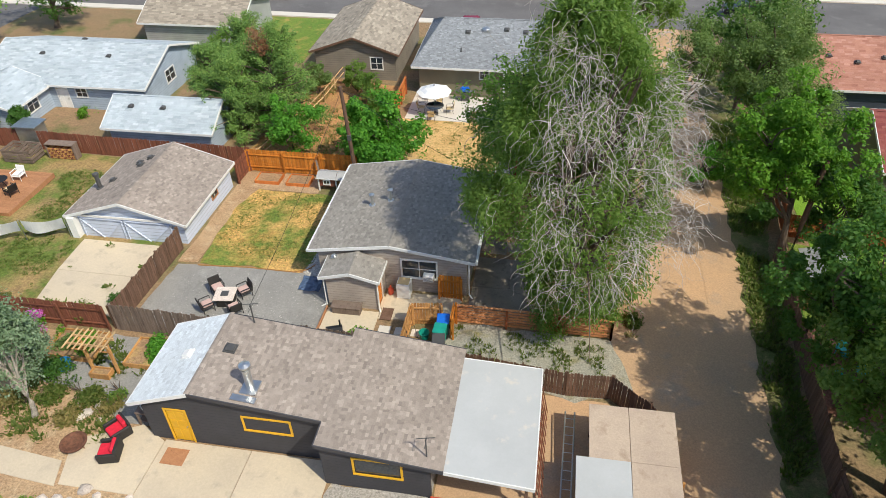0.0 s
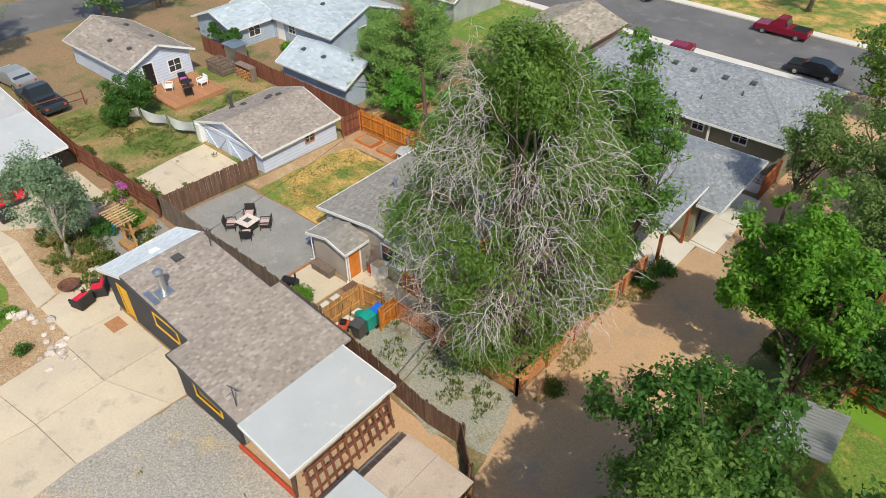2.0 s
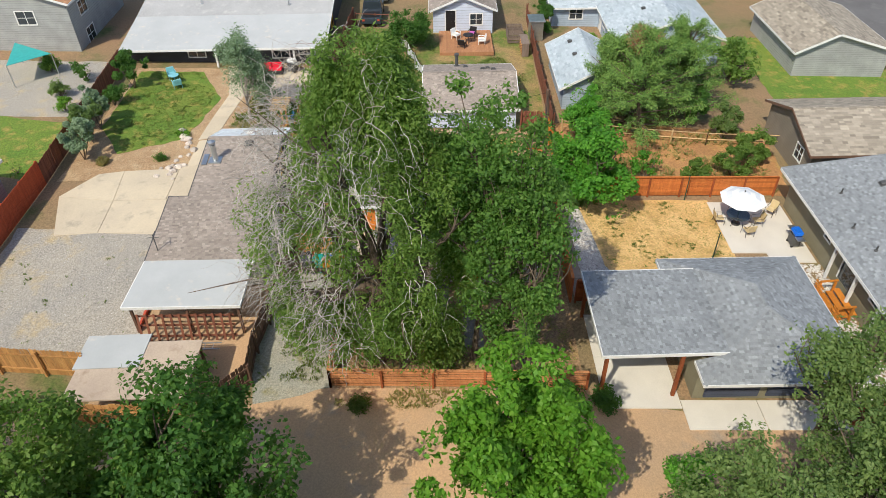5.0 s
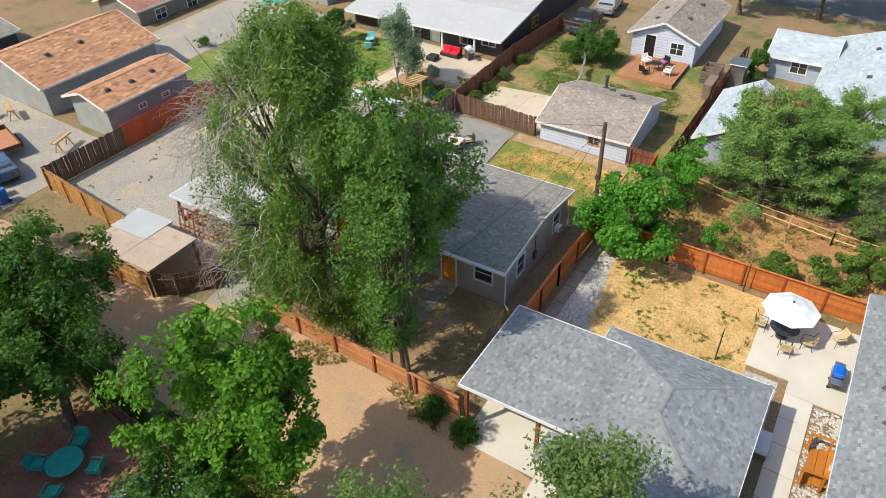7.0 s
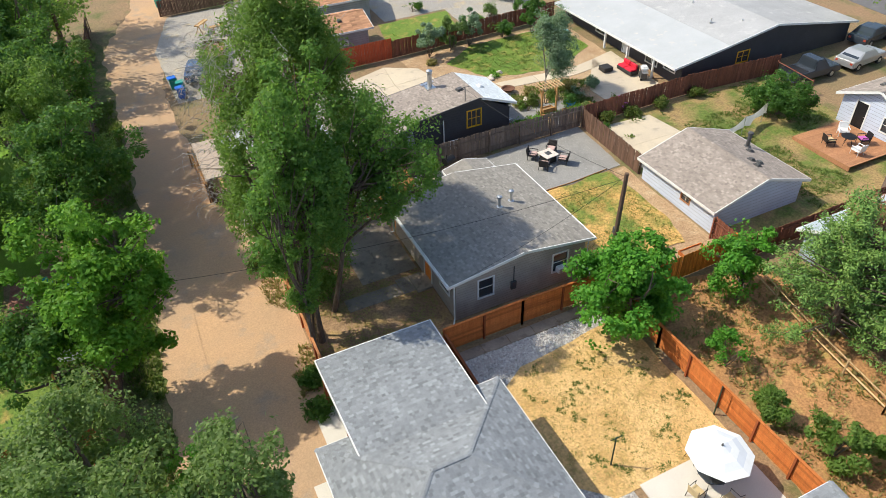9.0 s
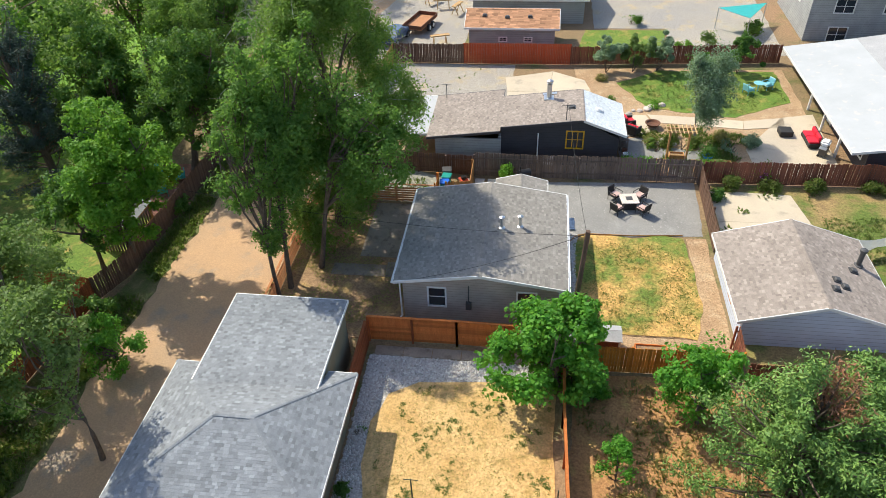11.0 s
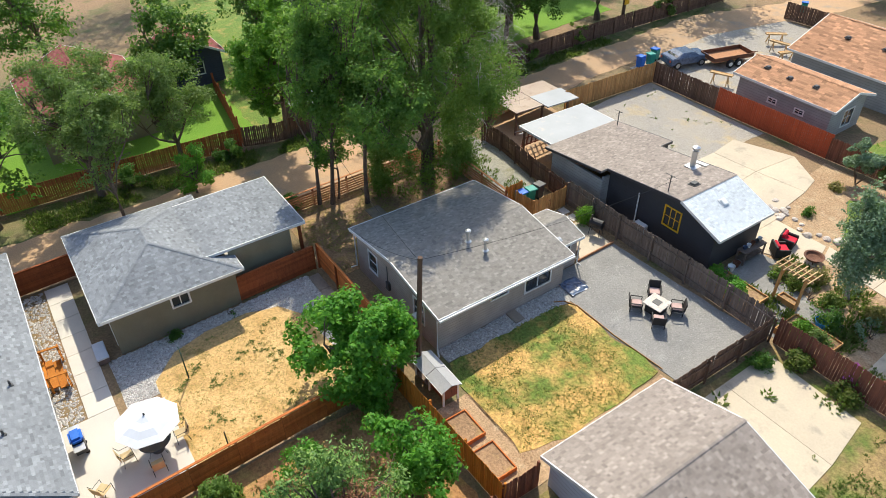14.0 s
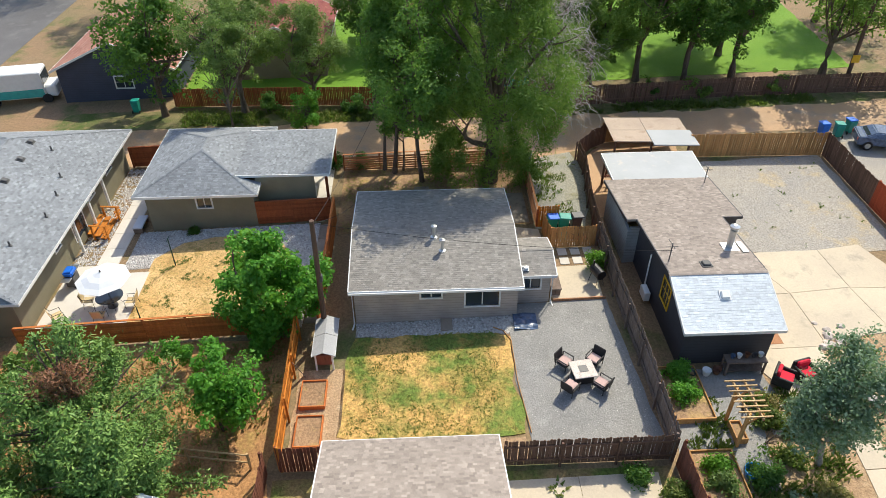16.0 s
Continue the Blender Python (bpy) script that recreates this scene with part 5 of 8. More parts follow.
simple_house("dark navy garden shed with a maroon roof", (33, 38, 1.4, 6.0), -0.5, 2.6, "x", 3.7, 4.0, "sid_navy", "sh_maroon", seed=36, name="shed", ops=[("W", "win", 4.2, 3.1, 1.0, 2.0)])
simple_house("maroon-roofed house with white trim", (27, 37, 9, 17), -0.6, 2.4, "x", 13, 4.4, "sid_olive", "sh_maroon", seed=37)
simple_house("charcoal shed with a dark roof", (-4, 2, -56, -50), 1.2, 3.6, "x", -53, 4.4, "sid_charcoal", "sh_grey", seed=38, name="shed")


# ---- fences ----
def fence_line(pts):
    """Lengths and directions along a broken line."""
    out, s = [], 0.0
    for a, b in zip(pts, pts[1:]):
        L = math.hypot(b[0] - a[0], b[1] - a[1])
        out.append((a, b, L, s))
        s += L
    return out


def picket_fence(label, pts, height, mat, side=1, width=0.14, dog=True, seed=1, rough=0.018, post_mat=None, cap=False, group=""):
    """Upright boards nailed to two rails on posts."""
    rnd = random.Random(seed)
    top = thing("fence", label, "fence", group)
    me = []
    for k in range(3):
        bm = bmesh.new()
        w = width / 2 - 0.006
        hh = height * (1 + (k - 1) * rough)
        outline = [(-w, 0), (w, 0), (w, hh - 0.04), (w - 0.03, hh), (-w + 0.03, hh), (-w, hh - 0.04)] if dog else [(-w, 0), (w, 0), (w, hh), (-w, hh)]
        a = [bm.verts.new((x, -0.01, z)) for x, z in outline]
        b = [bm.verts.new((x, 0.01, z)) for x, z in outline]
        bm.faces.new(a)
        bm.faces.new(b[::-1])
        for i in range(len(a)):
            j = (i + 1) % len(a)
            bm.faces.new((a[j], a[i], b[i], b[j]))
        me.append(mesh_of("picket", bm, M[mat]))
    for a, b, L, s in fence_line(pts):
        ang = math.atan2(b[1] - a[1], b[0] - a[0])
        n = max(1, int(L / width))
        for i in range(n):
            u = (i + 0.5) / n
            x, y = a[0] + (b[0] - a[0]) * u, a[1] + (b[1] - a[1]) * u
            m = (Matrix.Translation((x - math.sin(ang) * 0.035 * side, y + math.cos(ang) * 0.035 * side, gz(x, y) + 0.03)) @ Matrix.Rotation(ang, 4, "Z")
                 @ Matrix.Rotation(rnd.gauss(0, rough * 0.35), 4, "Y") @ Matrix.Rotation(rnd.gauss(0, rough * 0.3), 4, "X"))
            k = rnd.randrange(3)
            share("picket", me[k], top, m)
        for h in (0.25, 0.8):
            bm = bmesh.new()
            p = [Vector((c[0] + math.sin(ang) * 0.02 * side, c[1] - math.cos(ang) * 0.02 * side, gz(*c) + height * h)) for c in (a, b)]
            bar(bm, p[0], p[1], 0.04, 0.09)
            part("rail", bm, M[post_mat or mat], top)
        if cap:
            bm = bmesh.new()
            bar(bm, (a[0], a[1], gz(*a) + height + 0.04), (b[0], b[1], gz(*b) + height + 0.04), 0.14, 0.04)
            part("cap_rail", bm, M[mat], top)
        k = max(1, round(L / 2.4))
        for i in range(k + 1):
            x, y = a[0] + (b[0] - a[0]) * i / k, a[1] + (b[1] - a[1]) * i / k
            bm = bmesh.new()
            px, py = x + math.sin(ang) * 0.09 * side, y - math.cos(ang) * 0.09 * side
            box(bm, px - 0.045, px + 0.045, py - 0.045, py + 0.045, gz(x, y) - 0.1, gz(x, y) + height * (0.98 if not cap else 1.02))
            part("post", bm, M[post_mat or mat], top)
    for m_ in me:
        if m_.users == 0:
            bpy.data.meshes.remove(m_)
    return top


def slat_fence(label, pts, height, mat, slat=0.14, gap=0.04, side=1, post="w_red"):
    """Level boards with gaps on upright posts, bay by bay."""
    top = thing("fence", label, "fence")
    n = int(height / (slat + gap))
    for a, b, L, s in fence_line(pts):
        ang = math.atan2(b[1] - a[1], b[0] - a[0])
        bays = max(1, round(L / 2.3))
        bl = L / bays
        bm = bmesh.new()
        slope = (gz(*b) - gz(*a)) / L
        box(bm, 0.01, bl - 0.01, -0.012, 0.012, 0, slat)
        for v in bm.verts:
            v.co.z += v.co.x * slope
        me = mesh_of("slat", bm, M[mat])
        for i in range(bays):
            x, y = a[0] + (b[0] - a[0]) * i / bays, a[1] + (b[1] - a[1]) * i / bays
            for k in range(n):
                m = Matrix.Translation((x - math.sin(ang) * 0.06 * side, y + math.cos(ang) * 0.06 * side, gz(x, y) + 0.08 + k * (slat + gap))) @ Matrix.Rotation(ang, 4, "Z")
                share("slat", me, top, m)
        for i in range(bays + 1):
            x, y = a[0] + (b[0] - a[0]) * i / bays, a[1] + (b[1] - a[1]) * i / bays
            bm = bmesh.new()
            box(bm, x - 0.05, x + 0.05, y - 0.05, y + 0.05, gz(x, y) - 0.1, gz(x, y) + height + 0.06)
            part("post", bm, M[post], top)
        bm = bmesh.new()
        bar(bm, (a[0], a[1], gz(*a) + height + 0.08), (b[0], b[1], gz(*b) + height + 0.08), 0.13, 0.035)
        part("cap_rail", bm, M[mat], top)
    return top


picket_fence("weathered grey picket fence between the gravel patio and the cottage", [(-14.7, -9.05), (-9.4, -9.15), (-4.4, -9.1), (0.1, -9.2)], 1.75, "w_grey", -1, seed=4, rough=0.022)
picket_fence("dark aged picket fence between the patio and the garage drive", [(-14.75, -9.0), (-14.6, -2.0)], 1.6, "w_dark", -1, seed=5, rough=0.022)
picket_fence("bright orange-stained cedar fence behind the raised beds", [(-14.2, 7.35), (-6.4, 7.5)], 1.7, "w_orange", 1, seed=6, rough=0.01)
picket_fence("short aged fence joining the garage corner", [(-14.25, 5.5), (-14.2, 7.35)], 1.6, "w_brown", 1, seed=7)
picket_fence("dark red-brown aged fence along the west yard", [(-36, 8.25), (-25, 7.95), (-14.3, 7.9)], 1.55, "w_brown", -1, seed=8)
picket_fence("red-brown aged fence between the west yard and the garden", [(-34, -8.6), (-25, -9.3), (-15.0, -9.15)], 1.65, "w_brown", 1, seed=9)
picket_fence("aged grey picket fence along the gravel strip", [(0.1, -9.2), (4.0, -9.5), (8.0, -10.0), (10.0, -9.9), (11.5, -11.2), (12.3, -12.4)], 1.5, "w_dark", -1, seed=10, rough=0.022)
picket_fence("tan cedar fence along the alley side of the gravel lot", [(9.6, -17.6), (9.3, -22), (8.9, -26.6)], 1.75, "w_tan", -1, seed=11, rough=0.015)
picket_fence("old unpainted plank fence by the lean-to", [(12.3, -12.4), (12.6, -17.3)], 1.3, "w_tan", -1, seed=12, rough=0.022)
picket_fence("dark aged fence behind the gravel lot", [(8.9, -26.7), (2.6, -26.6)], 1.75, "w_dark", -1, seed=13, rough=0.018)
picket_fence("brick-red painted fence behind the concrete drive", [(2.6, -26.6), (-6.6, -26.6)], 1.85, "w_brick", -1, seed=14, rough=0.004)
picket_fence("dark red fence along the garden", [(-6.6, -26.6), (-24, -27.4)], 1.6, "w_brown", -1, seed=15)
picket_fence("aged brown fence along the alley", [(18.55, -13.4), (18.9, -8), (19.6, 2.4), (20.5, 4.6)], 1.6, "w_dark", 1, seed=16, rough=0.018)
picket_fence("rust-red stained fence along the alley", [(20.6, 4.8), (21.4, 12.3), (22.2, 21.2)], 1.6, "w_red", 1, seed=17, rough=0.01)
picket_fence("rust-red stained fence turning into the garden", [(20.6, 4.6), (24.5, 4.0), (31.5, 3.0)], 1.6, "w_red", 1, seed=18, rough=0.01)
picket_fence("long dark aged fence beside the alley", [(18.5, -13.6), (18.6, -24), (18.2, -34), (17.3, -46)], 1.6, "w_dark", 1, seed=19, rough=0.02)
picket_fence("grey aged fence at the end of the yard", [(10.5, -46.5), (3, -46.8)], 1.6, "w_dark", -1, seed=22)
slat_fence("level-board cedar fence round the shaded yard", [(2.35, -5.95), (10.15, -6.05), (10.25, 6.3)], 1.22, "w_lane", 0.13, 0.05, 1)
slat_fence("stained level-board fence between the two yards", [(4.2, 6.45), (-0.4, 6.45), (-5.3, 6.6)], 1.7, "w_slat", 0.15, 0.008, 1)
slat_fence("stained level-board fence beside the dry lawn", [(-5.75, 8.0), (-5.75, 11.0), (-6.0, 21.6)], 1.5, "w_slat", 0.15, 0.008, 1)
slat_fence("red-stained level-board gate screen between carport and walk", [(4.25, 6.7), (4.25, 11.4)], 1.6, "w_red", 0.15, 0.008, 1)
slat_fence("red-stained level-board screen at the end of the walk", [(12.3, 18.3), (12.3, 21.6)], 1.6, "w_red", 0.15, 0.008, -1)
picket_fence("orange picket screen round the bins", [(0.15, -9.0), (0.15, -6.4), (1.7, -6.2)], 1.45, "w_tan", 1, seed=23, rough=0.018)
picket_fence("small orange cedar gate by the house corner", [(1.2, -4.15), (2.4, -4.15)], 1.6, "w_orange", 1, seed=24, rough=0.01)
picket_fence("small cedar gate beside the bins", [(2.3, -7.2), (2.3, -6.0)], 1.5, "w_orange", 1, seed=25, rough=0.01)


def rail_fence(label, pts, height=1.1, mat="w_pine"):
    top = thing("fence", label, "fence")
    for a, b, L, s in fence_line(pts):
        k = max(1, round(L / 2.4))
        for i in range(k + 1):
            x, y = a[0] + (b[0] - a[0]) * i / k, a[1] + (b[1] - a[1]) * i / k
            bm = bmesh.new()
            tube(bm, [(x, y, gz(x, y) - 0.1), (x, y, gz(x, y) + height)], 0.06, 6)
            part("post", bm, M[mat], top)
        for h in (0.45, 0.9):
            bm = bmesh.new()
            tube(bm, [(a[0], a[1], gz(*a) + height * h), (b[0], b[1], gz(*b) + height * h)], 0.04, 6)
            part("rail", bm, M[mat], top)


rail_fence("weathered post-and-rail fence across the dirt yard", [(-14.0, 8.6), (-13.0, 14), (-12.4, 19), (-12.2, 24.5)])
rail_fence("dark timber gate rails beside the west yard", [(-33.6, -8.4), (-33.4, -4.6)], 1.3, "w_brown")


# ---- trees ----
def limb_points(a, b, bend, n=5, rnd=random):
    a, b = Vector(a), Vector(b)
    side = Vector((rnd.gauss(0, 1), rnd.gauss(0, 1), rnd.gauss(0, 0.4))) * bend
    return [a.lerp(b, i / n) + side * math.sin(math.pi * i / n) for i in range(n + 1)]


def leaf_cloud(centres, spread, count, size, rs, droop=0.0, aspect=0.55, up=0.35):
    """Corners of leaves on rounded sprays about the clump centres, their faces turned outwards and up: one blade of four corners each."""
    c = np.asarray(centres, dtype=np.float64)
    count = int(count * 1.3)
    idx = rs.randint(0, len(c), count)
    own = 0.5 + 0.9 * rs.rand(len(c))
    out = rs.normal(0, 1, (count, 3))
    out /= np.linalg.norm(out, axis=1)[:, None]
    p = c[idx] + out * (rs.rand(count) ** 0.42)[:, None] * 1.75 * np.asarray(spread) * own[idx][:, None]
    if droop:
        p[:, 2] -= np.abs(rs.normal(0, droop, count))
    k = 2.0 + 0.8 * rs.rand(3)
    f = np.sin(p[:, 0] * k[0] + 1.3 * np.sin(p[:, 1] * 1.1)) + np.sin(p[:, 1] * k[1] + 1.3 * np.sin(p[:, 2] * 1.2)) + np.sin(p[:, 2] * k[2] + 1.3 * np.sin(p[:, 0] * 1.3))
    keep = f + rs.normal(0, 0.25, count) > -0.75
    p, out = p[keep], out[keep]
    count = len(p)
    n = out * 0.7 + rs.normal(0, 0.55, (count, 3))
    n[:, 2] += up + 0.15
    n /= np.linalg.norm(n, axis=1)[:, None] + 1e-9
    d = rs.normal(0, 1, (count, 3)) + out * 0.6
    d[:, 2] -= droop * 1.6
    d -= n * (d * n).sum(1)[:, None]
    d /= np.linalg.norm(d, axis=1)[:, None] + 1e-9
    s = np.cross(d, n)
    ln = size * (0.6 + 0.8 * rs.rand(count))[:, None]
    wd = ln * aspect
    return np.stack([p - d * ln * 0.5, p + s * wd * 0.5, p + d * ln * 0.5, p - s * wd * 0.5], axis=1)


def crown_centres(rs, n, centre, radii, shell=0.55, lumps=11, depth=0.6, seed=0.0):
    """Clump centres in an uneven crown: separate lobes of different size round the axis, fuller towards their outside."""
    ph = rs.normal(0, 1, (lumps, 3))
    ph /= np.linalg.norm(ph, axis=1)[:, None]
    ph[:, 2] = ph[:, 2] * 0.9 + 0.05
    cen = ph * (0.62 - 0.15 * rs.rand(lumps))[:, None]
    cen[0], cen[1] = (0, 0, 0.55), (0, 0, -0.05)
    rad = 0.30 + 0.24 * rs.rand(lumps)
    w = rad ** 2 / (rad ** 2).sum()
    out = []
    while len(out) < n:
        k = rs.choice(lumps, p=w)
        d = rs.normal(0, 1, 3)
        d /= np.linalg.norm(d)
        q = cen[k] + d * rad[k] * (shell + (1 - shell) * rs.rand()) * (1 + 0.3 * noise.noise((d[0] * 2.6 + seed, d[1] * 2.6, d[2] * 2.6)))
        q = np.array(centre) + q * np.array(radii) * 1.08
        if noise.noise((q[0] * 0.8 + seed * 3, q[1] * 0.8, q[2] * 0.8)) > -0.12 or rs.rand() < 0.12:
            out.append(q)
    return np.array(out)


def tree(name, label, x, y, h, radii, base, leaf, leaves=14000, clumps=170, size=0.2, spread=0.36, trunk_r=0.22, bark="bark", seed=1, lean=(0, 0), droop=0.0,
         limbs=9, category="tree", aspect=0.55, shell=0.68, trunks=1, group=""):
    """A trunk with limbs and a crown of clumped leaves. base: height at which the crown starts."""
    rs, rnd = np.random.RandomState(seed), random.Random(seed)
    z0 = gz(x, y)
    top = thing(name, label, category, group)
    cz = z0 + (base + h) / 2
    centre = (x + lean[0], y + lean[1], cz)
    rad = (radii[0], radii[1], (h - base) / 2)
    cs = crown_centres(rs, clumps, centre, rad, shell, seed=seed * 1.7)
    bm = bmesh.new()
    for k in range(trunks):
        ox, oy = (rnd.uniform(-0.5, 0.5), rnd.uniform(-0.5, 0.5)) if trunks > 1 else (0, 0)
        fork = Vector((x + ox + lean[0] * 0.5, y + oy + lean[1] * 0.5, z0 + base + (h - base) * 0.3))
        pts = limb_points((x + ox, y + oy, z0 - 0.15), fork, 0.15, 5, rnd)
        tr = trunk_r if trunks == 1 else trunk_r * 0.6
        tube(bm, pts, [tr * (1.3 if i == 0 else 1 - 0.09 * i) for i in range(len(pts))], 9)
        for j in range(limbs):
            t = cs[rnd.randrange(len(cs))]
            start = pts[rnd.choice((3, 4, 5))]
            lp = limb_points(start, t, 0.35, 5, rnd)
            tube(bm, lp, [tr * 0.45 * (1 - i / 5.5) + 0.012 for i in range(6)], 6)
            for q in range(3):
                t2 = cs[np.argsort(((cs - np.array(t)) ** 2).sum(1))[rnd.randrange(1, min(14, len(cs)))]]
                tube(bm, limb_points(lp[rnd.choice((2, 3, 4))], t2, 0.2, 4, rnd), [tr * 0.2 * (1 - i / 4.6) + 0.008 for i in range(5)], 4)
    part("trunk", bm, M[bark], top)
    q = leaf_cloud(cs, (spread, spread, spread * 0.75), leaves, size, rs, droop, aspect)
    quads("crown", q, M[leaf], top)
    return top


def big_elm():
    """The half-dead weeping elm: leaves to the north and round the foot, bleached twigs to the south."""
    x, y = 8.0, -3.6
    rs, rnd = np.random.RandomState(77), random.Random(77)
    z0 = gz(x, y)
    top = thing("elm_tree", "tall weeping elm, half of it dead grey twigs", "tree")
    bm = bmesh.new()
    pts = limb_points((x, y, z0 - 0.2), (x - 0.2, y + 0.1, z0 + 5.5), 0.2, 6, rnd)
    tube(bm, pts, [0.62, 0.5, 0.46, 0.42, 0.4, 0.37, 0.33], 12)
    heads = []
    for j in range(18):
        a = rnd.uniform(0, 2 * math.pi)
        zz = rnd.uniform(4.5, 14.2)
        rr = 5.2 * math.sin(math.pi * min(1, max(0.12, (zz - 1.0) / 15.5))) ** 0.8 * rnd.uniform(0.55, 0.92)
        t = (x + rr * math.cos(a), y + rr * math.sin(a), z0 + zz)
        lp = limb_points(pts[rnd.choice((3, 4, 5, 6))], t, 0.5, 6, rnd)
        tube(bm, lp, [0.2 * (1 - i / 6.8) + 0.02 for i in range(7)], 7)
        heads.append((lp, a))
        for q in range(2):
            e = Vector(t) + Vector((rnd.gauss(0, 1.1), rnd.gauss(0, 1.1), rnd.gauss(0.1, 0.9)))
            tube(bm, limb_points(lp[rnd.choice((3, 4, 5))], e, 0.3, 4, rnd), [0.06, 0.045, 0.035, 0.025, 0.012], 5)
    part("trunk", bm, M["bark"], top)
    # leaves: drooping clumps, thick on the north, thin on the dead south side
    x, y = x - 0.3, y - 0.1
    cs = []
    while len(cs) < 950:
        a, zz = rs.rand() * 2 * math.pi, 0.9 + 15.2 * rs.rand()
        prof = math.sin(math.pi * min(1.0, (zz + 3.4) / 20.0)) ** 0.6
        rr = 5.6 * prof * (0.35 + 0.65 * math.sqrt(rs.rand())) * (0.85 + 0.3 * noise.noise((math.cos(a) * 1.5, math.sin(a) * 1.5, zz * 0.3)))
        low = min(1.0, max(0.0, (8.0 - zz) / 5.0))
        px, py = x + 1.0 * low + rr * (1 - 0.42 * low) * math.cos(a), y + rr * (1 - 0.12 * low) * math.sin(a)
        south = math.cos(a + 1.05)
        if noise.noise((rr * math.cos(a) * 0.35, rr * math.sin(a) * 0.35, zz * 0.3)) < -0.12:
            continue
        if zz > 5.0 and zz < 14.0 and south > 0.35 and rs.rand() < 0.6:
            continue
        if zz < 3.0 and rr < 3.0:
            continue
        cs.append((px, py, z0 + zz))
    q = leaf_cloud(cs, (0.36, 0.36, 0.50), 128000, 0.18, rs, 0.5, 0.40)
    quads("crown", q, M["leaf_elm"], top)
    # bleached weeping twigs
    bm_v, faces = [], []
    twigs = 0
    while twigs < 1350:
        a = rs.normal(-1.05, 0.75)
        zz = 4.8 + 11.4 * rs.rand()
        prof = math.sin(math.pi * min(1.0, (zz + 2.0) / 19.4)) ** 0.8
        rr = 5.75 * prof * (0.45 + 0.55 * math.sqrt(rs.rand()))
        p = np.array((x + rr * math.cos(a), y + rr * math.sin(a), z0 + zz))
        if noise.noise((p[0] * 0.5, p[1] * 0.5, p[2] * 0.35)) < 0.04:
            continue
        out = np.array((math.cos(a), math.sin(a), 0.0))
        d = out * (0.5 + 0.6 * rs.rand()) + rs.normal(0, 0.5, 3) + np.array((0, 0, 0.55 * rs.rand()))
        d /= np.linalg.norm(d)
        n = 9
        step = 0.11 + 0.14 * rs.rand()
        r0 = 0.009 + 0.012 * rs.rand() ** 2
        side = np.cross(d, (0.3, 0.2, 1.0))
        side /= np.linalg.norm(side)
        ring0 = None
        for i in range(n + 1):
            up = np.cross(side, d)
            r = r0 * (1 - 0.7 * i / n)
            ring = [p + side * r, p - side * r * 0.5 + up * r * 0.85, p - side * r * 0.5 - up * r * 0.85]
            k = len(bm_v)
            bm_v.extend(ring)
            if ring0 is not None:
                for j in range(3):
                    faces.append((ring0 + j, ring0 + (j + 1) % 3, k + (j + 1) % 3, k + j))
            ring0 = k
            p = p + d * step
            d = d + np.array((0, 0, -0.20)) + rs.normal(0, 0.34, 3)
            d /= np.linalg.norm(d)
        twigs += 1
    me = bpy.data.meshes.new("dead_wood")
    me.from_pydata([tuple(v) for v in bm_v], [], faces)
    me.materials.append(M["dead_twig"])
    ob = new("dead_wood", me)
    ob.parent = top
    ob["kind"] = "stuff"
    ob["label"] = "bleached grey dead twigs"


big_elm()
tree("locust_tree", "tall slender locust with feathery dark-green leaves", 9.6, 2.8, 15.6, (2.8, 2.6), 5.2, "leaf_locust", 21000, 190, 0.18, 0.40, 0.15, seed=31, lean=(-0.8, -1.4), droop=0.12, limbs=16)
tree("locust_tree", "tall slender locust with feathery dark-green leaves", 10.1, 3.5, 13.8, (2.5, 2.3), 3.6, "leaf_locust", 15000, 140, 0.18, 0.38, 0.13, seed=32, lean=(-0.1, -0.9), droop=0.12, limbs=14)
tree("locust_tree", "slender young locust with feathery leaves", 9.9, 2.2, 7.6, (1.3, 1.3), 2.4, "leaf_locust", 6000, 55, 0.17, 0.32, 0.08, seed=33, droop=0.1, limbs=8)
tree("locust_tree", "leafy locust leaning over the taupe house", 8.3, 0.9, 12.2, (3.1, 2.5), 5.6, "leaf_locust", 15000, 130, 0.18, 0.38, 0.15, seed=45, lean=(-3.2, 0.6), droop=0.12, limbs=14)
tree("ash_tree", "bright-green broadleaf tree leaning over the alley", 19.9, 1.5, 10.9, (3.2, 3.1), 2.9, "leaf_ash", 30000, 190, 0.21, 0.36, 0.2, seed=34, lean=(-1.3, 0.2), limbs=12)
tree("ash_tree", "low dark-green tree beside the alley fence", 21.6, 2.0, 7.2, (2.2, 2.4), 1.6, "leaf_dark", 12000, 90, 0.2, 0.34, 0.14, seed=37)
tree("ash_tree", "dark-green spreading tree over the alley fence", 20.3, -8.8, 9.9, (3.7, 3.5), 2.6, "leaf_dark", 30000, 190, 0.2, 0.38, 0.25, seed=35, lean=(-1.0, 0), limbs=14)
tree("elm_tree", "olive-green spreading tree over the alley fence", 20.9, -13.2, 11.4, (4.2, 3.8), 2.0, "leaf_elm", 30000, 210, 0.18, 0.40, 0.25, seed=36, lean=(-0.5, 0))
tree("elm_tree", "tall dark-green tree over the alley fence", 21.2, -21.0, 11.2, (4.4, 4.4), 2.0, "leaf_dark", 24000, 180, 0.22, 0.42, 0.28, seed=60)
tree("elm_tree", "tall dark-green tree over the alley fence", 22.6, -17.4, 12.6, (4.4, 4.2), 2.0, "leaf_dark", 24000, 180, 0.22, 0.42, 0.28, seed=71)
tree("elm_tree", "tall dark-green tree over the alley fence", 22.2, -25.4, 12.4, (4.8, 4.6), 2.0, "leaf_dark", 24000, 180, 0.22, 0.42, 0.28, seed=72)
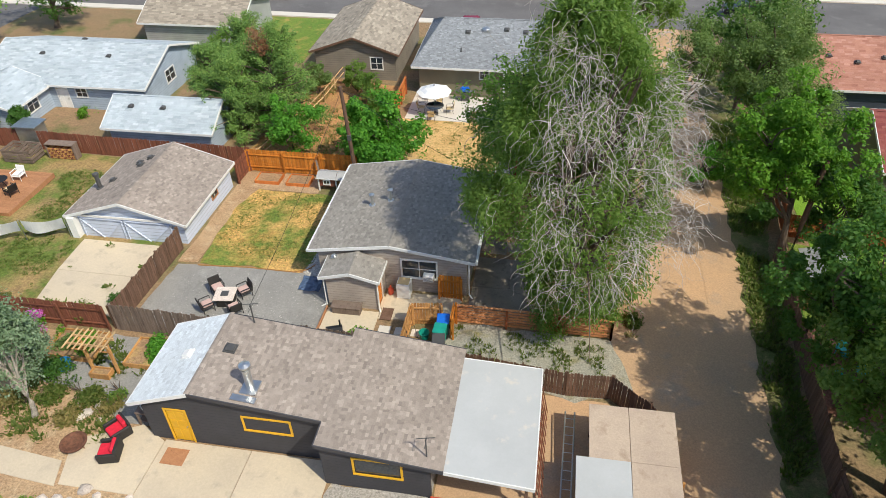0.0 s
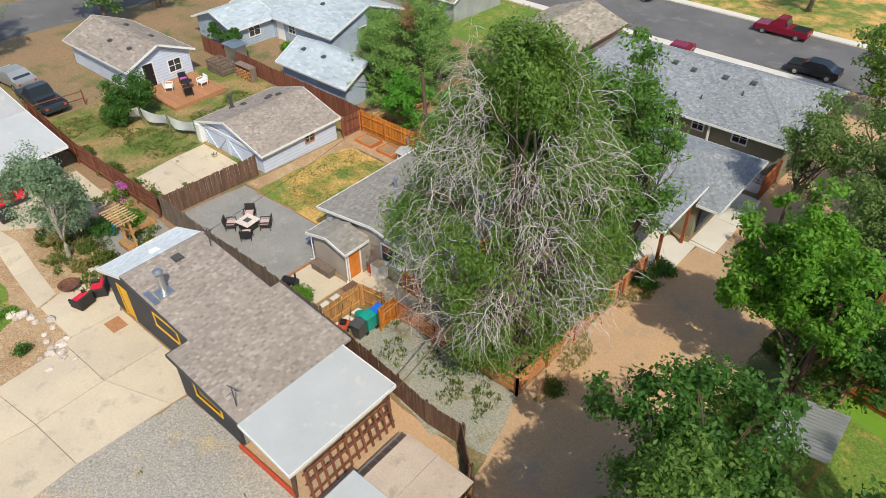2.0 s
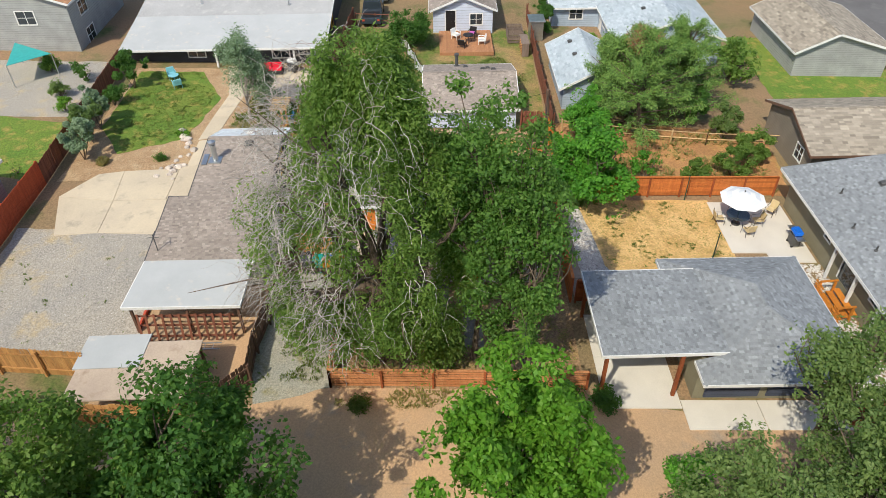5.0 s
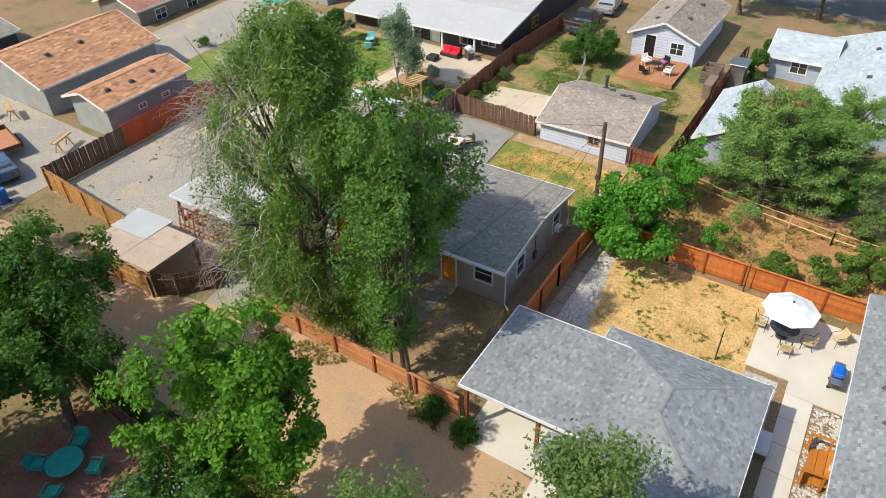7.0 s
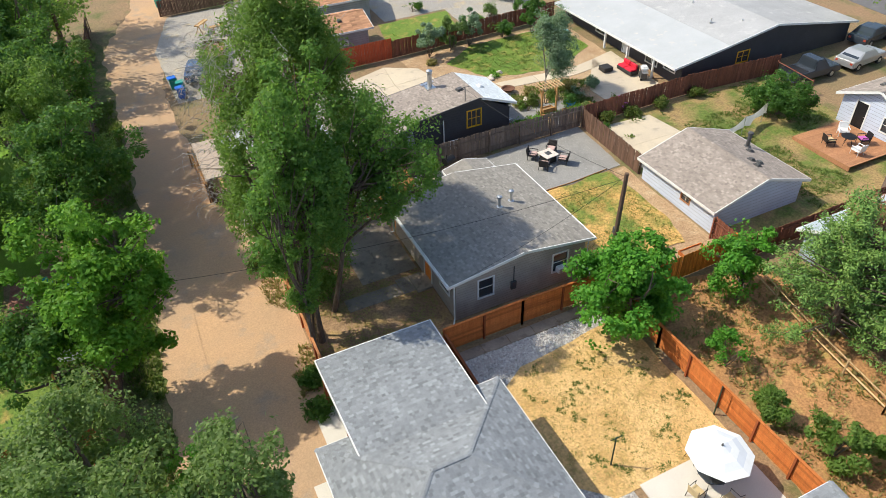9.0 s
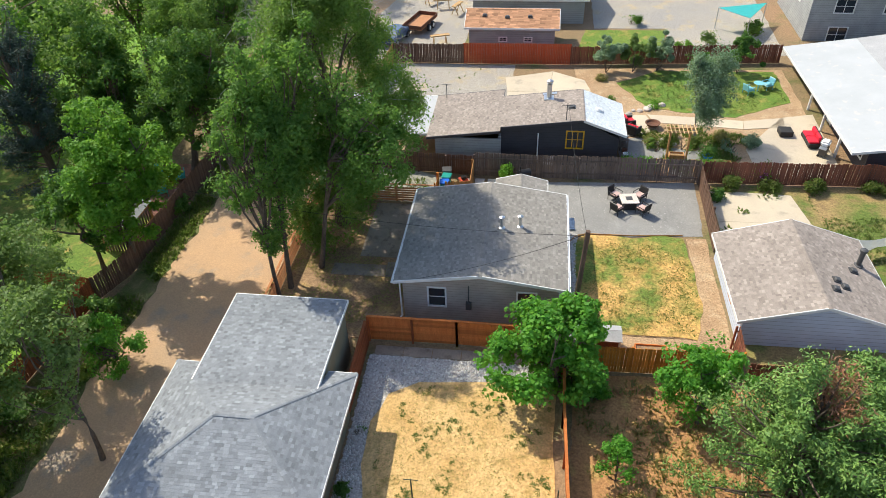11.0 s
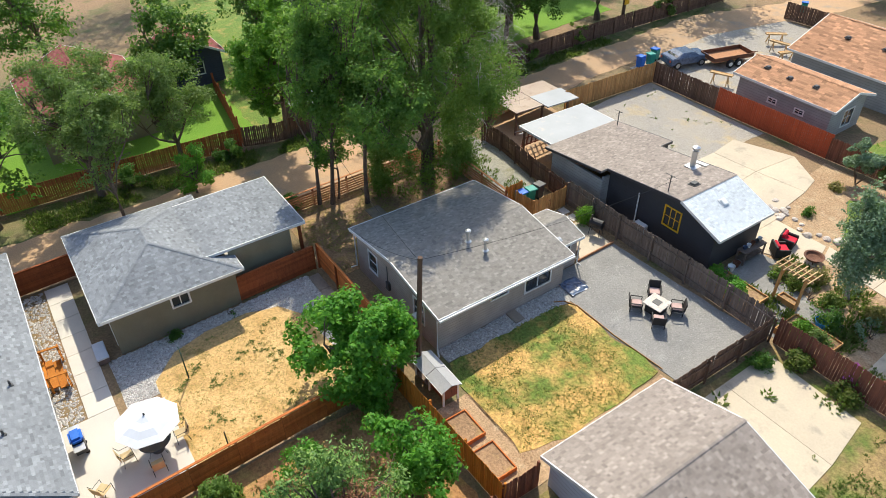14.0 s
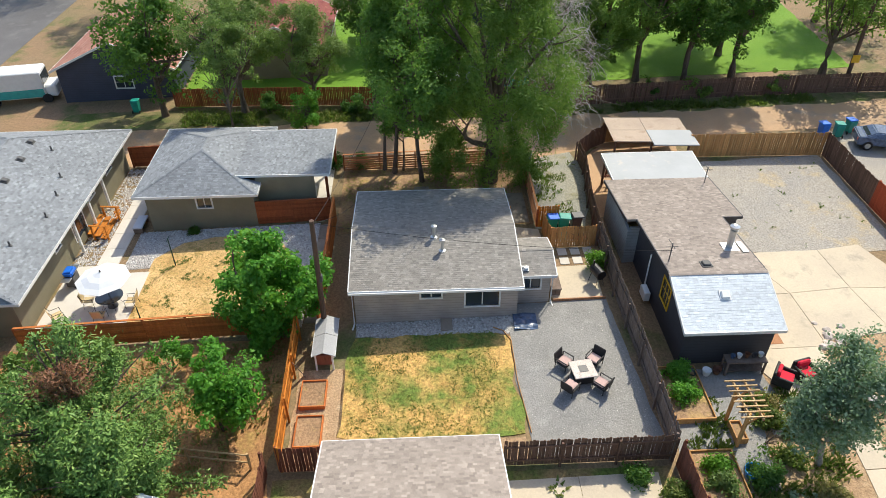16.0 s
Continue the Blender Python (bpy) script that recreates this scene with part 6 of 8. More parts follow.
tree("elm_tree", "dark-green tree behind the turquoise table", 25.4, -10.0, 10.0, (3.4, 3.4), 2.0, "leaf_dark", 16000, 130, 0.22, 0.42, 0.26, seed=73)
tree("olive_tree", "grey-green thin-leaved tree at the lawn edge", 20.4, 9.4, 8.6, (3.0, 2.9), 1.6, "leaf_olive", 22000, 160, 0.15, 0.40, 0.2, seed=38, limbs=14)
tree("olive_tree", "tall grey-green tree beside the alley", 20.3, 15.0, 10.8, (4.4, 4.2), 1.8, "leaf_olive", 36000, 240, 0.16, 0.44, 0.28, seed=39, limbs=16)
tree("olive_tree", "airy grey-green tree at the alley edge", 15.0, 14.6, 9.6, (2.3, 2.3), 3.0, "leaf_olive", 13000, 90, 0.16, 0.36, 0.12, seed=40, limbs=14)
tree("olive_tree", "leafy green sapling at the alley edge", 16.6, 9.6, 3.6, (1.6, 1.6), 0.6, "leaf_mulberry", 7000, 60, 0.16, 0.3, 0.08, seed=41, limbs=8)
tree("mulberry_tree", "dense bright-green mulberry in the yard corner", -5.4, 8.9, 5.6, (3.0, 3.0), 0.2, "leaf_mulberry", 24000, 210, 0.21, 0.33, 0.16, seed=42, aspect=0.7)
tree("elm_tree", "small leafy elm sapling beside the dirt yard", -11.8, 10.2, 5.0, (2.1, 2.1), 0.4, "leaf_mulberry", 9000, 80, 0.2, 0.3, 0.08, seed=61)
tree("poplar_tree", "silver-grey poplar in the garden", -15.4, -14.9, 7.0, (2.0, 2.0), 0.5, "leaf_silver", 22000, 190, 0.14, 0.34, 0.13, "bark_pale", 43)
tree("bush", "large clipped dark-green round bush", -28.8, -3.6, 3.7, (2.5, 2.5), 0.0, "leaf_dark", 16000, 150, 0.17, 0.3, 0.14, seed=44, category="bush", shell=0.75)


def juniper(x, y, h, r, seed, dead=True, mat="needle", label="ragged dark-green juniper with a rust-brown dead patch"):
    rs, rnd = np.random.RandomState(seed), random.Random(seed)
    z0 = gz(x, y)
    top = thing("juniper_tree", label, "tree")
    cs = []
    tips = []
    bm = bmesh.new()
    tube(bm, [(x, y, z0 - 0.1), (x + 0.1, y, z0 + h * 0.4), (x, y + 0.1, z0 + h * 0.8)], [0.3, 0.2, 0.06], 8)
    for i in range(95):
        f = rs.rand() ** 0.8
        a = rs.rand() * 6.283
        zz = h * (0.06 + 0.9 * f)
        rr = r * (1 - 0.75 * f ** 1.5) * (0.45 + 0.7 * rs.rand())
        tip = Vector((x + rr * math.cos(a), y + rr * math.sin(a), z0 + zz + 0.15 * rr))
        st = Vector((x, y, z0 + zz * 0.75))
        tube(bm, limb_points(st, tip, 0.15, 4, rnd), [0.07, 0.055, 0.04, 0.03, 0.012], 5)
        for k in range(9):
            u = 0.35 + 0.65 * k / 8
            p = st.lerp(tip, u)
            cs.append((p.x, p.y, p.z))
    part("trunk", bm, M["bark"], top)
    cs = np.array(cs)
    pick = np.ones(len(cs), bool)
    if dead:
        dv = np.array((x - 0.5, y - 0.1, z0 + h * 0.82))
        pick = ((cs - dv) ** 2).sum(1) > 1.1 ** 2
    quads("crown", leaf_cloud(cs[pick], (0.31, 0.31, 0.24), 52000, 0.17, rs, 0.05, 0.34, 0.3), M[mat], top)
    if dead and (~pick).any():
        quads("dead_branch", leaf_cloud(cs[~pick], (0.3, 0.3, 0.25), 1800, 0.2, rs, 0.1, 0.22, 0.1), M["needle_dead"], top)["label"] = "rust-brown dead foliage"


juniper(-14.4, 14.2, 8.6, 4.4, 51)
juniper(-17.6, 18.0, 7.8, 4.0, 55, False, label="broad green juniper beyond the dirt yard")
juniper(-16.8, 12.6, 6.8, 3.2, 52, False, label="dense dark-green juniper beside the dirt yard")
juniper(-19.6, 15.4, 6.4, 2.9, 53, False, label="dense dark-green juniper behind the garage")
juniper(29.5, -6.5, 13, 4.0, 54, False, "needle_blue", "tall blue-grey spruce beyond the alley")


def shrub(label, x, y, h, r, leaf, seed, leaves=2200, size=0.15, name="shrub", spread=0.2):
    rs = np.random.RandomState(seed)
    z0 = gz(x, y)
    top = thing(name, label, "shrub")
    cs = crown_centres(rs, 26, (x, y, z0 + h * 0.5), (r * 0.8, r * 0.8, h * 0.45), 0.4, seed=seed)
    bm = bmesh.new()
    for k in range(6):
        t = cs[rs.randint(len(cs))]
        tube(bm, [(x, y, z0 - 0.03), tuple((np.array((x, y, z0)) + t) / 2 + rs.normal(0, 0.08, 3)), tuple(t)], [0.03, 0.02, 0.008], 5)
    part("stem", bm, M["bark"], top)
    quads("foliage", leaf_cloud(cs, (spread, spread, spread * 0.8), leaves, size, rs, 0.03, 0.5), M[leaf], top)
    return top


for i, (x, y, h, r, leaf, lab) in enumerate((
        (-8.0, 13.5, 2.2, 1.3, "leaf_mulberry", "leafy green sapling by the stained fence"), (-7.6, 16.6, 2.0, 1.2, "leaf_elm", "leafy volunteer shrub by the stained fence"),
        (-8.4, 19.6, 2.6, 1.7, "leaf_elm", "tall leafy shrub by the stained fence"), (-10.2, 21.5, 3.0, 2.0, "leaf_elm", "tall leafy shrub in the dirt yard"),
        (-13.4, 20.6, 3.0, 1.9, "leaf_olive", "grey-green shrub in the dirt yard"), (-15.2, 18.2, 3.4, 2.2, "leaf_dark", "dark leafy shrub in the dirt yard"),
        (-7.4, 9.3, 1.4, 0.9, "leaf_mulberry", "low bright shrub under the fence"), (-4.6, 8.2, 0.7, 0.6, "leaf_olive", "clump of strap-leaved iris"),
        (-2.2, -8.6, 1.3, 0.6, "leaf_ash", "upright green shrub by the patio fence"), (-10.4, -10.6, 0.9, 1.0, "leaf_mulberry", "leafy vegetables in a raised bed"),
        (-11.8, -10.5, 1.0, 1.1, "leaf_mulberry", "leafy vegetables in a raised bed"), (-15.4, -10.6, 0.8, 0.9, "leaf_ash", "leafy vegetables in a raised bed"),
        (-16.6, -10.6, 0.9, 1.0, "leaf_olive", "green herbs in a raised bed"), (-17.8, -10.4, 1.0, 0.9, "leaf_ash", "leafy green shrub along the garden fence"),
        (-13.0, -13.6, 0.9, 1.0, "weed", "yellow-green clump of perennials"), (-14.2, -13.2, 1.0, 0.9, "leaf_dark", "dark-green clump of perennials"),
        (-13.6, -14.8, 0.8, 0.7, "straw", "clump of straw-coloured ornamental grass"), (-12.2, -14.0, 0.7, 0.6, "straw", "clump of straw-coloured ornamental grass"),
        (-17.6, -13.2, 0.8, 0.9, "leaf_silver", "silver-leaved shrub in the mulch"), (-19.0, -13.8, 0.8, 0.8, "leaf_silver", "silver-leaved shrub in the mulch"),
        (-9.0, -23.8, 0.5, 0.5, "straw", "tuft of ornamental grass in the mulch"), (-9.6, -25.2, 3.8, 1.9, "leaf_silver", "grey-green tall shrub by the red fence"),
        (-11.8, -25.4, 3.8, 1.9, "leaf_olive", "tall leafy shrub by the red fence"), (-13.8, -25.6, 3.4, 1.8, "leaf_silver", "grey-green tall shrub by the red fence"),
        (-17.4, -25.8, 1.6, 1.3, "leaf_dark", "dark leafy shrub by the red fence"), (-20.2, -25.2, 3.4, 2.6, "leaf_dark", "large dark shrub by the red fence"),
        (11.2, -4.6, 0.5, 0.5, "weed", "weeds at the fence foot"), (10.9, 5.2, 0.9, 0.9, "leaf_dark", "weeds at the fence foot"), (11.0, 7.0, 0.8, 1.0, "leaf_dark", "weeds at the carport edge"),
        (3.6, 15.2, 0.45, 0.3, "leaf_dark", "small clipped shrub in the pebbles"), (3.6, 12.2, 0.45, 0.3, "leaf_dark", "small clipped shrub in the pebbles"),
        (19.4, -4.0, 1.2, 1.2, "leaf_dark", "weedy growth along the alley fence"), (19.6, 6.4, 1.6, 1.4, "leaf_dark", "weedy growth along the alley fence"),
        (20.2, 13.0, 1.6, 1.2, "leaf_dark", "weedy growth along the alley fence"), (19.2, -17.0, 1.8, 1.5, "leaf_dark", "bushy growth along the alley fence"),
        (18.8, -21.0, 1.8, 1.5, "leaf_elm", "bushy growth along the alley fence"), (-16.8, -8.4, 0.9, 1.0, "weed", "tall weeds along the fence"),
        (-19.0, -8.5, 0.8, 1.0, "weed", "tall weeds along the fence"), (-22.0, -8.6, 0.9, 1.1, "weed", "tall weeds along the fence"), (-25.4, -8.6, 0.8, 1.0, "weed", "tall weeds along the fence"),
        (-15.6, -7.4, 0.8, 0.7, "leaf_dark", "dark weeds at the fence corner"), (-33.0, 9.6, 2.4, 2.2, "leaf_dark", "dark hedge by the blue house"), (-36.0, 10.0, 2.4, 2.0, "leaf_dark", "dark hedge by the blue house"),
        (-30.4, 13.6, 0.8, 0.8, "leaf_ash", "small green shrub by the blue house"),
        (-16.4, -29.2, 1.2, 1.0, "leaf_ash", "flowering shrub in the gravel garden"), (-18.6, -30.4, 1.4, 1.1, "leaf_olive", "grey-green shrub in the gravel garden"),
        (-21.5, -29.6, 1.6, 1.3, "leaf_dark", "dark shrub in the gravel garden"), (-8.0, -29.0, 0.9, 0.9, "leaf_ash", "low shrub beside the small lawn"),
        (-23.0, -33.0, 1.4, 1.2, "leaf_elm", "leafy shrub in the gravel garden"), (-12.5, -35.4, 1.2, 1.2, "leaf_dark", "dark shrub behind the small lawn"),
        (-16.0, -12.4, 0.8, 0.8, "leaf_dark", "dark-green clump of perennials"), (-17.2, -14.6, 0.7, 0.8, "straw", "clump of straw-coloured ornamental grass"),
        (-12.4, -12.9, 0.8, 0.9, "leaf_elm", "leafy green clump of perennials"), (-15.0, -13.8, 0.7, 0.8, "weed", "yellow-green clump of perennials"),
        (-9.6, -19.9, 0.5, 0.5, "leaf_dark", "low dark shrub among the rocks"), (-12.9, -19.4, 0.5, 0.5, "leaf_ash", "low green shrub among the rocks"),
        (19.0, -27.5, 2.0, 1.6, "leaf_elm", "bushy growth along the alley fence"), (18.2, -38.0, 2.6, 2.2, "leaf_olive", "bushy growth along the alley fence"))):
    shrub(lab, x, y, h, r, leaf, 100 + i, leaves=int(900 + 900 * r * h), size=0.12 + 0.03 * r)
shrub("mass of pink garden phlox in bloom", -18.9, -9.75, 1.1, 0.7, "leaf_ash", 170, 900)
shrub("mass of pink garden phlox in bloom", -18.9, -9.75, 1.35, 0.75, "pink", 171, 1500, 0.12, "flowers")
for i, (x, y, h, r, leaf, n) in enumerate((
        (-48, 24, 11, 5.0, "needle", 18000), (-50, 12, 12, 5.0, "needle", 18000), (-47, 5, 11, 4.5, "needle", 16000), (-46, 33, 9, 4.5, "leaf_dark", 14000),
        (20.6, 21.6, 11.0, 4.2, "leaf_dark", 18000), (27, -26, 11, 5, "leaf_dark", 16000), (22, -33, 11, 5, "leaf_elm", 16000), (20, -45, 11, 5.5, "leaf_olive", 16000),
        (28, -12, 12, 4.5, "leaf_elm", 15000), (32, -17, 12, 4.5, "leaf_dark", 13000), (36, -12, 12, 4.5, "leaf_ash", 13000), (31, -24, 12, 4.6, "leaf_elm", 13000), (34, -3.5, 9, 3.6, "leaf_dark", 11000), (42, -14, 12, 5, "leaf_elm", 12000), (33, 6, 9, 4, "leaf_dark", 14000), (40, -6, 11, 5, "leaf_dark", 15000), (44, 14, 12, 6, "leaf_dark", 16000), (47, 30, 12, 6, "leaf_dark", 15000),
        (38, -20, 12, 5, "leaf_dark", 15000), (50, -32, 13, 7, "leaf_elm", 15000), (34, -38, 12, 6, "leaf_dark", 15000), (8, -58, 9, 4.5, "leaf_olive", 12000), (3, -60, 8, 4, "leaf_olive", 10000),
        (14, -70, 12, 7, "leaf_olive", 13000), (-48, -8, 12, 5, "leaf_elm", 14000), (-30, -60, 10, 5, "leaf_elm", 10000), (-12, -62, 10, 5, "leaf_dark", 10000), (14.8, 37, 8, 3.6, "leaf_elm", 10000),
        (-22.5, 24, 3.6, 2.4, "leaf_elm", 6000), (60, 0, 14, 8, "leaf_dark", 14000), (58, 45, 14, 8, "leaf_dark", 12000), (2, 60, 9, 5, "leaf_dark", 9000), (-40, 62, 9, 5, "leaf_dark", 9000))):
    tree("tree", "tall leafy green shade tree" if leaf != "needle" else "tall dark-green pine tree", x, y, h, (r, r), h * 0.16, leaf, int(n * 0.62), 150, 0.3, r * 0.13, 0.28, seed=200 + i, limbs=7)


# ---- outdoor furniture and loose things ----
def at(x, y, h=0.0, rz=0.0):
    return pose(x, y, gz(x, y) + h, 0, 0, rz)


def block(name, mat, parent, x0, x1, y0, y1, z0, z1, bevel=0.0, label=""):
    bm = bmesh.new()
    box(bm, x0, x1, y0, y1, z0, z1)
    if bevel:
        soften(bm, bevel)
    return part(name, bm, M[mat], parent, label)


def rod(name, mat, parent, pts, r=0.02, sides=6, label=""):
    bm = bmesh.new()
    tube(bm, pts, r, sides)
    return part(name, bm, M[mat], parent, label)


def patio_chair(m, seat_mat="cushion", back_mat="wicker", label="black wicker patio chair with a faded pink cushion", group="chairs round the fire table"):
    c = thing("patio_chair", label, "chair", group, m=m)
    block("seat", back_mat, c, -0.33, 0.33, -0.32, 0.32, 0.32, 0.40, 0.02)
    block("cushion", seat_mat, c, -0.27, 0.27, -0.30, 0.24, 0.40, 0.50, 0.04)
    bm = bmesh.new()
    box(bm, -0.32, 0.32, 0.24, 0.31, 0.36, 0.92, Matrix.Rotation(-0.15, 4, "X"))
    soften(bm, 0.03)
    part("backrest", bm, M[back_mat], c)
    for sx in (-1, 1):
        block("armrest", back_mat, c, sx * 0.33 - 0.03, sx * 0.33 + 0.03, -0.3, 0.3, 0.60, 0.64, 0.01)
        for sy in (-1, 1):
            rod("leg", back_mat, c, [(sx * 0.31, sy * 0.29, 0), (sx * 0.31, sy * 0.29, 0.62)], 0.022)
    return c


first = patio_chair(at(-9.25, -5.5, 0.03, -45))
for x, y, a in ((-9.2, -6.95, -135), (-10.8, -5.5, 45), (-10.75, -6.95, 135)):
    copy_thing(first, at(x, y, 0.03, a))
ft = thing("fire_table", "square dark fire table with a pale tiled top", "table", m=at(-10.0, -6.22, 0.03, 8))
block("base", "wicker", ft, -0.42, 0.42, -0.42, 0.42, 0, 0.56, 0.02)
block("tabletop", "rock", ft, -0.55, 0.55, -0.55, 0.55, 0.56, 0.62, 0.015)
block("burner_tray", "charcoal_plastic", ft, -0.2, 0.2, -0.2, 0.2, 0.62, 0.64)


def club_chair(m):
    c = thing("club_chair", "black wicker club chair with bright red cushions", "chair", "red terrace chairs", m=m)
    block("base", "wicker", c, -0.45, 0.45, -0.42, 0.42, 0.05, 0.34, 0.03)
    block("seat_cushion", "red_fabric", c, -0.34, 0.34, -0.42, 0.28, 0.34, 0.48, 0.05)
    block("back_cushion", "red_fabric", c, -0.34, 0.34, 0.16, 0.34, 0.46, 0.82, 0.06)
    block("backrest", "wicker", c, -0.45, 0.45, 0.32, 0.44, 0.3, 0.78, 0.03)
    for sx in (-1, 1):
        block("armrest", "wicker", c, sx * 0.41 - 0.06, sx * 0.41 + 0.06, -0.42, 0.4, 0.3, 0.6, 0.03)
    return c


cc = club_chair(at(-11.0, -15.25, 0.06, -35))
copy_thing(cc, at(-10.75, -16.35, 0.06, -75))
fp = thing("fire_pit", "round rusty steel fire pit", "fire pit", m=at(-12.5, -16.2, 0.06))
bm = bmesh.new()
lathe(bm, [(0.22, 0.08), (0.42, 0.18), (0.5, 0.34), (0.56, 0.35), (0.56, 0.38), (0.46, 0.37), (0.36, 0.24), (0.1, 0.18)], sides=20)
part("bowl", bm, M["rust"], fp)
for k in range(3):
    a = k * 2.1
    rod("leg", "rust", fp, [(0.3 * math.cos(a), 0.3 * math.sin(a), 0.15), (0.42 * math.cos(a), 0.42 * math.sin(a), 0)], 0.02)


def umbrella_set():
    x, y = -2.93, 18.05
    u = thing("umbrella", "large white market umbrella with faint stripes, open over a table", "umbrella", m=at(x, y, 0.06))
    rod("pole", "dark_green", u, [(0, 0, 0), (0, 0, 2.45)], 0.025)
    bm = bmesh.new()
    lathe(bm, [(0.28, 0), (0.28, 0.06), (0.06, 0.1), (0.04, 0.3)], sides=14)
    part("base", bm, M["charcoal_plastic"], u)
    for k in range(8):
        a0, a1 = k * math.pi / 4 + 0.2, (k + 1) * math.pi / 4 + 0.2
        for j in range(4):
            r0, r1 = 0.05 + j * 0.34, 0.05 + (j + 1) * 0.34
            z0, z1 = 2.42 - 0.50 * (r0 / 1.4) ** 1.15, 2.42 - 0.50 * (r1 / 1.4) ** 1.15
            bm = bmesh.new()
            c = [(r0 * math.cos(a0), r0 * math.sin(a0), z0), (r1 * math.cos(a0), r1 * math.sin(a0), z1), (r1 * math.cos(a1), r1 * math.sin(a1), z1), (r0 * math.cos(a1), r0 * math.sin(a1), z0)]
            lo = [bm.verts.new(p) for p in c]
            hi = [bm.verts.new((p[0], p[1], p[2] + 0.008)) for p in c]
            bm.faces.new(hi)
            bm.faces.new(lo[::-1])
            for i in range(4):
                bm.faces.new((lo[i], lo[(i + 1) % 4], hi[(i + 1) % 4], hi[i]))
            part("canopy_panel", bm, M["canvas"] if j % 2 else M["canvas_grey"], u)
        rod("rib", "dark_green", u, [(0, 0, 2.40), (1.38 * math.cos(a0), 1.38 * math.sin(a0), 1.90)], 0.010, 5)
    bm = bmesh.new()
    lathe(bm, [(0.03, 2.42), (0.05, 2.47), (0.02, 2.55)], sides=8)
    part("finial", bm, M["charcoal_plastic"], u)
    t = thing("patio_table", "round glass-topped metal patio table", "table", m=at(x, y + 0.02, 0.06))
    bm = bmesh.new()
    lathe(bm, [(0.70, 0.70), (0.72, 0.71), (0.70, 0.725)], sides=28)
    part("tabletop", bm, M["glass"], t)
    for k in range(4):
        a = k * math.pi / 2 + 0.6
        rod("leg", "black", t, [(0.55 * math.cos(a), 0.55 * math.sin(a), 0), (0.35 * math.cos(a), 0.35 * math.sin(a), 0.4), (0.6 * math.cos(a), 0.6 * math.sin(a), 0.7)], 0.018)


umbrella_set()


def sling_chair(m):
    c = thing("sling_chair", "metal patio chair with a beige sling", "chair", "chairs round the umbrella table", m=m)
    block("seat", "beige_fabric", c, -0.25, 0.25, -0.25, 0.25, 0.4, 0.43, 0.01)
    bm = bmesh.new()
    box(bm, -0.25, 0.25, 0.2, 0.23, 0.45, 0.98, Matrix.Rotation(-0.18, 4, "X"))
    part("backrest", bm, M["beige_fabric"], c)
    for sx in (-1, 1):
        rod("side_rail", "black", c, [(sx * 0.28, -0.28, 0), (sx * 0.28, -0.26, 0.62), (sx * 0.28, 0.22, 0.64), (sx * 0.28, 0.36, 0.98)], 0.016)
        rod("leg", "black", c, [(sx * 0.28, 0.3, 0), (sx * 0.28, 0.2, 0.4)], 0.016)
    return c


sc = sling_chair(at(-3.0, 16.95, 0.06, 180))
for x, y, a in ((-1.8, 18.4, -80), (-4.05, 18.3, 90), (-2.8, 19.3, 5), (-3.9, 20.6, 40)):
    copy_thing(sc, at(x, y, 0.06, a))


def gas_grill(m, lid="blue_plastic", label="gas barbecue with a blue lid on wheels"):
    g = thing("gas_grill", label, "barbecue", m=m)
    block("cabinet", "charcoal_plastic", g, -0.35, 0.35, -0.25, 0.25, 0.12, 0.8, 0.02)
    bm = bmesh.new()
    box(bm, -0.38, 0.38, -0.28, 0.28, 0.82, 1.15)
    soften(bm, 0.1, 3)
    part("lid", bm, M[lid], g)
    for sx in (-1, 1):
        block("side_shelf", "steel", g, sx * 0.6 - 0.2, sx * 0.6 + 0.2, -0.24, 0.24, 0.82, 0.86)
        bm = bmesh.new()
        tube(bm, [(sx * 0.3 - 0.03, -0.2, 0.09), (sx * 0.3 + 0.03, -0.2, 0.09)], 0.09, 10)
        part("wheel", bm, M["rubber"], g)
    rod("handle", "steel", g, [(-0.25, -0.33, 1.0), (0.25, -0.33, 1.0)], 0.015)


gas_grill(at(-0.9, 20.9, 0.06, 0))
gas_grill(at(-23.5, -12.9, 0.05, 60), "white", "white-lidded barbecue on the terrace")
sm = thing("smoker", "black barrel smoker by the patio fence", "barbecue", m=at(-3.3, -8.35, 0.07, 20))
bm = bmesh.new()
tube(bm, [(-0.4, 0, 0.8), (0.4, 0, 0.8)], 0.28, 14)
part("barrel", bm, M["black"], sm)
rod("stack", "black", sm, [(0.3, 0.1, 1.0), (0.3, 0.1, 1.4)], 0.05)
for sx in (-1, 1):
    for sy in (-1, 1):
        rod("leg", "black", sm, [(sx * 0.35, sy * 0.25, 0), (sx * 0.3, sy * 0.15, 0.6)], 0.02)


def cart(m, body, lid, label):
    c = thing("wheeled_bin", label, "bin", "wheeled bins", m=m)
    bm = bmesh.new()
    vs = box(bm, -0.24, 0.24, -0.26, 0.26, 0.06, 0.98)
    for v in vs[4:]:
        v.co.x *= 1.2
        v.co.y *= 1.2
    soften(bm, 0.03)
    part("body", bm, M[body], c)
    bm = bmesh.new()
    box(bm, -0.32, 0.32, -0.36, 0.33, 0.98, 1.06, Matrix.Rotation(0.06, 4, "X"))
    soften(bm, 0.03)
    part("lid", bm, M[lid], c)
    for sx in (-1, 1):
        bm = bmesh.new()
        tube(bm, [(sx * 0.27, 0.27, 0.12), (sx * 0.31, 0.27, 0.12)], 0.12, 12)
        part("wheel", bm, M["rubber"], c)
    return c


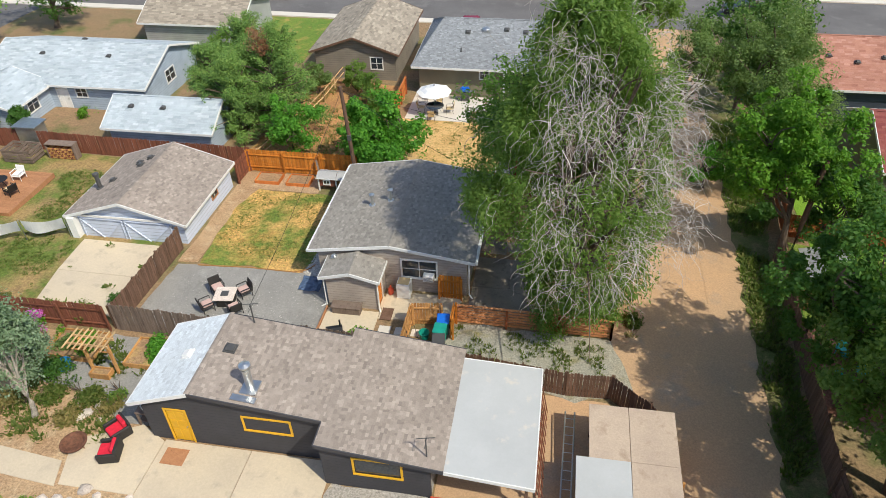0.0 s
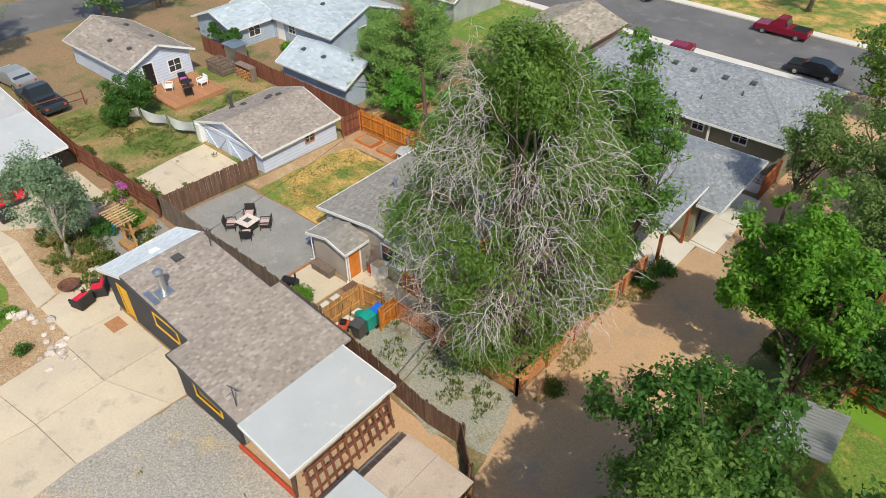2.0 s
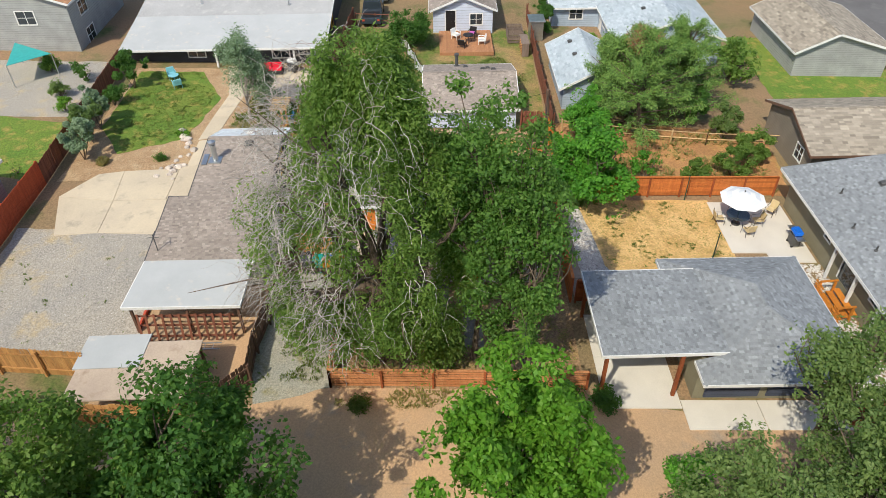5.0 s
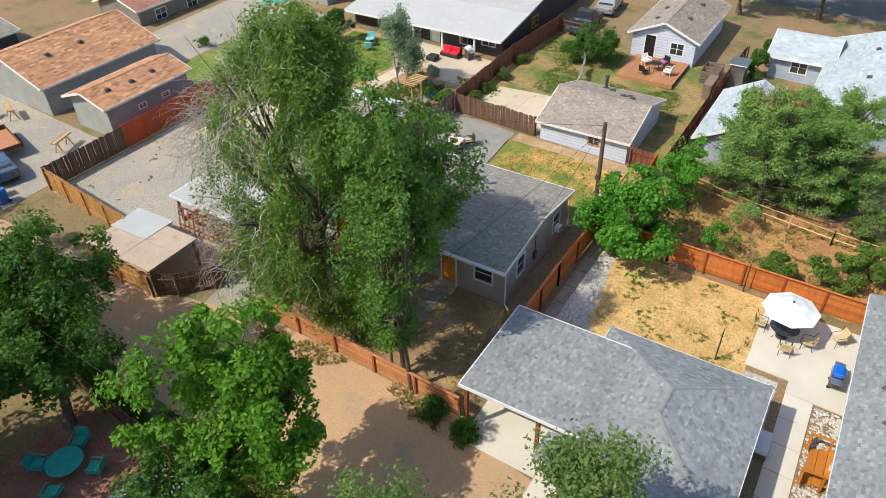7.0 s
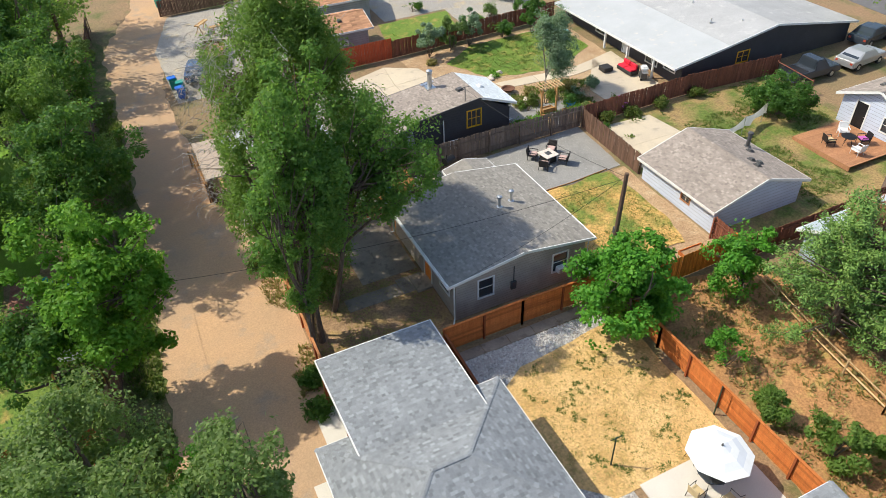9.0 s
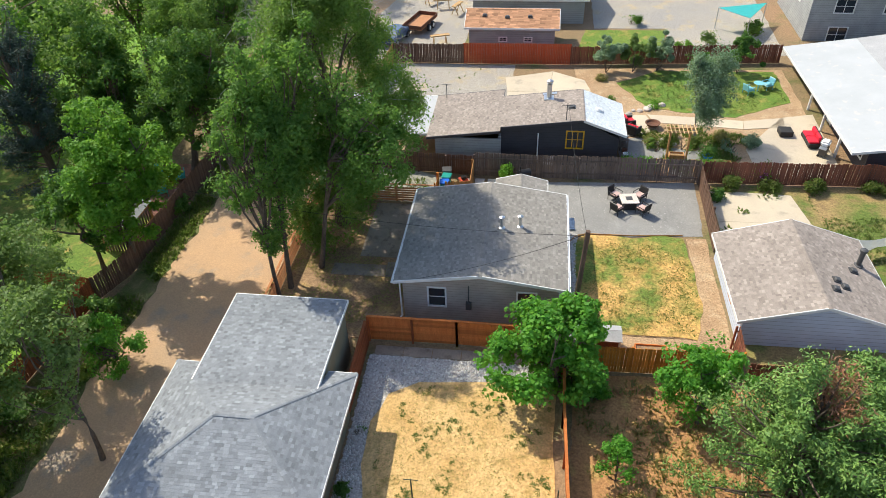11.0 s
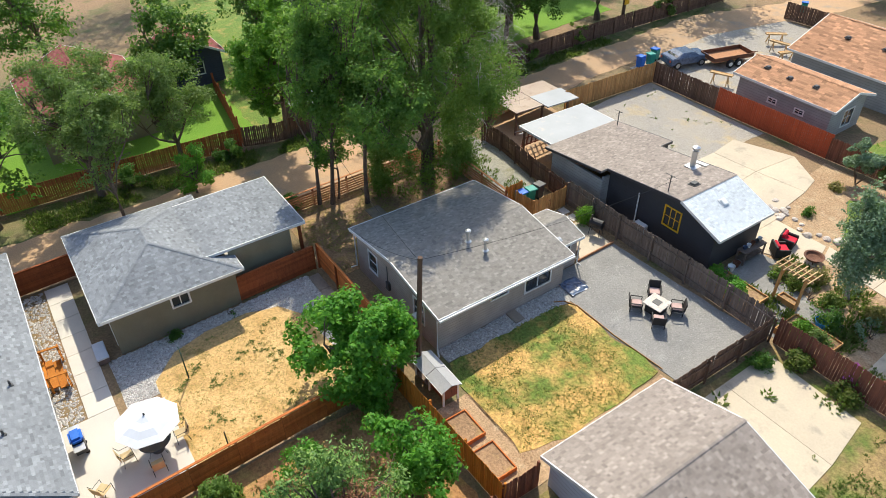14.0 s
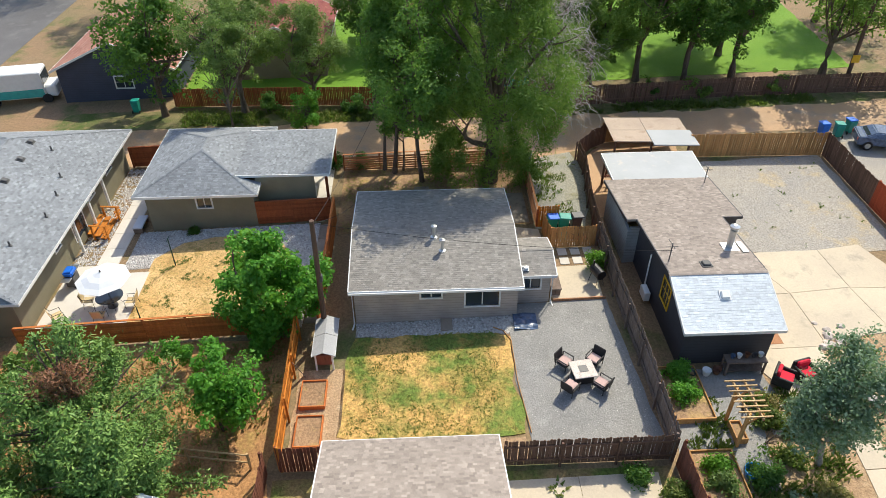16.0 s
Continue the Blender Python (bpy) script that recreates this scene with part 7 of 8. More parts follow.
cart(at(1.85, -6.75, 0.03, 5), "green_plastic", "blue_plastic", "teal wheeled bin with a blue lid")
cart(at(1.8, -7.45, 0.03, -4), "green_plastic", "green_plastic", "teal wheeled bin with a dark lid")
cart(at(1.85, -8.2, 0.03, 8), "charcoal_plastic", "charcoal_plastic", "charcoal wheeled bin by the picket screen")
cart(at(11.3, -28.9, 0.02, 80), "green_plastic", "green_plastic", "teal wheeled bin at the alley")
cart(at(11.5, -27.9, 0.02, 95), "blue_plastic", "blue_plastic", "blue wheeled bin at the alley")
cart(at(11.8, -30.0, 0.02, 95), "green_plastic", "blue_plastic", "teal wheeled bin with a blue lid")
cart(at(10.2, -49.0, 0.02, 30), "green_plastic", "blue_plastic", "teal wheeled bin with a blue lid")
cart(at(21.6, 24.2, 0.02, 90), "green_plastic", "green_plastic", "dark green wheeled bin by the fence")
mw = thing("lawn_mower", "red lawn mower parked in the bin screen", "mower", m=at(0.75, -8.3, 0.03, 30))
block("deck", "red", mw, -0.28, 0.28, -0.35, 0.35, 0.12, 0.28, 0.05)
block("engine", "black", mw, -0.16, 0.16, -0.16, 0.16, 0.28, 0.5, 0.04)
rod("handle", "black", mw, [(-0.25, 0.3, 0.25), (-0.22, 0.95, 0.95), (0.22, 0.95, 0.95), (0.25, 0.3, 0.25)], 0.015)
for sx in (-1, 1):
    for sy in (-1, 1):
        bm = bmesh.new()
        tube(bm, [(sx * 0.28, sy * 0.3, 0.1), (sx * 0.34, sy * 0.3, 0.1)], 0.1, 10)
        part("wheel", bm, M["rubber"], mw)
gb = thing("bucket", "green plastic bucket in the bin screen", "bucket", m=at(0.95, -7.3, 0.03))
bm = bmesh.new()
lathe(bm, [(0.2, 0), (0.26, 0.4), (0.28, 0.4), (0.26, 0.36), (0.18, 0.05)], sides=14)
part("body", bm, M["green_plastic"], gb)
wb = thing("dryer", "white metal appliance box against the wall", "appliance", m=at(-0.7, -4.2, 0.07))
block("body", "white", wb, -0.36, 0.36, -0.34, 0.34, 0, 0.95, 0.02)
block("top_panel", "beige_fabric", wb, -0.3, 0.3, -0.28, 0.28, 0.95, 0.97)
bn = thing("storage_bench", "grey-brown wooden storage bench against the siding", "bench", m=at(-3.4, -6.0, 0.07))
block("chest", "w_grey", bn, -0.75, 0.75, -0.25, 0.25, 0, 0.42, 0.02)
block("lid", "w_grey", bn, -0.8, 0.8, -0.29, 0.29, 0.42, 0.48, 0.01)
ex = thing("gas_bottle", "small red gas bottle by the door", "bottle", m=at(-1.45, -4.25, 0.07))
bm = bmesh.new()
lathe(bm, [(0.12, 0), (0.15, 0.08), (0.15, 0.35), (0.06, 0.46), (0.05, 0.56)], sides=12)
part("body", bm, M["red"], ex)
mt = thing("door_mat", "brown coir door mat", "mat", m=at(-1.3, -5.9, 0.08))
block("weave", "w_dark", mt, -0.3, 0.3, -0.45, 0.45, 0, 0.015)
mt2 = thing("door_mat", "tan door mat on the terrace", "mat", m=at(-8.1, -16.0, 0.06))
block("weave", "w_deck", mt2, -0.5, 0.5, -0.4, 0.4, 0, 0.015)
tp = thing("tarpaulin", "crumpled dark blue tarpaulin on the gravel", "tarpaulin", m=at(-6.0, -4.1, 0.03))
bm = bmesh.new()
bmesh.ops.create_grid(bm, x_segments=14, y_segments=14, size=0.6)
for v in bm.verts:
    v.co.z = 0.06 + 0.09 * noise.noise((v.co.x * 3, v.co.y * 3, 4)) + (0.02 if abs(v.co.x) < 0.5 else 0)
    v.co.x *= 1 + 0.2 * noise.noise((v.co.y * 2, 1, 1))
bmesh.ops.solidify(bm, geom=bm.faces[:], thickness=0.01)
part("cloth", bm, M["tarp"], tp)


# ---- poles and wires ----
def pole(label, x, y, h, r=0.13, lean=(0, 0), arm=False, name="utility_pole", mat="w_pole"):
    p = thing(name, label, "pole")
    z = gz(x, y)
    bm = bmesh.new()
    tube(bm, [(x, y, z - 0.2), (x + lean[0] / 2, y + lean[1] / 2, z + h / 2), (x + lean[0], y + lean[1], z + h)], [r * 1.15, r, r * 0.85], 10)
    part("shaft", bm, M[mat], p)
    if arm:
        bm = bmesh.new()
        bar(bm, (x + lean[0] - 0.9, y + lean[1], z + h - 0.6), (x + lean[0] + 0.9, y + lean[1], z + h - 0.6), 0.1, 0.12)
        part("crossarm", bm, M[mat], p)
    return p


up = pole("weathered brown utility pole behind the orange fence", -6.05, 6.15, 7.4, 0.13, (-0.35, -0.15))
block("junction_box", "charcoal_plastic", up, -6.35, -6.1, 5.9, 6.1, 3.9, 4.3, 0.02)
pole("brown utility pole beside the alley fence", 19.9, 1.2, 7.0, 0.15, (0.3, 0.2))
ap = pole("brown utility pole at the alley bend", 18.9, -33.2, 9.0, 0.15)
block("sign", "yellow", ap, 18.6, 18.66, -33.5, -32.9, 3.6, 4.2, 0.0, "small yellow sign")
cp = pole("slim dark green clothes-line pole in the dry lawn", 0.45, 15.55, 2.0, 0.035, name="clothes_pole", mat="dark_green")
bm = bmesh.new()
tube(bm, [(0.15, 15.55, gz(0, 15.5) + 1.95), (0.75, 15.55, gz(0, 15.5) + 1.95)], 0.02, 6)
part("crossarm", bm, M["dark_green"], cp)
pole("slim dark green clothes-line pole by the fence", -5.45, 15.5, 2.0, 0.035, name="clothes_pole", mat="dark_green")


def wire(a, b, sag=0.6, r=0.012):
    w = thing("cable", "thin black overhead cable between poles", "cable")
    pts = [Vector(a).lerp(Vector(b), i / 14) - Vector((0, 0, sag * 4 * (i / 14) * (1 - i / 14))) for i in range(15)]
    rod("strand", "rubber", w, pts, r, 4)


wire((-6.35, 6.0, 7.4), (2.6, 4.6, 2.75), 0.3)
wire((-6.35, 6.0, 7.3), (20.2, 1.4, 6.8), 0.9)
wire((-6.35, 6.0, 7.4), (-6.05, -10.9, 5.0), 0.4)
wire((20.2, 1.4, 6.9), (18.9, -33.2, 9.3), 0.8)


# ---- yard structures ----
def raised_bed(x0, x1, y0, y1, h, mat="w_slat", label="low timber raised bed with soil"):
    b = thing("raised_bed", label, "planter")
    z0 = gz((x0 + x1) / 2, (y0 + y1) / 2)
    for q in ((x0, x1, y0, y0 + 0.05), (x0, x1, y1 - 0.05, y1), (x0, x0 + 0.05, y0 + 0.05, y1 - 0.05), (x1 - 0.05, x1, y0 + 0.05, y1 - 0.05)):
        block("board", mat, b, *q, z0 - 0.1, z0 + h)
    block("soil", "yard_dirt", b, x0 + 0.05, x1 - 0.05, y0 + 0.05, y1 - 0.05, z0 - 0.05, z0 + h * 0.7)


raised_bed(-11.0, -9.4, 5.75, 6.95, 0.28)
raised_bed(-13.2, -11.5, 5.75, 6.95, 0.28)
raised_bed(-13.0, -9.9, -11.5, -9.7, 0.35, "w_tan", "cedar raised bed full of vegetables")
raised_bed(-17.2, -14.6, -11.5, -9.7, 0.35, "w_tan", "cedar raised bed full of vegetables")
raised_bed(-14.2, -13.2, -12.4, -11.9, 0.35, "w_tan", "small cedar planter by the arbour")


def hutch():
    h = thing("rabbit_hutch", "white wooden hutch with a grey felt roof", "hutch", m=at(-7.35, 5.95, 0.03, 0))
    for x in (-1.2, 0.0, 1.2):
        for y in (-0.4, 0.4):
            block("post", "white", h, x - 0.04, x + 0.04, y - 0.04, y + 0.04, 0, 1.05)
    block("box", "w_brown", h, -1.2, -0.1, -0.38, 0.38, 0.35, 1.0, 0.01)
    block("run_floor", "w_grey", h, -0.1, 1.2, -0.38, 0.38, 0.08, 0.14)
    block("door", "white", h, -0.9, -0.4, -0.43, -0.38, 0.45, 0.9, 0.01)
    for x in (-0.75, -0.55):
        block("pane", "glass", h, x - 0.07, x + 0.07, -0.445, -0.43, 0.6, 0.8)
    for k in range(8):
        block("wire_bar", "steel", h, -0.05 + k * 0.16, -0.04 + k * 0.16, -0.40, -0.39, 0.14, 1.0)
    for s in (-1, 1):
        for x0, x1 in ((-1.3, 0.02), (0.05, 1.3)):
            bm = bmesh.new()
            bar(bm, (x0, s * 0.27, 1.14), (x1, s * 0.27, 1.14), 0.62, 0.03, Vector((0, s * 0.42, 1)))
            part("roof_panel", bm, M["grey_roof"], h)
        bm = bmesh.new()
        bar(bm, (-1.32, s * 0.56, 1.01), (1.32, s * 0.56, 1.01), 0.03, 0.05)
        part("roof_trim", bm, M["white"], h)


hutch()


def arbour():
    a = thing("arbour", "pale timber garden arbour with slatted top", "arbour")
    z = gz(-13.6, -11.6)
    for x, y in ((-13.0, -11.9), (-14.3, -11.9)):
        block("post", "w_tan", a, x - 0.06, x + 0.06, y - 0.06, y + 0.06, z - 0.05, z + 2.2)
        bm = bmesh.new()
        bar(bm, (x, y - 0.05, z + 1.5), (x, y - 0.6, z + 2.15), 0.07, 0.07)
        part("brace", bm, M["w_tan"], a)
    for y in (-12.3, -11.8):
        bm = bmesh.new()
        bar(bm, (-14.7, y, z + 2.25), (-12.6, y, z + 2.25), 0.06, 0.12)
        part("beam", bm, M["w_pine"], a)
    for k in range(8):
        bm = bmesh.new()
        bar(bm, (-14.6 + k * 0.27, -12.7, z + 2.34), (-14.6 + k * 0.27, -11.4, z + 2.34), 0.05, 0.06)
        part("slat", bm, M["w_pine"], a)


arbour()
bb = thing("tub", "bright blue plastic tub in the garden", "tub", m=at(-15.75, -12.0, 0.03))
bm = bmesh.new()
lathe(bm, [(0.28, 0), (0.36, 0.38), (0.39, 0.39), (0.37, 0.36), (0.26, 0.08), (0.1, 0.08)], sides=18)
part("body", bm, M["blue_bucket"], bb)
wbk = thing("potting_bench", "grey wooden potting bench crowded with pots", "bench", m=at(-10.15, -13.7, 0.03, 90))
block("top", "w_grey", wbk, -0.95, 0.95, -0.3, 0.3, 0.8, 0.86)
block("shelf", "w_grey", wbk, -0.9, 0.9, -0.26, 0.26, 0.25, 0.29)
for sx in (-1, 1):
    for sy in (-1, 1):
        block("leg", "w_grey", wbk, sx * 0.88 - 0.04, sx * 0.88 + 0.04, sy * 0.25 - 0.04, sy * 0.25 + 0.04, 0, 0.8)
for i, (x, mat) in enumerate(((-13.1, "tarp"), (-13.4, "white"), (-13.75, "rust"), (-14.1, "charcoal_plastic"), (-14.4, "white"))):
    pt = thing("plant_pot", "small plant pot on the potting bench", "pot", "pots on the bench", m=at(-10.1, x, 0.89))
    bm = bmesh.new()
    lathe(bm, [(0.08, 0), (0.13, 0.2 + 0.03 * (i % 3)), (0.11, 0.19), (0.06, 0.05)], sides=12)
    part("body", bm, M[mat], pt)
for x, y, mat in ((-10.3, -11.3, "charcoal_plastic"), (-10.25, -12.0, "white"), (4.5, 18.75, "tarp"), (-10.2, -12.5, "rust")):
    pt = thing("plant_pot", "round garden pot standing on the ground", "pot", m=at(x, y, 0.03))
    bm = bmesh.new()
    lathe(bm, [(0.14, 0), (0.22, 0.32), (0.2, 0.30), (0.1, 0.2)], sides=14)
    part("body", bm, M[mat], pt)


def lean_to():
    h = thing("lean_to", "low lean-to with a patched tan and white sheet roof", "shed")
    x0, x1, y0, y1 = 8.9, 12.35, -17.5, -12.0

    def z(x, y):
        return 2.55 + 0.03 * (y + 14)
    k = 0
    for px0, px1, py0, py1, mat in ((x0, 10.5, -14.6, y1, "tar_roof"), (10.5, x1, -14.6, y1, "tar_roof"), (10.5, x1, y0, -14.6, "tar_roof"), (8.4, 10.5, y0 - 0.2, -14.6, "white_roof")):
        bm = bmesh.new()
        prism(bm, rect(px0, px1 - 0.02, py0, py1 - 0.02), lambda x, y: z(x, y) - 0.06, lambda x, y: z(x, y) + 0.01 * k)
        part("roof_sheet", bm, M[mat], h)
        k += 1
    for x, y in ((x0 + 0.2, y1 - 0.2), (x1 - 0.2, y1 - 0.2), (x0 + 0.2, y0 + 0.2), (x1 - 0.2, y0 + 0.2), (x0 + 0.2, -14.7), (x1 - 0.2, -14.7)):
        block("post", "w_dark", h, x - 0.06, x + 0.06, y - 0.06, y + 0.06, gz(x, y) - 0.05, z(x, y) - 0.06)
    for y in (y1 - 0.2, -14.7, y0 + 0.2):
        bm = bmesh.new()
        bar(bm, (x0, y, z(x0, y) - 0.12), (x1, y, z(x1, y) - 0.12), 0.06, 0.12)
        part("beam", bm, M["w_dark"], h)
    for j in range(16):
        block("wall_board", "w_tan", h, x1 - 0.06, x1 - 0.03, y0 + j * 0.34, y0 + j * 0.34 + 0.32, gz(x1, y0), 2.2 - 0.05 * (j % 3))


lean_to()
pl = thing("pallet_stack", "leaning stack of red-brown timber pallets", "pallet")
for j in range(12):
    bm = bmesh.new()
    bar(bm, (7.25, -15.9 + j * 0.42, gz(7, -14) + 0.1), (6.95, -15.9 + j * 0.42, gz(7, -14) + 1.7), 0.12, 0.03, (1, 0, 0))
    part("board", bm, M["w_brown"], pl)
for zz in (0.3, 0.95, 1.5):
    bm = bmesh.new()
    bar(bm, (7.15 - zz * 0.19, -16.0, gz(7, -14) + zz), (7.15 - zz * 0.19, -11.1, gz(7, -14) + zz), 0.05, 0.1)
    part("rail", bm, M["w_brown"], pl)
ld = thing("ladder", "aluminium ladder lying behind the carport", "ladder")
for dx in (0, 0.4):
    rod("stile", "steel", ld, [(7.9 + dx, -16.8, gz(8, -14) + 0.5), (8.0 + dx, -11.6, gz(8, -14) + 0.7)], 0.035)
for j in range(12):
    rod("rung", "steel", ld, [(7.91 + j * 0.008, -16.6 + j * 0.42, gz(8, -14) + 0.51 + j * 0.017), (8.31 + j * 0.008, -16.6 + j * 0.42, gz(8, -14) + 0.51 + j * 0.017)], 0.018)
st = thing("steps", "orange-stained timber deck steps with rails", "steps")
zb = gz(4.5, 21)
for j in range(3):
    block("tread", "w_orange", st, 3.5, 5.6, 20.6 + j * 0.35, 20.95 + j * 0.35, zb + 0.1 + j * 0.17, zb + 0.16 + j * 0.17)
for x in (3.5, 5.6):
    for j in range(3):
        block("rail", "w_orange", st, x - 0.4, x + 0.4, 20.45, 20.50, zb + 0.3 + j * 0.22, zb + 0.42 + j * 0.22)
    for y in (20.48, 21.3):
        block("post", "w_orange", st, x - 0.05, x + 0.05, y - 0.05, y + 0.05, zb, zb + 1.0)
    bm = bmesh.new()
    bar(bm, (x, 20.4, zb + 1.02), (x, 21.4, zb + 1.1), 0.14, 0.04)
    part("handrail", bm, M["w_orange"], st)


def alley_coop():
    """A small timber frame with a white sheet roof behind the alley fence."""
    h = thing("coop", "small timber coop with a white sheet roof behind the fence", "shed")
    x0, x1, y0, y1 = 20.2, 22.2, -2.2, 0.4
    for x in (x0, x1):
        for y in (y0, y1):
            bm = bmesh.new()
            box(bm, x - 0.05, x + 0.05, y - 0.05, y + 0.05, gz(x, y) - 0.05, 2.1 if x == x0 else 2.4)
            part("post", bm, M["w_tan"], h)
    bm = bmesh.new()
    n = 30
    rows = [[bm.verts.new((x, y0 - 0.2 + (y1 - y0 + 0.4) * i / n, z + 0.02 * (-1) ** i)) for i in range(n + 1)] for x, z in ((x0 - 0.2, 2.12), (x1 + 0.2, 2.5))]
    for i in range(n):
        bm.faces.new((rows[0][i], rows[1][i], rows[1][i + 1], rows[0][i + 1]))
    bmesh.ops.solidify(bm, geom=bm.faces[:], thickness=0.01)
    part("roof", bm, M["white_roof"], h, "white corrugated sheet")
    for k in range(9):
        for y in (y0, y1):
            bm = bmesh.new()
            bar(bm, (x0 + 0.2 * k + 0.15, y, gz(x0, y)), (x0 + 0.2 * k + 0.15, y, 1.9), 0.14, 0.025)
            part("board", bm, M["w_grey"], h)
    for z in (0.9, 1.9):
        bm = bmesh.new()
        bar(bm, (x0, y0, z), (x0, y1, z), 0.05, 0.09)
        part("rail", bm, M["w_tan"], h)


alley_coop()


# ---- deck, washing and clutter in the west yard ----
dkk = thing("deck", "low cedar deck behind the white house", "deck")
zd = gz(-29.7, 2) + 0.32
for j in range(33):
    block("plank", "w_deck", dkk, -32.1, -27.2, -0.4 + j * 0.145, -0.26 + j * 0.145, zd - 0.04, zd)
for a in ((-32.1, -27.2, -0.44, -0.40), (-27.2, -27.16, -0.44, 4.4)):
    block("skirt", "w_deck", dkk, *a, zd - 0.34, zd)
dt = thing("bistro_table", "black metal table on the deck", "table", m=pose(-29.4, 2.2, zd))
bm = bmesh.new()
lathe(bm, [(0.5, 0.68), (0.5, 0.71), (0.1, 0.715)], sides=18)
part("tabletop", bm, M["black"], dt)
for k in range(3):
    rod("leg", "black", dt, [(0.4 * math.cos(k * 2.1), 0.4 * math.sin(k * 2.1), 0), (0.1 * math.cos(k * 2.1), 0.1 * math.sin(k * 2.1), 0.68)], 0.02)
for x, y, a, mat, lab in ((-30.3, 1.1, 140, "white", "white slung metal chair on the deck"), (-30.5, 2.6, 70, "pink", "magenta cushioned chair on the deck"), (-29.0, 3.4, 0, "white", "white slung metal chair on the deck"),
                          (-28.3, 1.6, -110, "beige_fabric", "chair draped with a cream cloth")):
    patio_chair(pose(x, y, zd, 0, 0, a), mat, "black" if mat != "white" else "white", lab, "chairs on the deck")


def washing():
    w = thing("clothes_line", "white sheets hung on a low line", "washing")
    p = [(-21.9, -1.9), (-24.4, -2.6), (-27.0, -3.3), (-29.0, -4.4)]
    for (x0, y0), (x1, y1) in zip(p, p[1:]):
        bm = bmesh.new()
        n = 14
        rows = []
        for i in range(n + 1):
            u = i / n
            x, y = x0 + (x1 - x0) * (0.04 + 0.92 * u), y0 + (y1 - y0) * (0.04 + 0.92 * u)
            zt = gz(x, y) + 1.45 - 0.35 * 4 * u * (1 - u) * 0.6
            off = 0.05 * math.sin(u * 7)
            rows.append([bm.verts.new((x, y + off * k, zt - 0.75 * k / 3)) for k in range(4)])
        for r0, r1 in zip(rows, rows[1:]):
            for k in range(3):
                bm.faces.new((r0[k], r0[k + 1], r1[k + 1], r1[k]))
        bmesh.ops.solidify(bm, geom=bm.faces[:], thickness=0.01)
        part("sheet", bm, M["canvas"], w, "white cotton sheet")
    for x, y in p:
        rod("post", "steel", w, [(x, y, gz(x, y) - 0.05), (x, y, gz(x, y) + 1.5)], 0.03)


washing()
cb = thing("compost_bin", "grey pallet compost bin by the fence", "compost bin", m=at(-31.0, 6.6, 0.02))
for y in (-0.7, 0.7):
    for k in range(4):
        block("slat", "w_grey", cb, -1.1, 1.1, y - 0.02, y + 0.02, 0.08 + k * 0.25, 0.26 + k * 0.25)
for x in (-1.1, 0, 1.1):
    for k in range(4):
        block("slat", "w_grey", cb, x - 0.02, x + 0.02, -0.68, 0.68, 0.08 + k * 0.25, 0.26 + k * 0.25)
fw = thing("firewood_rack", "timber rack stacked with firewood", "firewood", m=at(-28.2, 7.2, 0.02))
block("roof_board", "w_grey", fw, -1.1, 1.1, -0.35, 0.35, 1.15, 1.2)
for x in (-1.05, 1.05):
    block("post", "w_grey", fw, x - 0.05, x + 0.05, -0.3, 0.3, 0, 1.15)
for k in range(5):
    for j in range(11):
        rod("log", "w_tan" if (k + j) % 3 else "w_brown", fw, [(-0.92 + j * 0.18, -0.3, 0.1 + k * 0.17), (-0.92 + j * 0.18, 0.3, 0.1 + k * 0.17)], 0.08, 6)
ob = thing("garden_shed", "small grey metal tool shed", "shed", m=at(-31.4, 6.0 + 2.6, 0.0))
block("body", "steel", ob, -0.8, 0.8, -0.6, 0.6, 0, 1.8, 0.02)
block("roof", "steel", ob, -0.95, 0.95, -0.75, 0.75, 1.8, 1.9, 0.02)

# red sofa on the far terrace
sf = thing("garden_sofa", "black wicker sofa with bright red cushions", "sofa", m=at(-23.2, -14.6, 0.05, 90))
block("base", "wicker", sf, -0.95, 0.95, -0.42, 0.42, 0.05, 0.34, 0.03)
block("backrest", "wicker", sf, -0.95, 0.95, 0.32, 0.44, 0.3, 0.8, 0.03)
for k in (-1, 1):
    block("seat_cushion", "red_fabric", sf, k * 0.44 - 0.42, k * 0.44 + 0.42, -0.42, 0.3, 0.34, 0.5, 0.05)
    block("back_cushion", "red_fabric", sf, k * 0.44 - 0.42, k * 0.44 + 0.42, 0.16, 0.34, 0.5, 0.86, 0.05)
ott = thing("ottoman", "square black wicker ottoman", "stool", m=at(-21.7, -15.6, 0.05))
block("body", "wicker", ott, -0.45, 0.45, -0.45, 0.45, 0.02, 0.42, 0.04)


def round_set(x, y, mat, label, count=4, radius=0.57, chair="turquoise painted metal garden chair"):
    """A round pedestal table with chairs about it."""
    t = thing("garden_table", label, "table", m=at(x, y, 0.03))
    bm = bmesh.new()
    lathe(bm, [(radius - 0.02, 0.68), (radius, 0.70), (radius - 0.02, 0.72)], sides=22)
    part("tabletop", bm, M[mat], t)
    rod("pedestal", mat, t, [(0, 0, 0), (0, 0, 0.68)], 0.05)
    for k in range(count):
        a = k * 2 * math.pi / count + 0.5
        d = radius + 0.48
        patio_chair(at(x + d * math.cos(a), y + d * math.sin(a), 0.03, math.degrees(a) - 90), mat, mat, chair, "chairs round the garden table")


round_set(21.8, -6.7, "teal", "round turquoise garden table", 4, 0.8)
round_set(-21.2, -22.2, "teal_pale", "small round pale turquoise garden table", 2, 0.42, "pale turquoise metal garden chair")


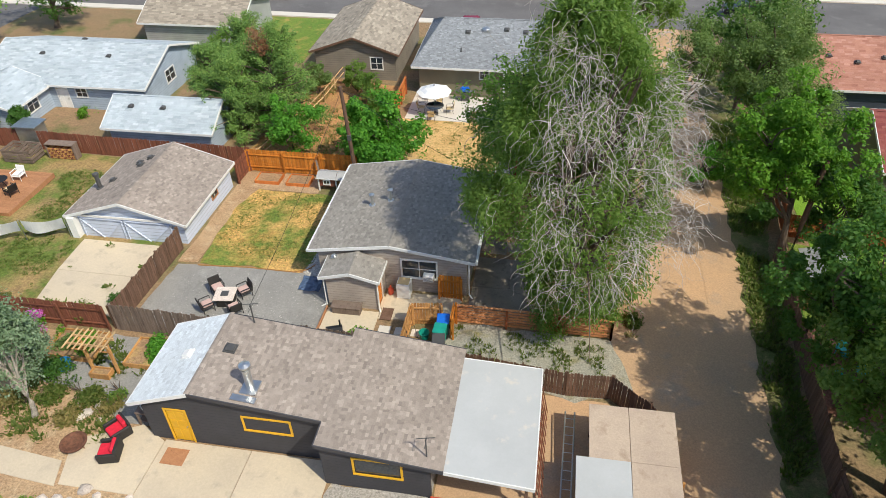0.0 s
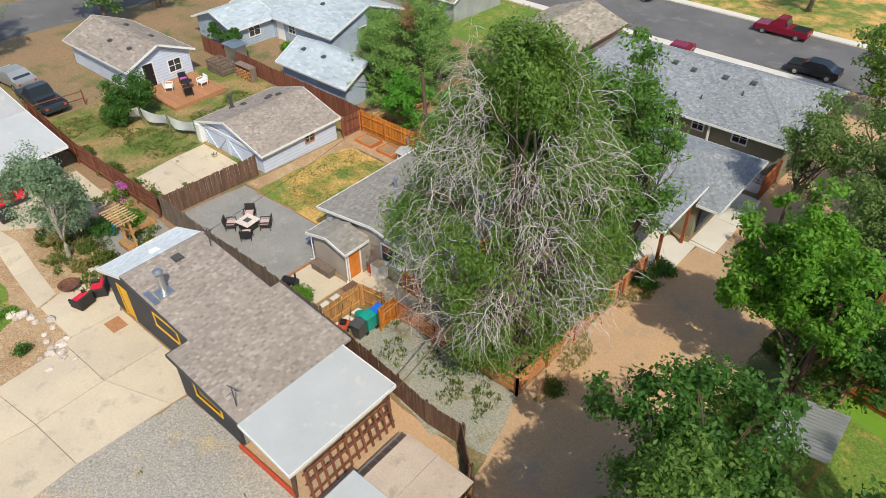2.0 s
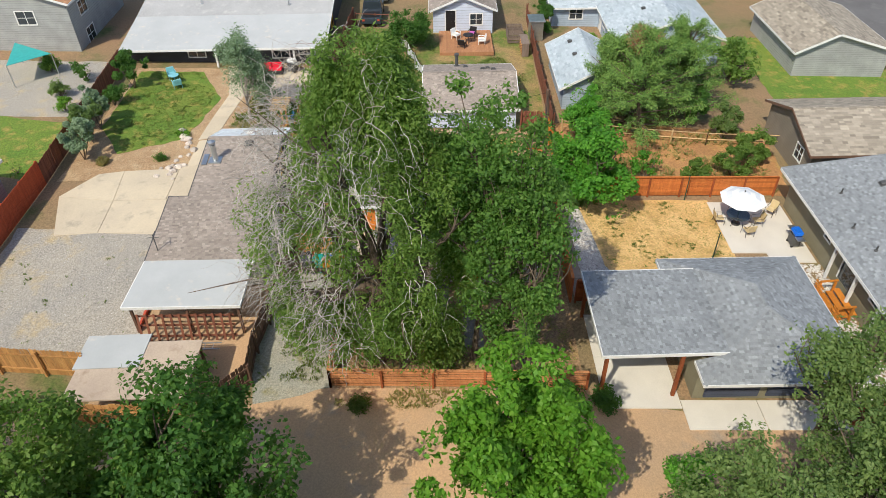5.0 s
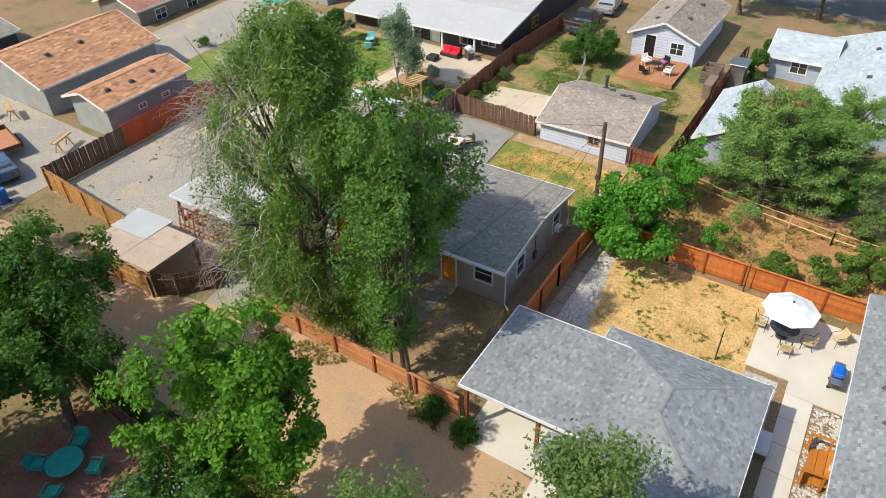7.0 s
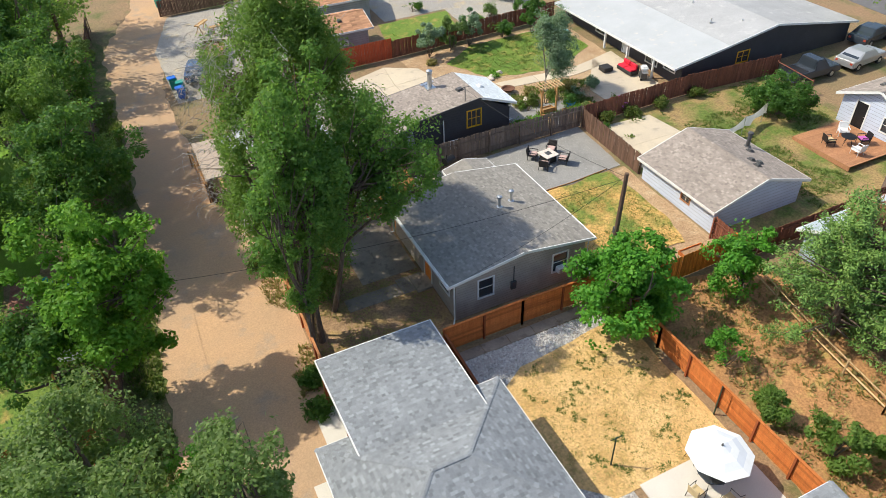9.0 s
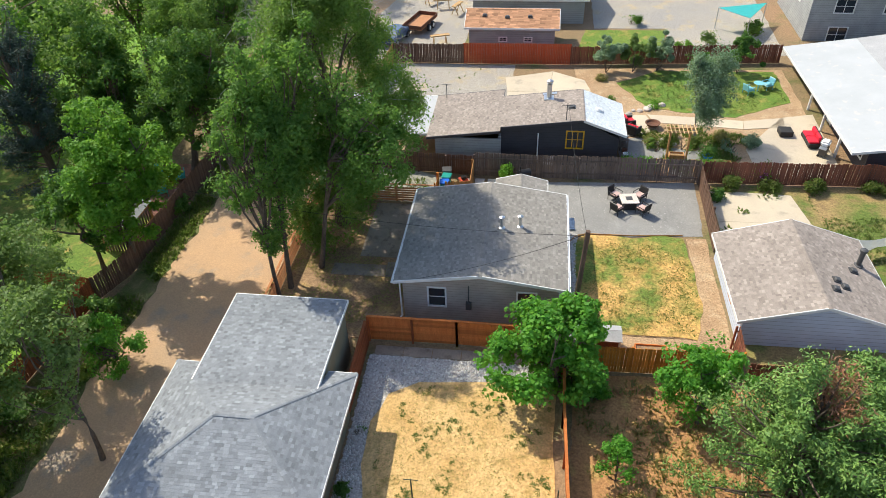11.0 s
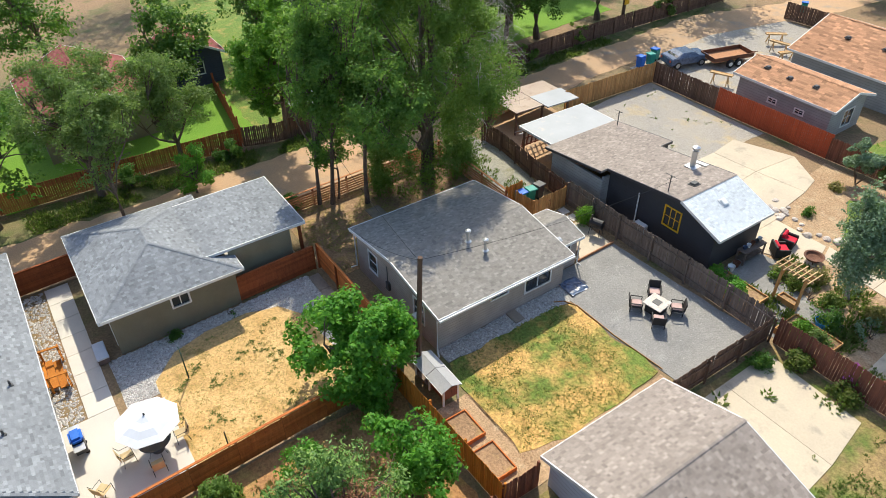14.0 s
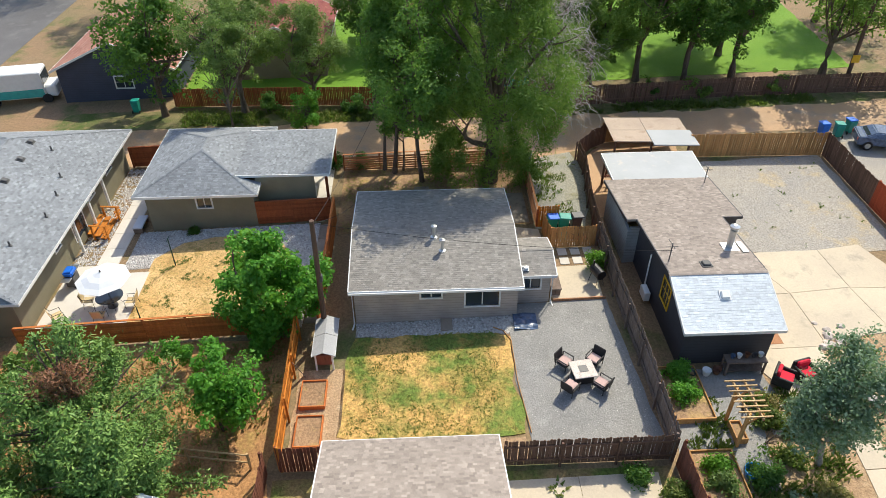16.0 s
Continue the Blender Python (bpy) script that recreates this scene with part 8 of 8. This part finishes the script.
# ---- vehicles ----
def vehicle(label, m, paint, L=4.5, W=1.8, H=1.45, kind="car", category="car"):
    v = thing(kind, label, category, m=m)
    l, w = L / 2, W / 2
    pick = kind == "pickup_truck"
    prof = [(-l, 0.35), (-l, 0.75), (-l * 0.96, 0.92), (-l * 0.45, 0.98), (-l * 0.2, H), (l * 0.42 if not pick else l * 0.12, H), (l * 0.75 if not pick else l * 0.18, 1.0), (l * 0.98, 0.96), (l, 0.8), (l, 0.35)]
    bm = bmesh.new()
    a, b = [], []
    for x, z in prof:
        t = 1.0 if z < 1.1 else 0.84
        a.append(bm.verts.new((x, -w * t, z)))
        b.append(bm.verts.new((x, w * t, z)))
    bm.faces.new(a)
    bm.faces.new(b[::-1])
    for i in range(len(prof)):
        j = (i + 1) % len(prof)
        bm.faces.new((a[j], a[i], b[i], b[j]))
    bmesh.ops.recalc_face_normals(bm, faces=bm.faces[:])
    soften(bm, 0.06, 2)
    body = part("body", bm, paint, v)
    bm = bmesh.new()
    x1 = l * 0.42 if not pick else l * 0.12
    for s in (-1, 1):
        vs = [bm.verts.new(p) for p in ((-l * 0.40, s * (w * 0.965), 1.02), (x1 + 0.2, s * (w * 0.965), 1.02), (x1, s * (w * 0.855), H - 0.09), (-l * 0.19, s * (w * 0.855), H - 0.09))]
        bm.faces.new(vs if s < 0 else vs[::-1])
    part("side_window", bm, M["glass"], body)
    for x, x2 in ((-l * 0.475, -l * 0.235), (l * 0.72 if not pick else l * 0.185, x1 + 0.03)):
        bm = bmesh.new()
        sg = -0.03 if x < 0 else 0.03
        vs = [bm.verts.new(p) for p in ((x + sg, -w * 0.8, 1.03), (x + sg, w * 0.8, 1.03), (x2 + sg, w * 0.72, H - 0.05), (x2 + sg, -w * 0.72, H - 0.05))]
        bm.faces.new(vs if x < 0 else vs[::-1])
        bmesh.ops.recalc_face_normals(bm, faces=bm.faces[:])
        part("windscreen", bm, M["glass"], body)
    for sx in (-0.62, 0.62):
        for sy in (-1, 1):
            bm = bmesh.new()
            tube(bm, [(sx * l, sy * (w - 0.2), 0.33), (sx * l, sy * (w + 0.02), 0.33)], 0.33, 16)
            wl = part("wheel", bm, M["rubber"], v)
            bm = bmesh.new()
            tube(bm, [(sx * l, sy * (w + 0.01), 0.33), (sx * l, sy * (w + 0.035), 0.33)], 0.19, 12)
            part("rim", bm, M["steel"], wl)
    if pick:
        block("load_bed", "black", v, l * 0.22, l * 0.95, -w * 0.85, w * 0.85, 0.9, 0.99)
    for sy in (-1, 1):
        block("headlight", "trim_white", v, -l - 0.01, -l + 0.06, sy * w * 0.7 - 0.15, sy * w * 0.7 + 0.15, 0.62, 0.74)
        block("tail_light", "red", v, l - 0.06, l + 0.01, sy * w * 0.75 - 0.1, sy * w * 0.75 + 0.1, 0.65, 0.82)
    return v


paint_red = plain("maroon_car_paint", (0.22, 0.01, 0.03), 0.25, 0.2, 0.05)
paint_dark = plain("slate_car_paint", (0.05, 0.065, 0.085), 0.25, 0.3, 0.05)
paint_silver = plain("silver_car_paint", (0.45, 0.46, 0.47), 0.3, 0.5, 0.05)
paint_black = plain("black_car_paint", (0.012, 0.012, 0.014), 0.2, 0.2, 0.05)
vehicle("maroon pickup truck parked by the kerb", at(2.4, 50.6, 0.02, 0), paint_red, 5.4, 1.95, 1.8, "pickup_truck", "truck")
vehicle("dark grey estate car parked at the kerb", at(-14.3, 50.9, 0.02, 180), paint_dark)
vehicle("white car parked at the kerb", at(-26.5, 46.0, 0.02, 180), M["white"])
vehicle("dark red estate car in the driveway", at(-2.6, 37.2, 0.02, 95), paint_red)
vehicle("black car parked on the street", at(25.5, 46.5, 0.02, 0), paint_black)
vehicle("black car parked at the kerb", at(8.2, 42.2, 0.02, 0), paint_black)
vehicle("grey pickup truck parked beside the fence", at(-35.6, -6.9, 0.02, 0), paint_dark, 5.2, 1.9, 1.75, "pickup_truck", "truck")
vehicle("dark saloon car parked by the charcoal house", at(-45.8, -9.4, 0.02, 10), paint_dark)
vehicle("silver saloon car parked by the fence", at(-41.2, -6.6, 0.02, 5), paint_silver)
tc = vehicle("small car under a shiny dark blue tarpaulin", at(9.6, -31.2, 0.03, 75), M["tarp"], 3.8, 1.7, 1.3)
van = thing("step_van", "white and teal step van parked on the lawn edge", "van", m=at(25.2, 35.0, 0.02, -80))
block("body", "white", van, -3.0, 2.2, -1.05, 1.05, 0.5, 2.75, 0.08)
block("side_stripe", "teal", van, -2.95, 2.1, -1.07, 1.07, 0.6, 1.3)
block("bonnet", "white", van, 2.2, 3.1, -0.95, 0.95, 0.5, 1.5, 0.1)
block("windscreen", "glass", van, 2.18, 2.24, -0.9, 0.9, 1.6, 2.5)
for sx in (-1.9, 2.2):
    for sy in (-1, 1):
        bm = bmesh.new()
        tube(bm, [(sx, sy * 0.85, 0.4), (sx, sy * 1.1, 0.4)], 0.4, 16)
        part("wheel", bm, M["rubber"], van)
tr = thing("utility_trailer", "rusty flat utility trailer with twin axles", "trailer", m=at(7.6, -34.2, 0.03, 75))
block("bed", "w_deck", tr, -2.0, 2.0, -0.95, 0.95, 0.55, 0.62)
for q in ((-2.0, 2.0, -0.98, -0.94), (-2.0, 2.0, 0.94, 0.98), (-2.0, -1.96, -0.95, 0.95), (1.96, 2.0, -0.95, 0.95)):
    block("side_rail", "rust", tr, *q, 0.62, 0.95)
rod("drawbar", "rust", tr, [(-2.0, 0, 0.55), (-3.2, 0, 0.5)], 0.05)
for sx in (-0.4, 0.45):
    for sy in (-1, 1):
        bm = bmesh.new()
        tube(bm, [(sx, sy * 1.0, 0.34), (sx, sy * 1.22, 0.34)], 0.34, 16)
        part("wheel", bm, M["rubber"], tr)
        bm = bmesh.new()
        tube(bm, [(sx, sy * 1.21, 0.34), (sx, sy * 1.24, 0.34)], 0.18, 12)
        part("rim", bm, M["white"], tr)
for x, y, a in ((5.2, -30.4, 20), (4.4, -38.0, 70), (6.0, -39.2, 10), (7.4, -40.6, 50)):
    ps = thing("sawhorse", "pale timber sawhorse stacked with offcuts", "sawhorse", m=at(x, y, 0.03, a))
    for s in (-1, 1):
        for e in (-1, 1):
            bm = bmesh.new()
            bar(bm, (s * 0.6, e * 0.35, 0), (s * 0.55, 0, 0.85), 0.07, 0.07)
            part("leg", bm, M["w_pine"], ps)
    for k in range(3):
        block("beam", "w_pine" if k else "w_tan", ps, -0.9, 0.9, -0.2 + k * 0.15, -0.08 + k * 0.15, 0.85, 0.95)


# ---- rocks, pebbles, tufts, litter ----
def rocks(label, spots, seed):
    rnd = random.Random(seed)
    for x, y, s in spots:
        bm = bmesh.new()
        bmesh.ops.create_icosphere(bm, subdivisions=2, radius=s)
        o = rnd.uniform(0, 50)
        for v in bm.verts:
            v.co *= 1 + 0.35 * noise.noise((v.co.x * 1.6 / s + o, v.co.y * 1.6 / s, v.co.z * 1.6 / s))
            v.co.z *= 0.6
        r = tagged(part("rock", bm, M["rock"]), label, "rock", "landscape rocks")
        r.matrix_basis = at(x, y, s * 0.2, rnd.uniform(0, 360))


rr = random.Random(5)
rocks("rough pale landscape rock edging the lawn", [(-13.4 + i * 0.42 + rr.gauss(0, 0.15), -18.6 - 0.02 * (i - 6) ** 2 + rr.gauss(0, 0.25), 0.16 + 0.16 * rr.random()) for i in range(14)], 6)
rocks("rough pale landscape rock in the mulch", [(-8.6 + rr.gauss(0, 0.5), -18.9 + rr.gauss(0, 0.4), 0.15 + 0.18 * rr.random()) for i in range(7)], 7)
rocks("rough pale landscape rock by the fire pit", [(-13.4 + rr.gauss(0, 0.5), -14.3 + rr.gauss(0, 0.4), 0.12 + 0.15 * rr.random()) for i in range(6)], 8)


def inside(p, poly):
    c = False
    for (x0, y0), (x1, y1) in zip(poly, poly[1:] + poly[:1]):
        if (y0 > p[1]) != (y1 > p[1]) and p[0] < (x1 - x0) * (p[1] - y0) / (y1 - y0) + x0:
            c = not c
    return c


def pebbles(label, poly, count, size, mat, h, seed):
    """Many small stones, each a squashed lump of its own."""
    rs = np.random.RandomState(seed)
    xs, ys = [p[0] for p in poly], [p[1] for p in poly]
    base = np.array([(1, 0, 0), (0.3, 0.9, 0), (-0.8, 0.5, 0), (-0.7, -0.6, 0), (0.4, -0.9, 0), (0.1, 0.05, 0.8)], dtype=float)
    fc = [(0, 1, 5), (1, 2, 5), (2, 3, 5), (3, 4, 5), (4, 0, 5)]
    cos, fcs, n = [], [], 0
    while n < count:
        p = (rs.uniform(min(xs), max(xs)), rs.uniform(min(ys), max(ys)))
        if not inside(p, poly):
            continue
        a, s = rs.rand() * 6.28, size * (0.6 + 0.9 * rs.rand())
        q = base * s
        q = np.stack([q[:, 0] * math.cos(a) - q[:, 1] * math.sin(a) + p[0], q[:, 0] * math.sin(a) + q[:, 1] * math.cos(a) + p[1], q[:, 2] * 0.8 + gz(*p) + h], 1)
        cos.append(q)
        fcs.extend(tuple(v + n * 6 for v in f) for f in fc)
        n += 1
    me = bpy.data.meshes.new("pebbles")
    me.from_pydata(np.concatenate(cos).tolist(), [], fcs)
    me.materials.append(M[mat])
    tagged(new("pebbles", me), label, "pebbles", kind="stuff")


pebbles("loose grey river pebbles round the dry lawn", [(-5.3, 7.5), (4.0, 7.4), (4.0, 18.5), (0.4, 18.5), (0.4, 17.1), (1.3, 17.1), (2.7, 15.7), (3.2, 13.8), (3.2, 11.4), (2.7, 9.7), (1.2, 8.9), (-2.0, 8.6), (-5.3, 8.1)], 5200, 0.07, "pebble", 0.015, 1)
pebbles("loose pebbles along the house wall", [(-6.7, -3.0), (-5.5, -3.7), (-5.5, 4.6), (-6.4, 4.5)], 1300, 0.06, "pebble", 0.03, 2)
pebbles("loose pebbles beside the long house", [(0.9, 20.4), (12, 20.4), (12, 21.8), (0.9, 21.8)], 1600, 0.07, "pebble", 0.0, 3)
pebbles("coarse gravel stones on the open lot", rect(-1.4, 8.6, -26, -17), 1800, 0.03, "pebble", 0.015, 4)
pebbles("scattered stones on the gravel patio", [(-14.2, -8.9), (-4.8, -8.5), (-4.8, -4), (-7, -3.4), (-13, -3.6)], 900, 0.03, "pebble", 0.022, 5)


def tufts(label, poly, count, size, mat, seed, blades=14, thresh=-1.0, h=0.02, freq=0.6, tall=1.0):
    """Grass tufts: fans of narrow blades, thicker where the noise is high."""
    rs = np.random.RandomState(seed)
    xs, ys = [p[0] for p in poly], [p[1] for p in poly]
    out = []
    n = tries = 0
    while n < count and tries < count * 40:
        tries += 1
        x, y = rs.uniform(min(xs), max(xs)), rs.uniform(min(ys), max(ys))
        if not inside((x, y), poly) or noise.noise((x * freq, y * freq, seed)) < thresh:
            continue
        n += 1
        s = size * (0.5 + rs.rand())
        for b in range(blades):
            a, r = rs.rand() * 6.28, s * rs.rand() * 0.8
            px, py = x + r * math.cos(a), y + r * math.sin(a)
            z = gz(px, py) + h
            d = np.array((math.cos(a) * 0.6, math.sin(a) * 0.6, 1.0 * tall)) * s * (0.35 + 0.5 * rs.rand())
            wv = np.array((-math.sin(a), math.cos(a), 0)) * s * 0.16
            p = np.array((px, py, z))
            out.append((p - wv, p + wv, p + d * 0.9 + wv * 0.3, p + d - wv * 0.2))
    ob = quads("tufts", np.array(out), M[mat])
    tagged(ob, label, "grass", kind="stuff")


LAWN = [(-13.0, -3.2), (-10, -2.95), (-7.0, -3.05), (-6.6, -2.2), (-6.7, 4.5), (-8.2, 4.9), (-12.5, 4.9), (-13.1, 3)]
tufts("green tufts in the patchy lawn", LAWN, 1300, 0.11, "weed", 11, 6, 0.02, 0.04, 0.42, 0.5)
tufts("straw-dry tufts in the patchy lawn", LAWN, 700, 0.11, "straw", 12, 7, -0.5, 0.04, 0.42, 0.5)
tufts("dark green tufts dotted over the dry lawn", [(-5.2, 8.5), (1.0, 9.2), (2.9, 12), (2.4, 15.4), (1.0, 16.8), (-5.2, 16.8)], 190, 0.12, "weed", 13, 22, 0.2, 0.03, 0.9, 0.25)
tufts("short straw stubble of the dry lawn", [(-5.2, 8.5), (1.0, 9.2), (2.9, 12), (2.4, 15.4), (1.0, 16.8), (-5.2, 16.8)], 1500, 0.10, "straw", 14, 6, -1, 0.025, 0.9, 0.4)
tufts("weeds and dry grass in the west yard", [(-32, -8.6), (-21.2, -8.4), (-21.2, -2.4), (-22.4, 6.8), (-27, 7), (-27, -1), (-32, -1)], 2000, 0.17, "weed", 15, 9, 0.0, 0.01, 0.35, 0.5)
tufts("weeds along the alley fence", [(16.9, -30), (16.9, -14), (17.6, 2), (18.5, 20), (20.9, 20), (19.2, 2), (18.2, -14), (18.3, -30)], 1900, 0.30, "weed", 16, 9, -0.2, 0.01, 0.4, 0.8)
tufts("weeds in the gravel strip", [(2.2, -8.8), (9.8, -9.6), (9.8, -6.4), (2.2, -6.2)], 240, 0.16, "weed", 17, 9, 0.05)
tufts("dry leaf litter in the shaded yard", [(2.8, -0.5), (10, -0.5), (10, 6.1), (2.8, 6.1)], 1500, 0.15, "straw", 18, 7, -0.1, 0.02, 0.6, 0.3)
tufts("dry weeds in the dirt yard", [(-15, 8.4), (-6.4, 8.2), (-6.4, 22), (-14, 23)], 800, 0.25, "straw", 19, 9, -0.1, 0.01, 0.4, 0.7)
tufts("weeds at the fence foot by the alley", [(10.4, -5.8), (11.4, -5.8), (11.6, 6), (10.4, 6)], 200, 0.22, "straw", 20, 9, -0.1, 0.01, 0.5, 0.7)
tufts("low plants in the mulch garden", [(-20, -15), (-11, -17), (-10.5, -13), (-12, -10), (-20, -10)], 420, 0.28, "weed", 21, 12, 0.0, 0.01, 0.5, 0.8)
tufts("weeds in the joints of the garage drive", rect(-20.4, -15.6, -7.9, -2.4), 9, 0.3, "weed", 24, 16, 0.0, 0.05, 0.7, 0.4)
tufts("weeds in the gravel lot", rect(-1.2, 8.4, -25.8, -17), 40, 0.12, "weed", 22, 9, 0.1)
tufts("grass of the garden lawn", [(-10.8, -23.0), (-12.5, -19.6), (-18.6, -18.2), (-23, -20.6), (-23, -25.4), (-14, -25.4)], 1500, 0.16, "weed", 23, 7, -0.3, 0.03, 0.4, 0.4)
sail = thing("shade_sail", "teal and white triangular shade sail on poles", "shade sail")
bm = bmesh.new()
prism(bm, [(-24.5, -36.0), (-20.0, -34.6), (-22.2, -32.0)], lambda x, y: 3.6, lambda x, y: 3.63)
part("cloth", bm, M["teal"], sail)
for x, y in ((-24.5, -36.0), (-20.0, -34.6), (-22.2, -32.0)):
    rod("pole", "steel", sail, [(x, y, gz(x, y)), (x, y, 3.65)], 0.04)
hose = thing("planter_edge", "thin timber edging between lawn and patio", "edging")
for (ax, ay), (bx, by) in zip([(-13.0, -3.42), (-10.0, -3.2), (-7.3, -3.22), (-6.6, -2.9)], [(-10.0, -3.2), (-7.3, -3.22), (-6.6, -2.9), (-6.3, -2.4)]):
    bm = bmesh.new()
    bar(bm, (ax, ay, gz(ax, ay) + 0.05), (bx, by, gz(bx, by) + 0.05), 0.03, 0.1)
    part("board", bm, M["w_tan"], hose)
edge = thing("patio_edging", "orange timber board edging the concrete patio", "edging")
bm = bmesh.new()
bar(bm, (-4.55, -8.6, gz(-4.5, -8.6) + 0.08), (-4.55, -5.8, gz(-4.5, -5.8) + 0.08), 0.06, 0.2)
part("board", bm, M["w_deck"], edge)
# a few leaning planks and hoses beside the hutch
lp = thing("plank", "loose weathered plank leaning on the fence", "plank")
bm = bmesh.new()
bar(bm, (-8.9, 6.9, gz(-8.9, 6.9)), (-9.2, 7.3, gz(-9, 7.3) + 1.3), 0.14, 0.03)
part("board", bm, M["w_grey"], lp)
nt_ = thing("garden_cart", "low timber lounge bench under the eave", "bench", m=at(4.6, 19.6 - 1.1 + 0.25, 0.04, 0))
block("seat", "canvas_grey", nt_, -0.7, 0.7, -0.3, 0.3, 0.32, 0.44, 0.03)
for sx in (-1, 1):
    block("leg", "w_grey", nt_, sx * 0.6 - 0.05, sx * 0.6 + 0.05, -0.28, 0.28, 0, 0.32)
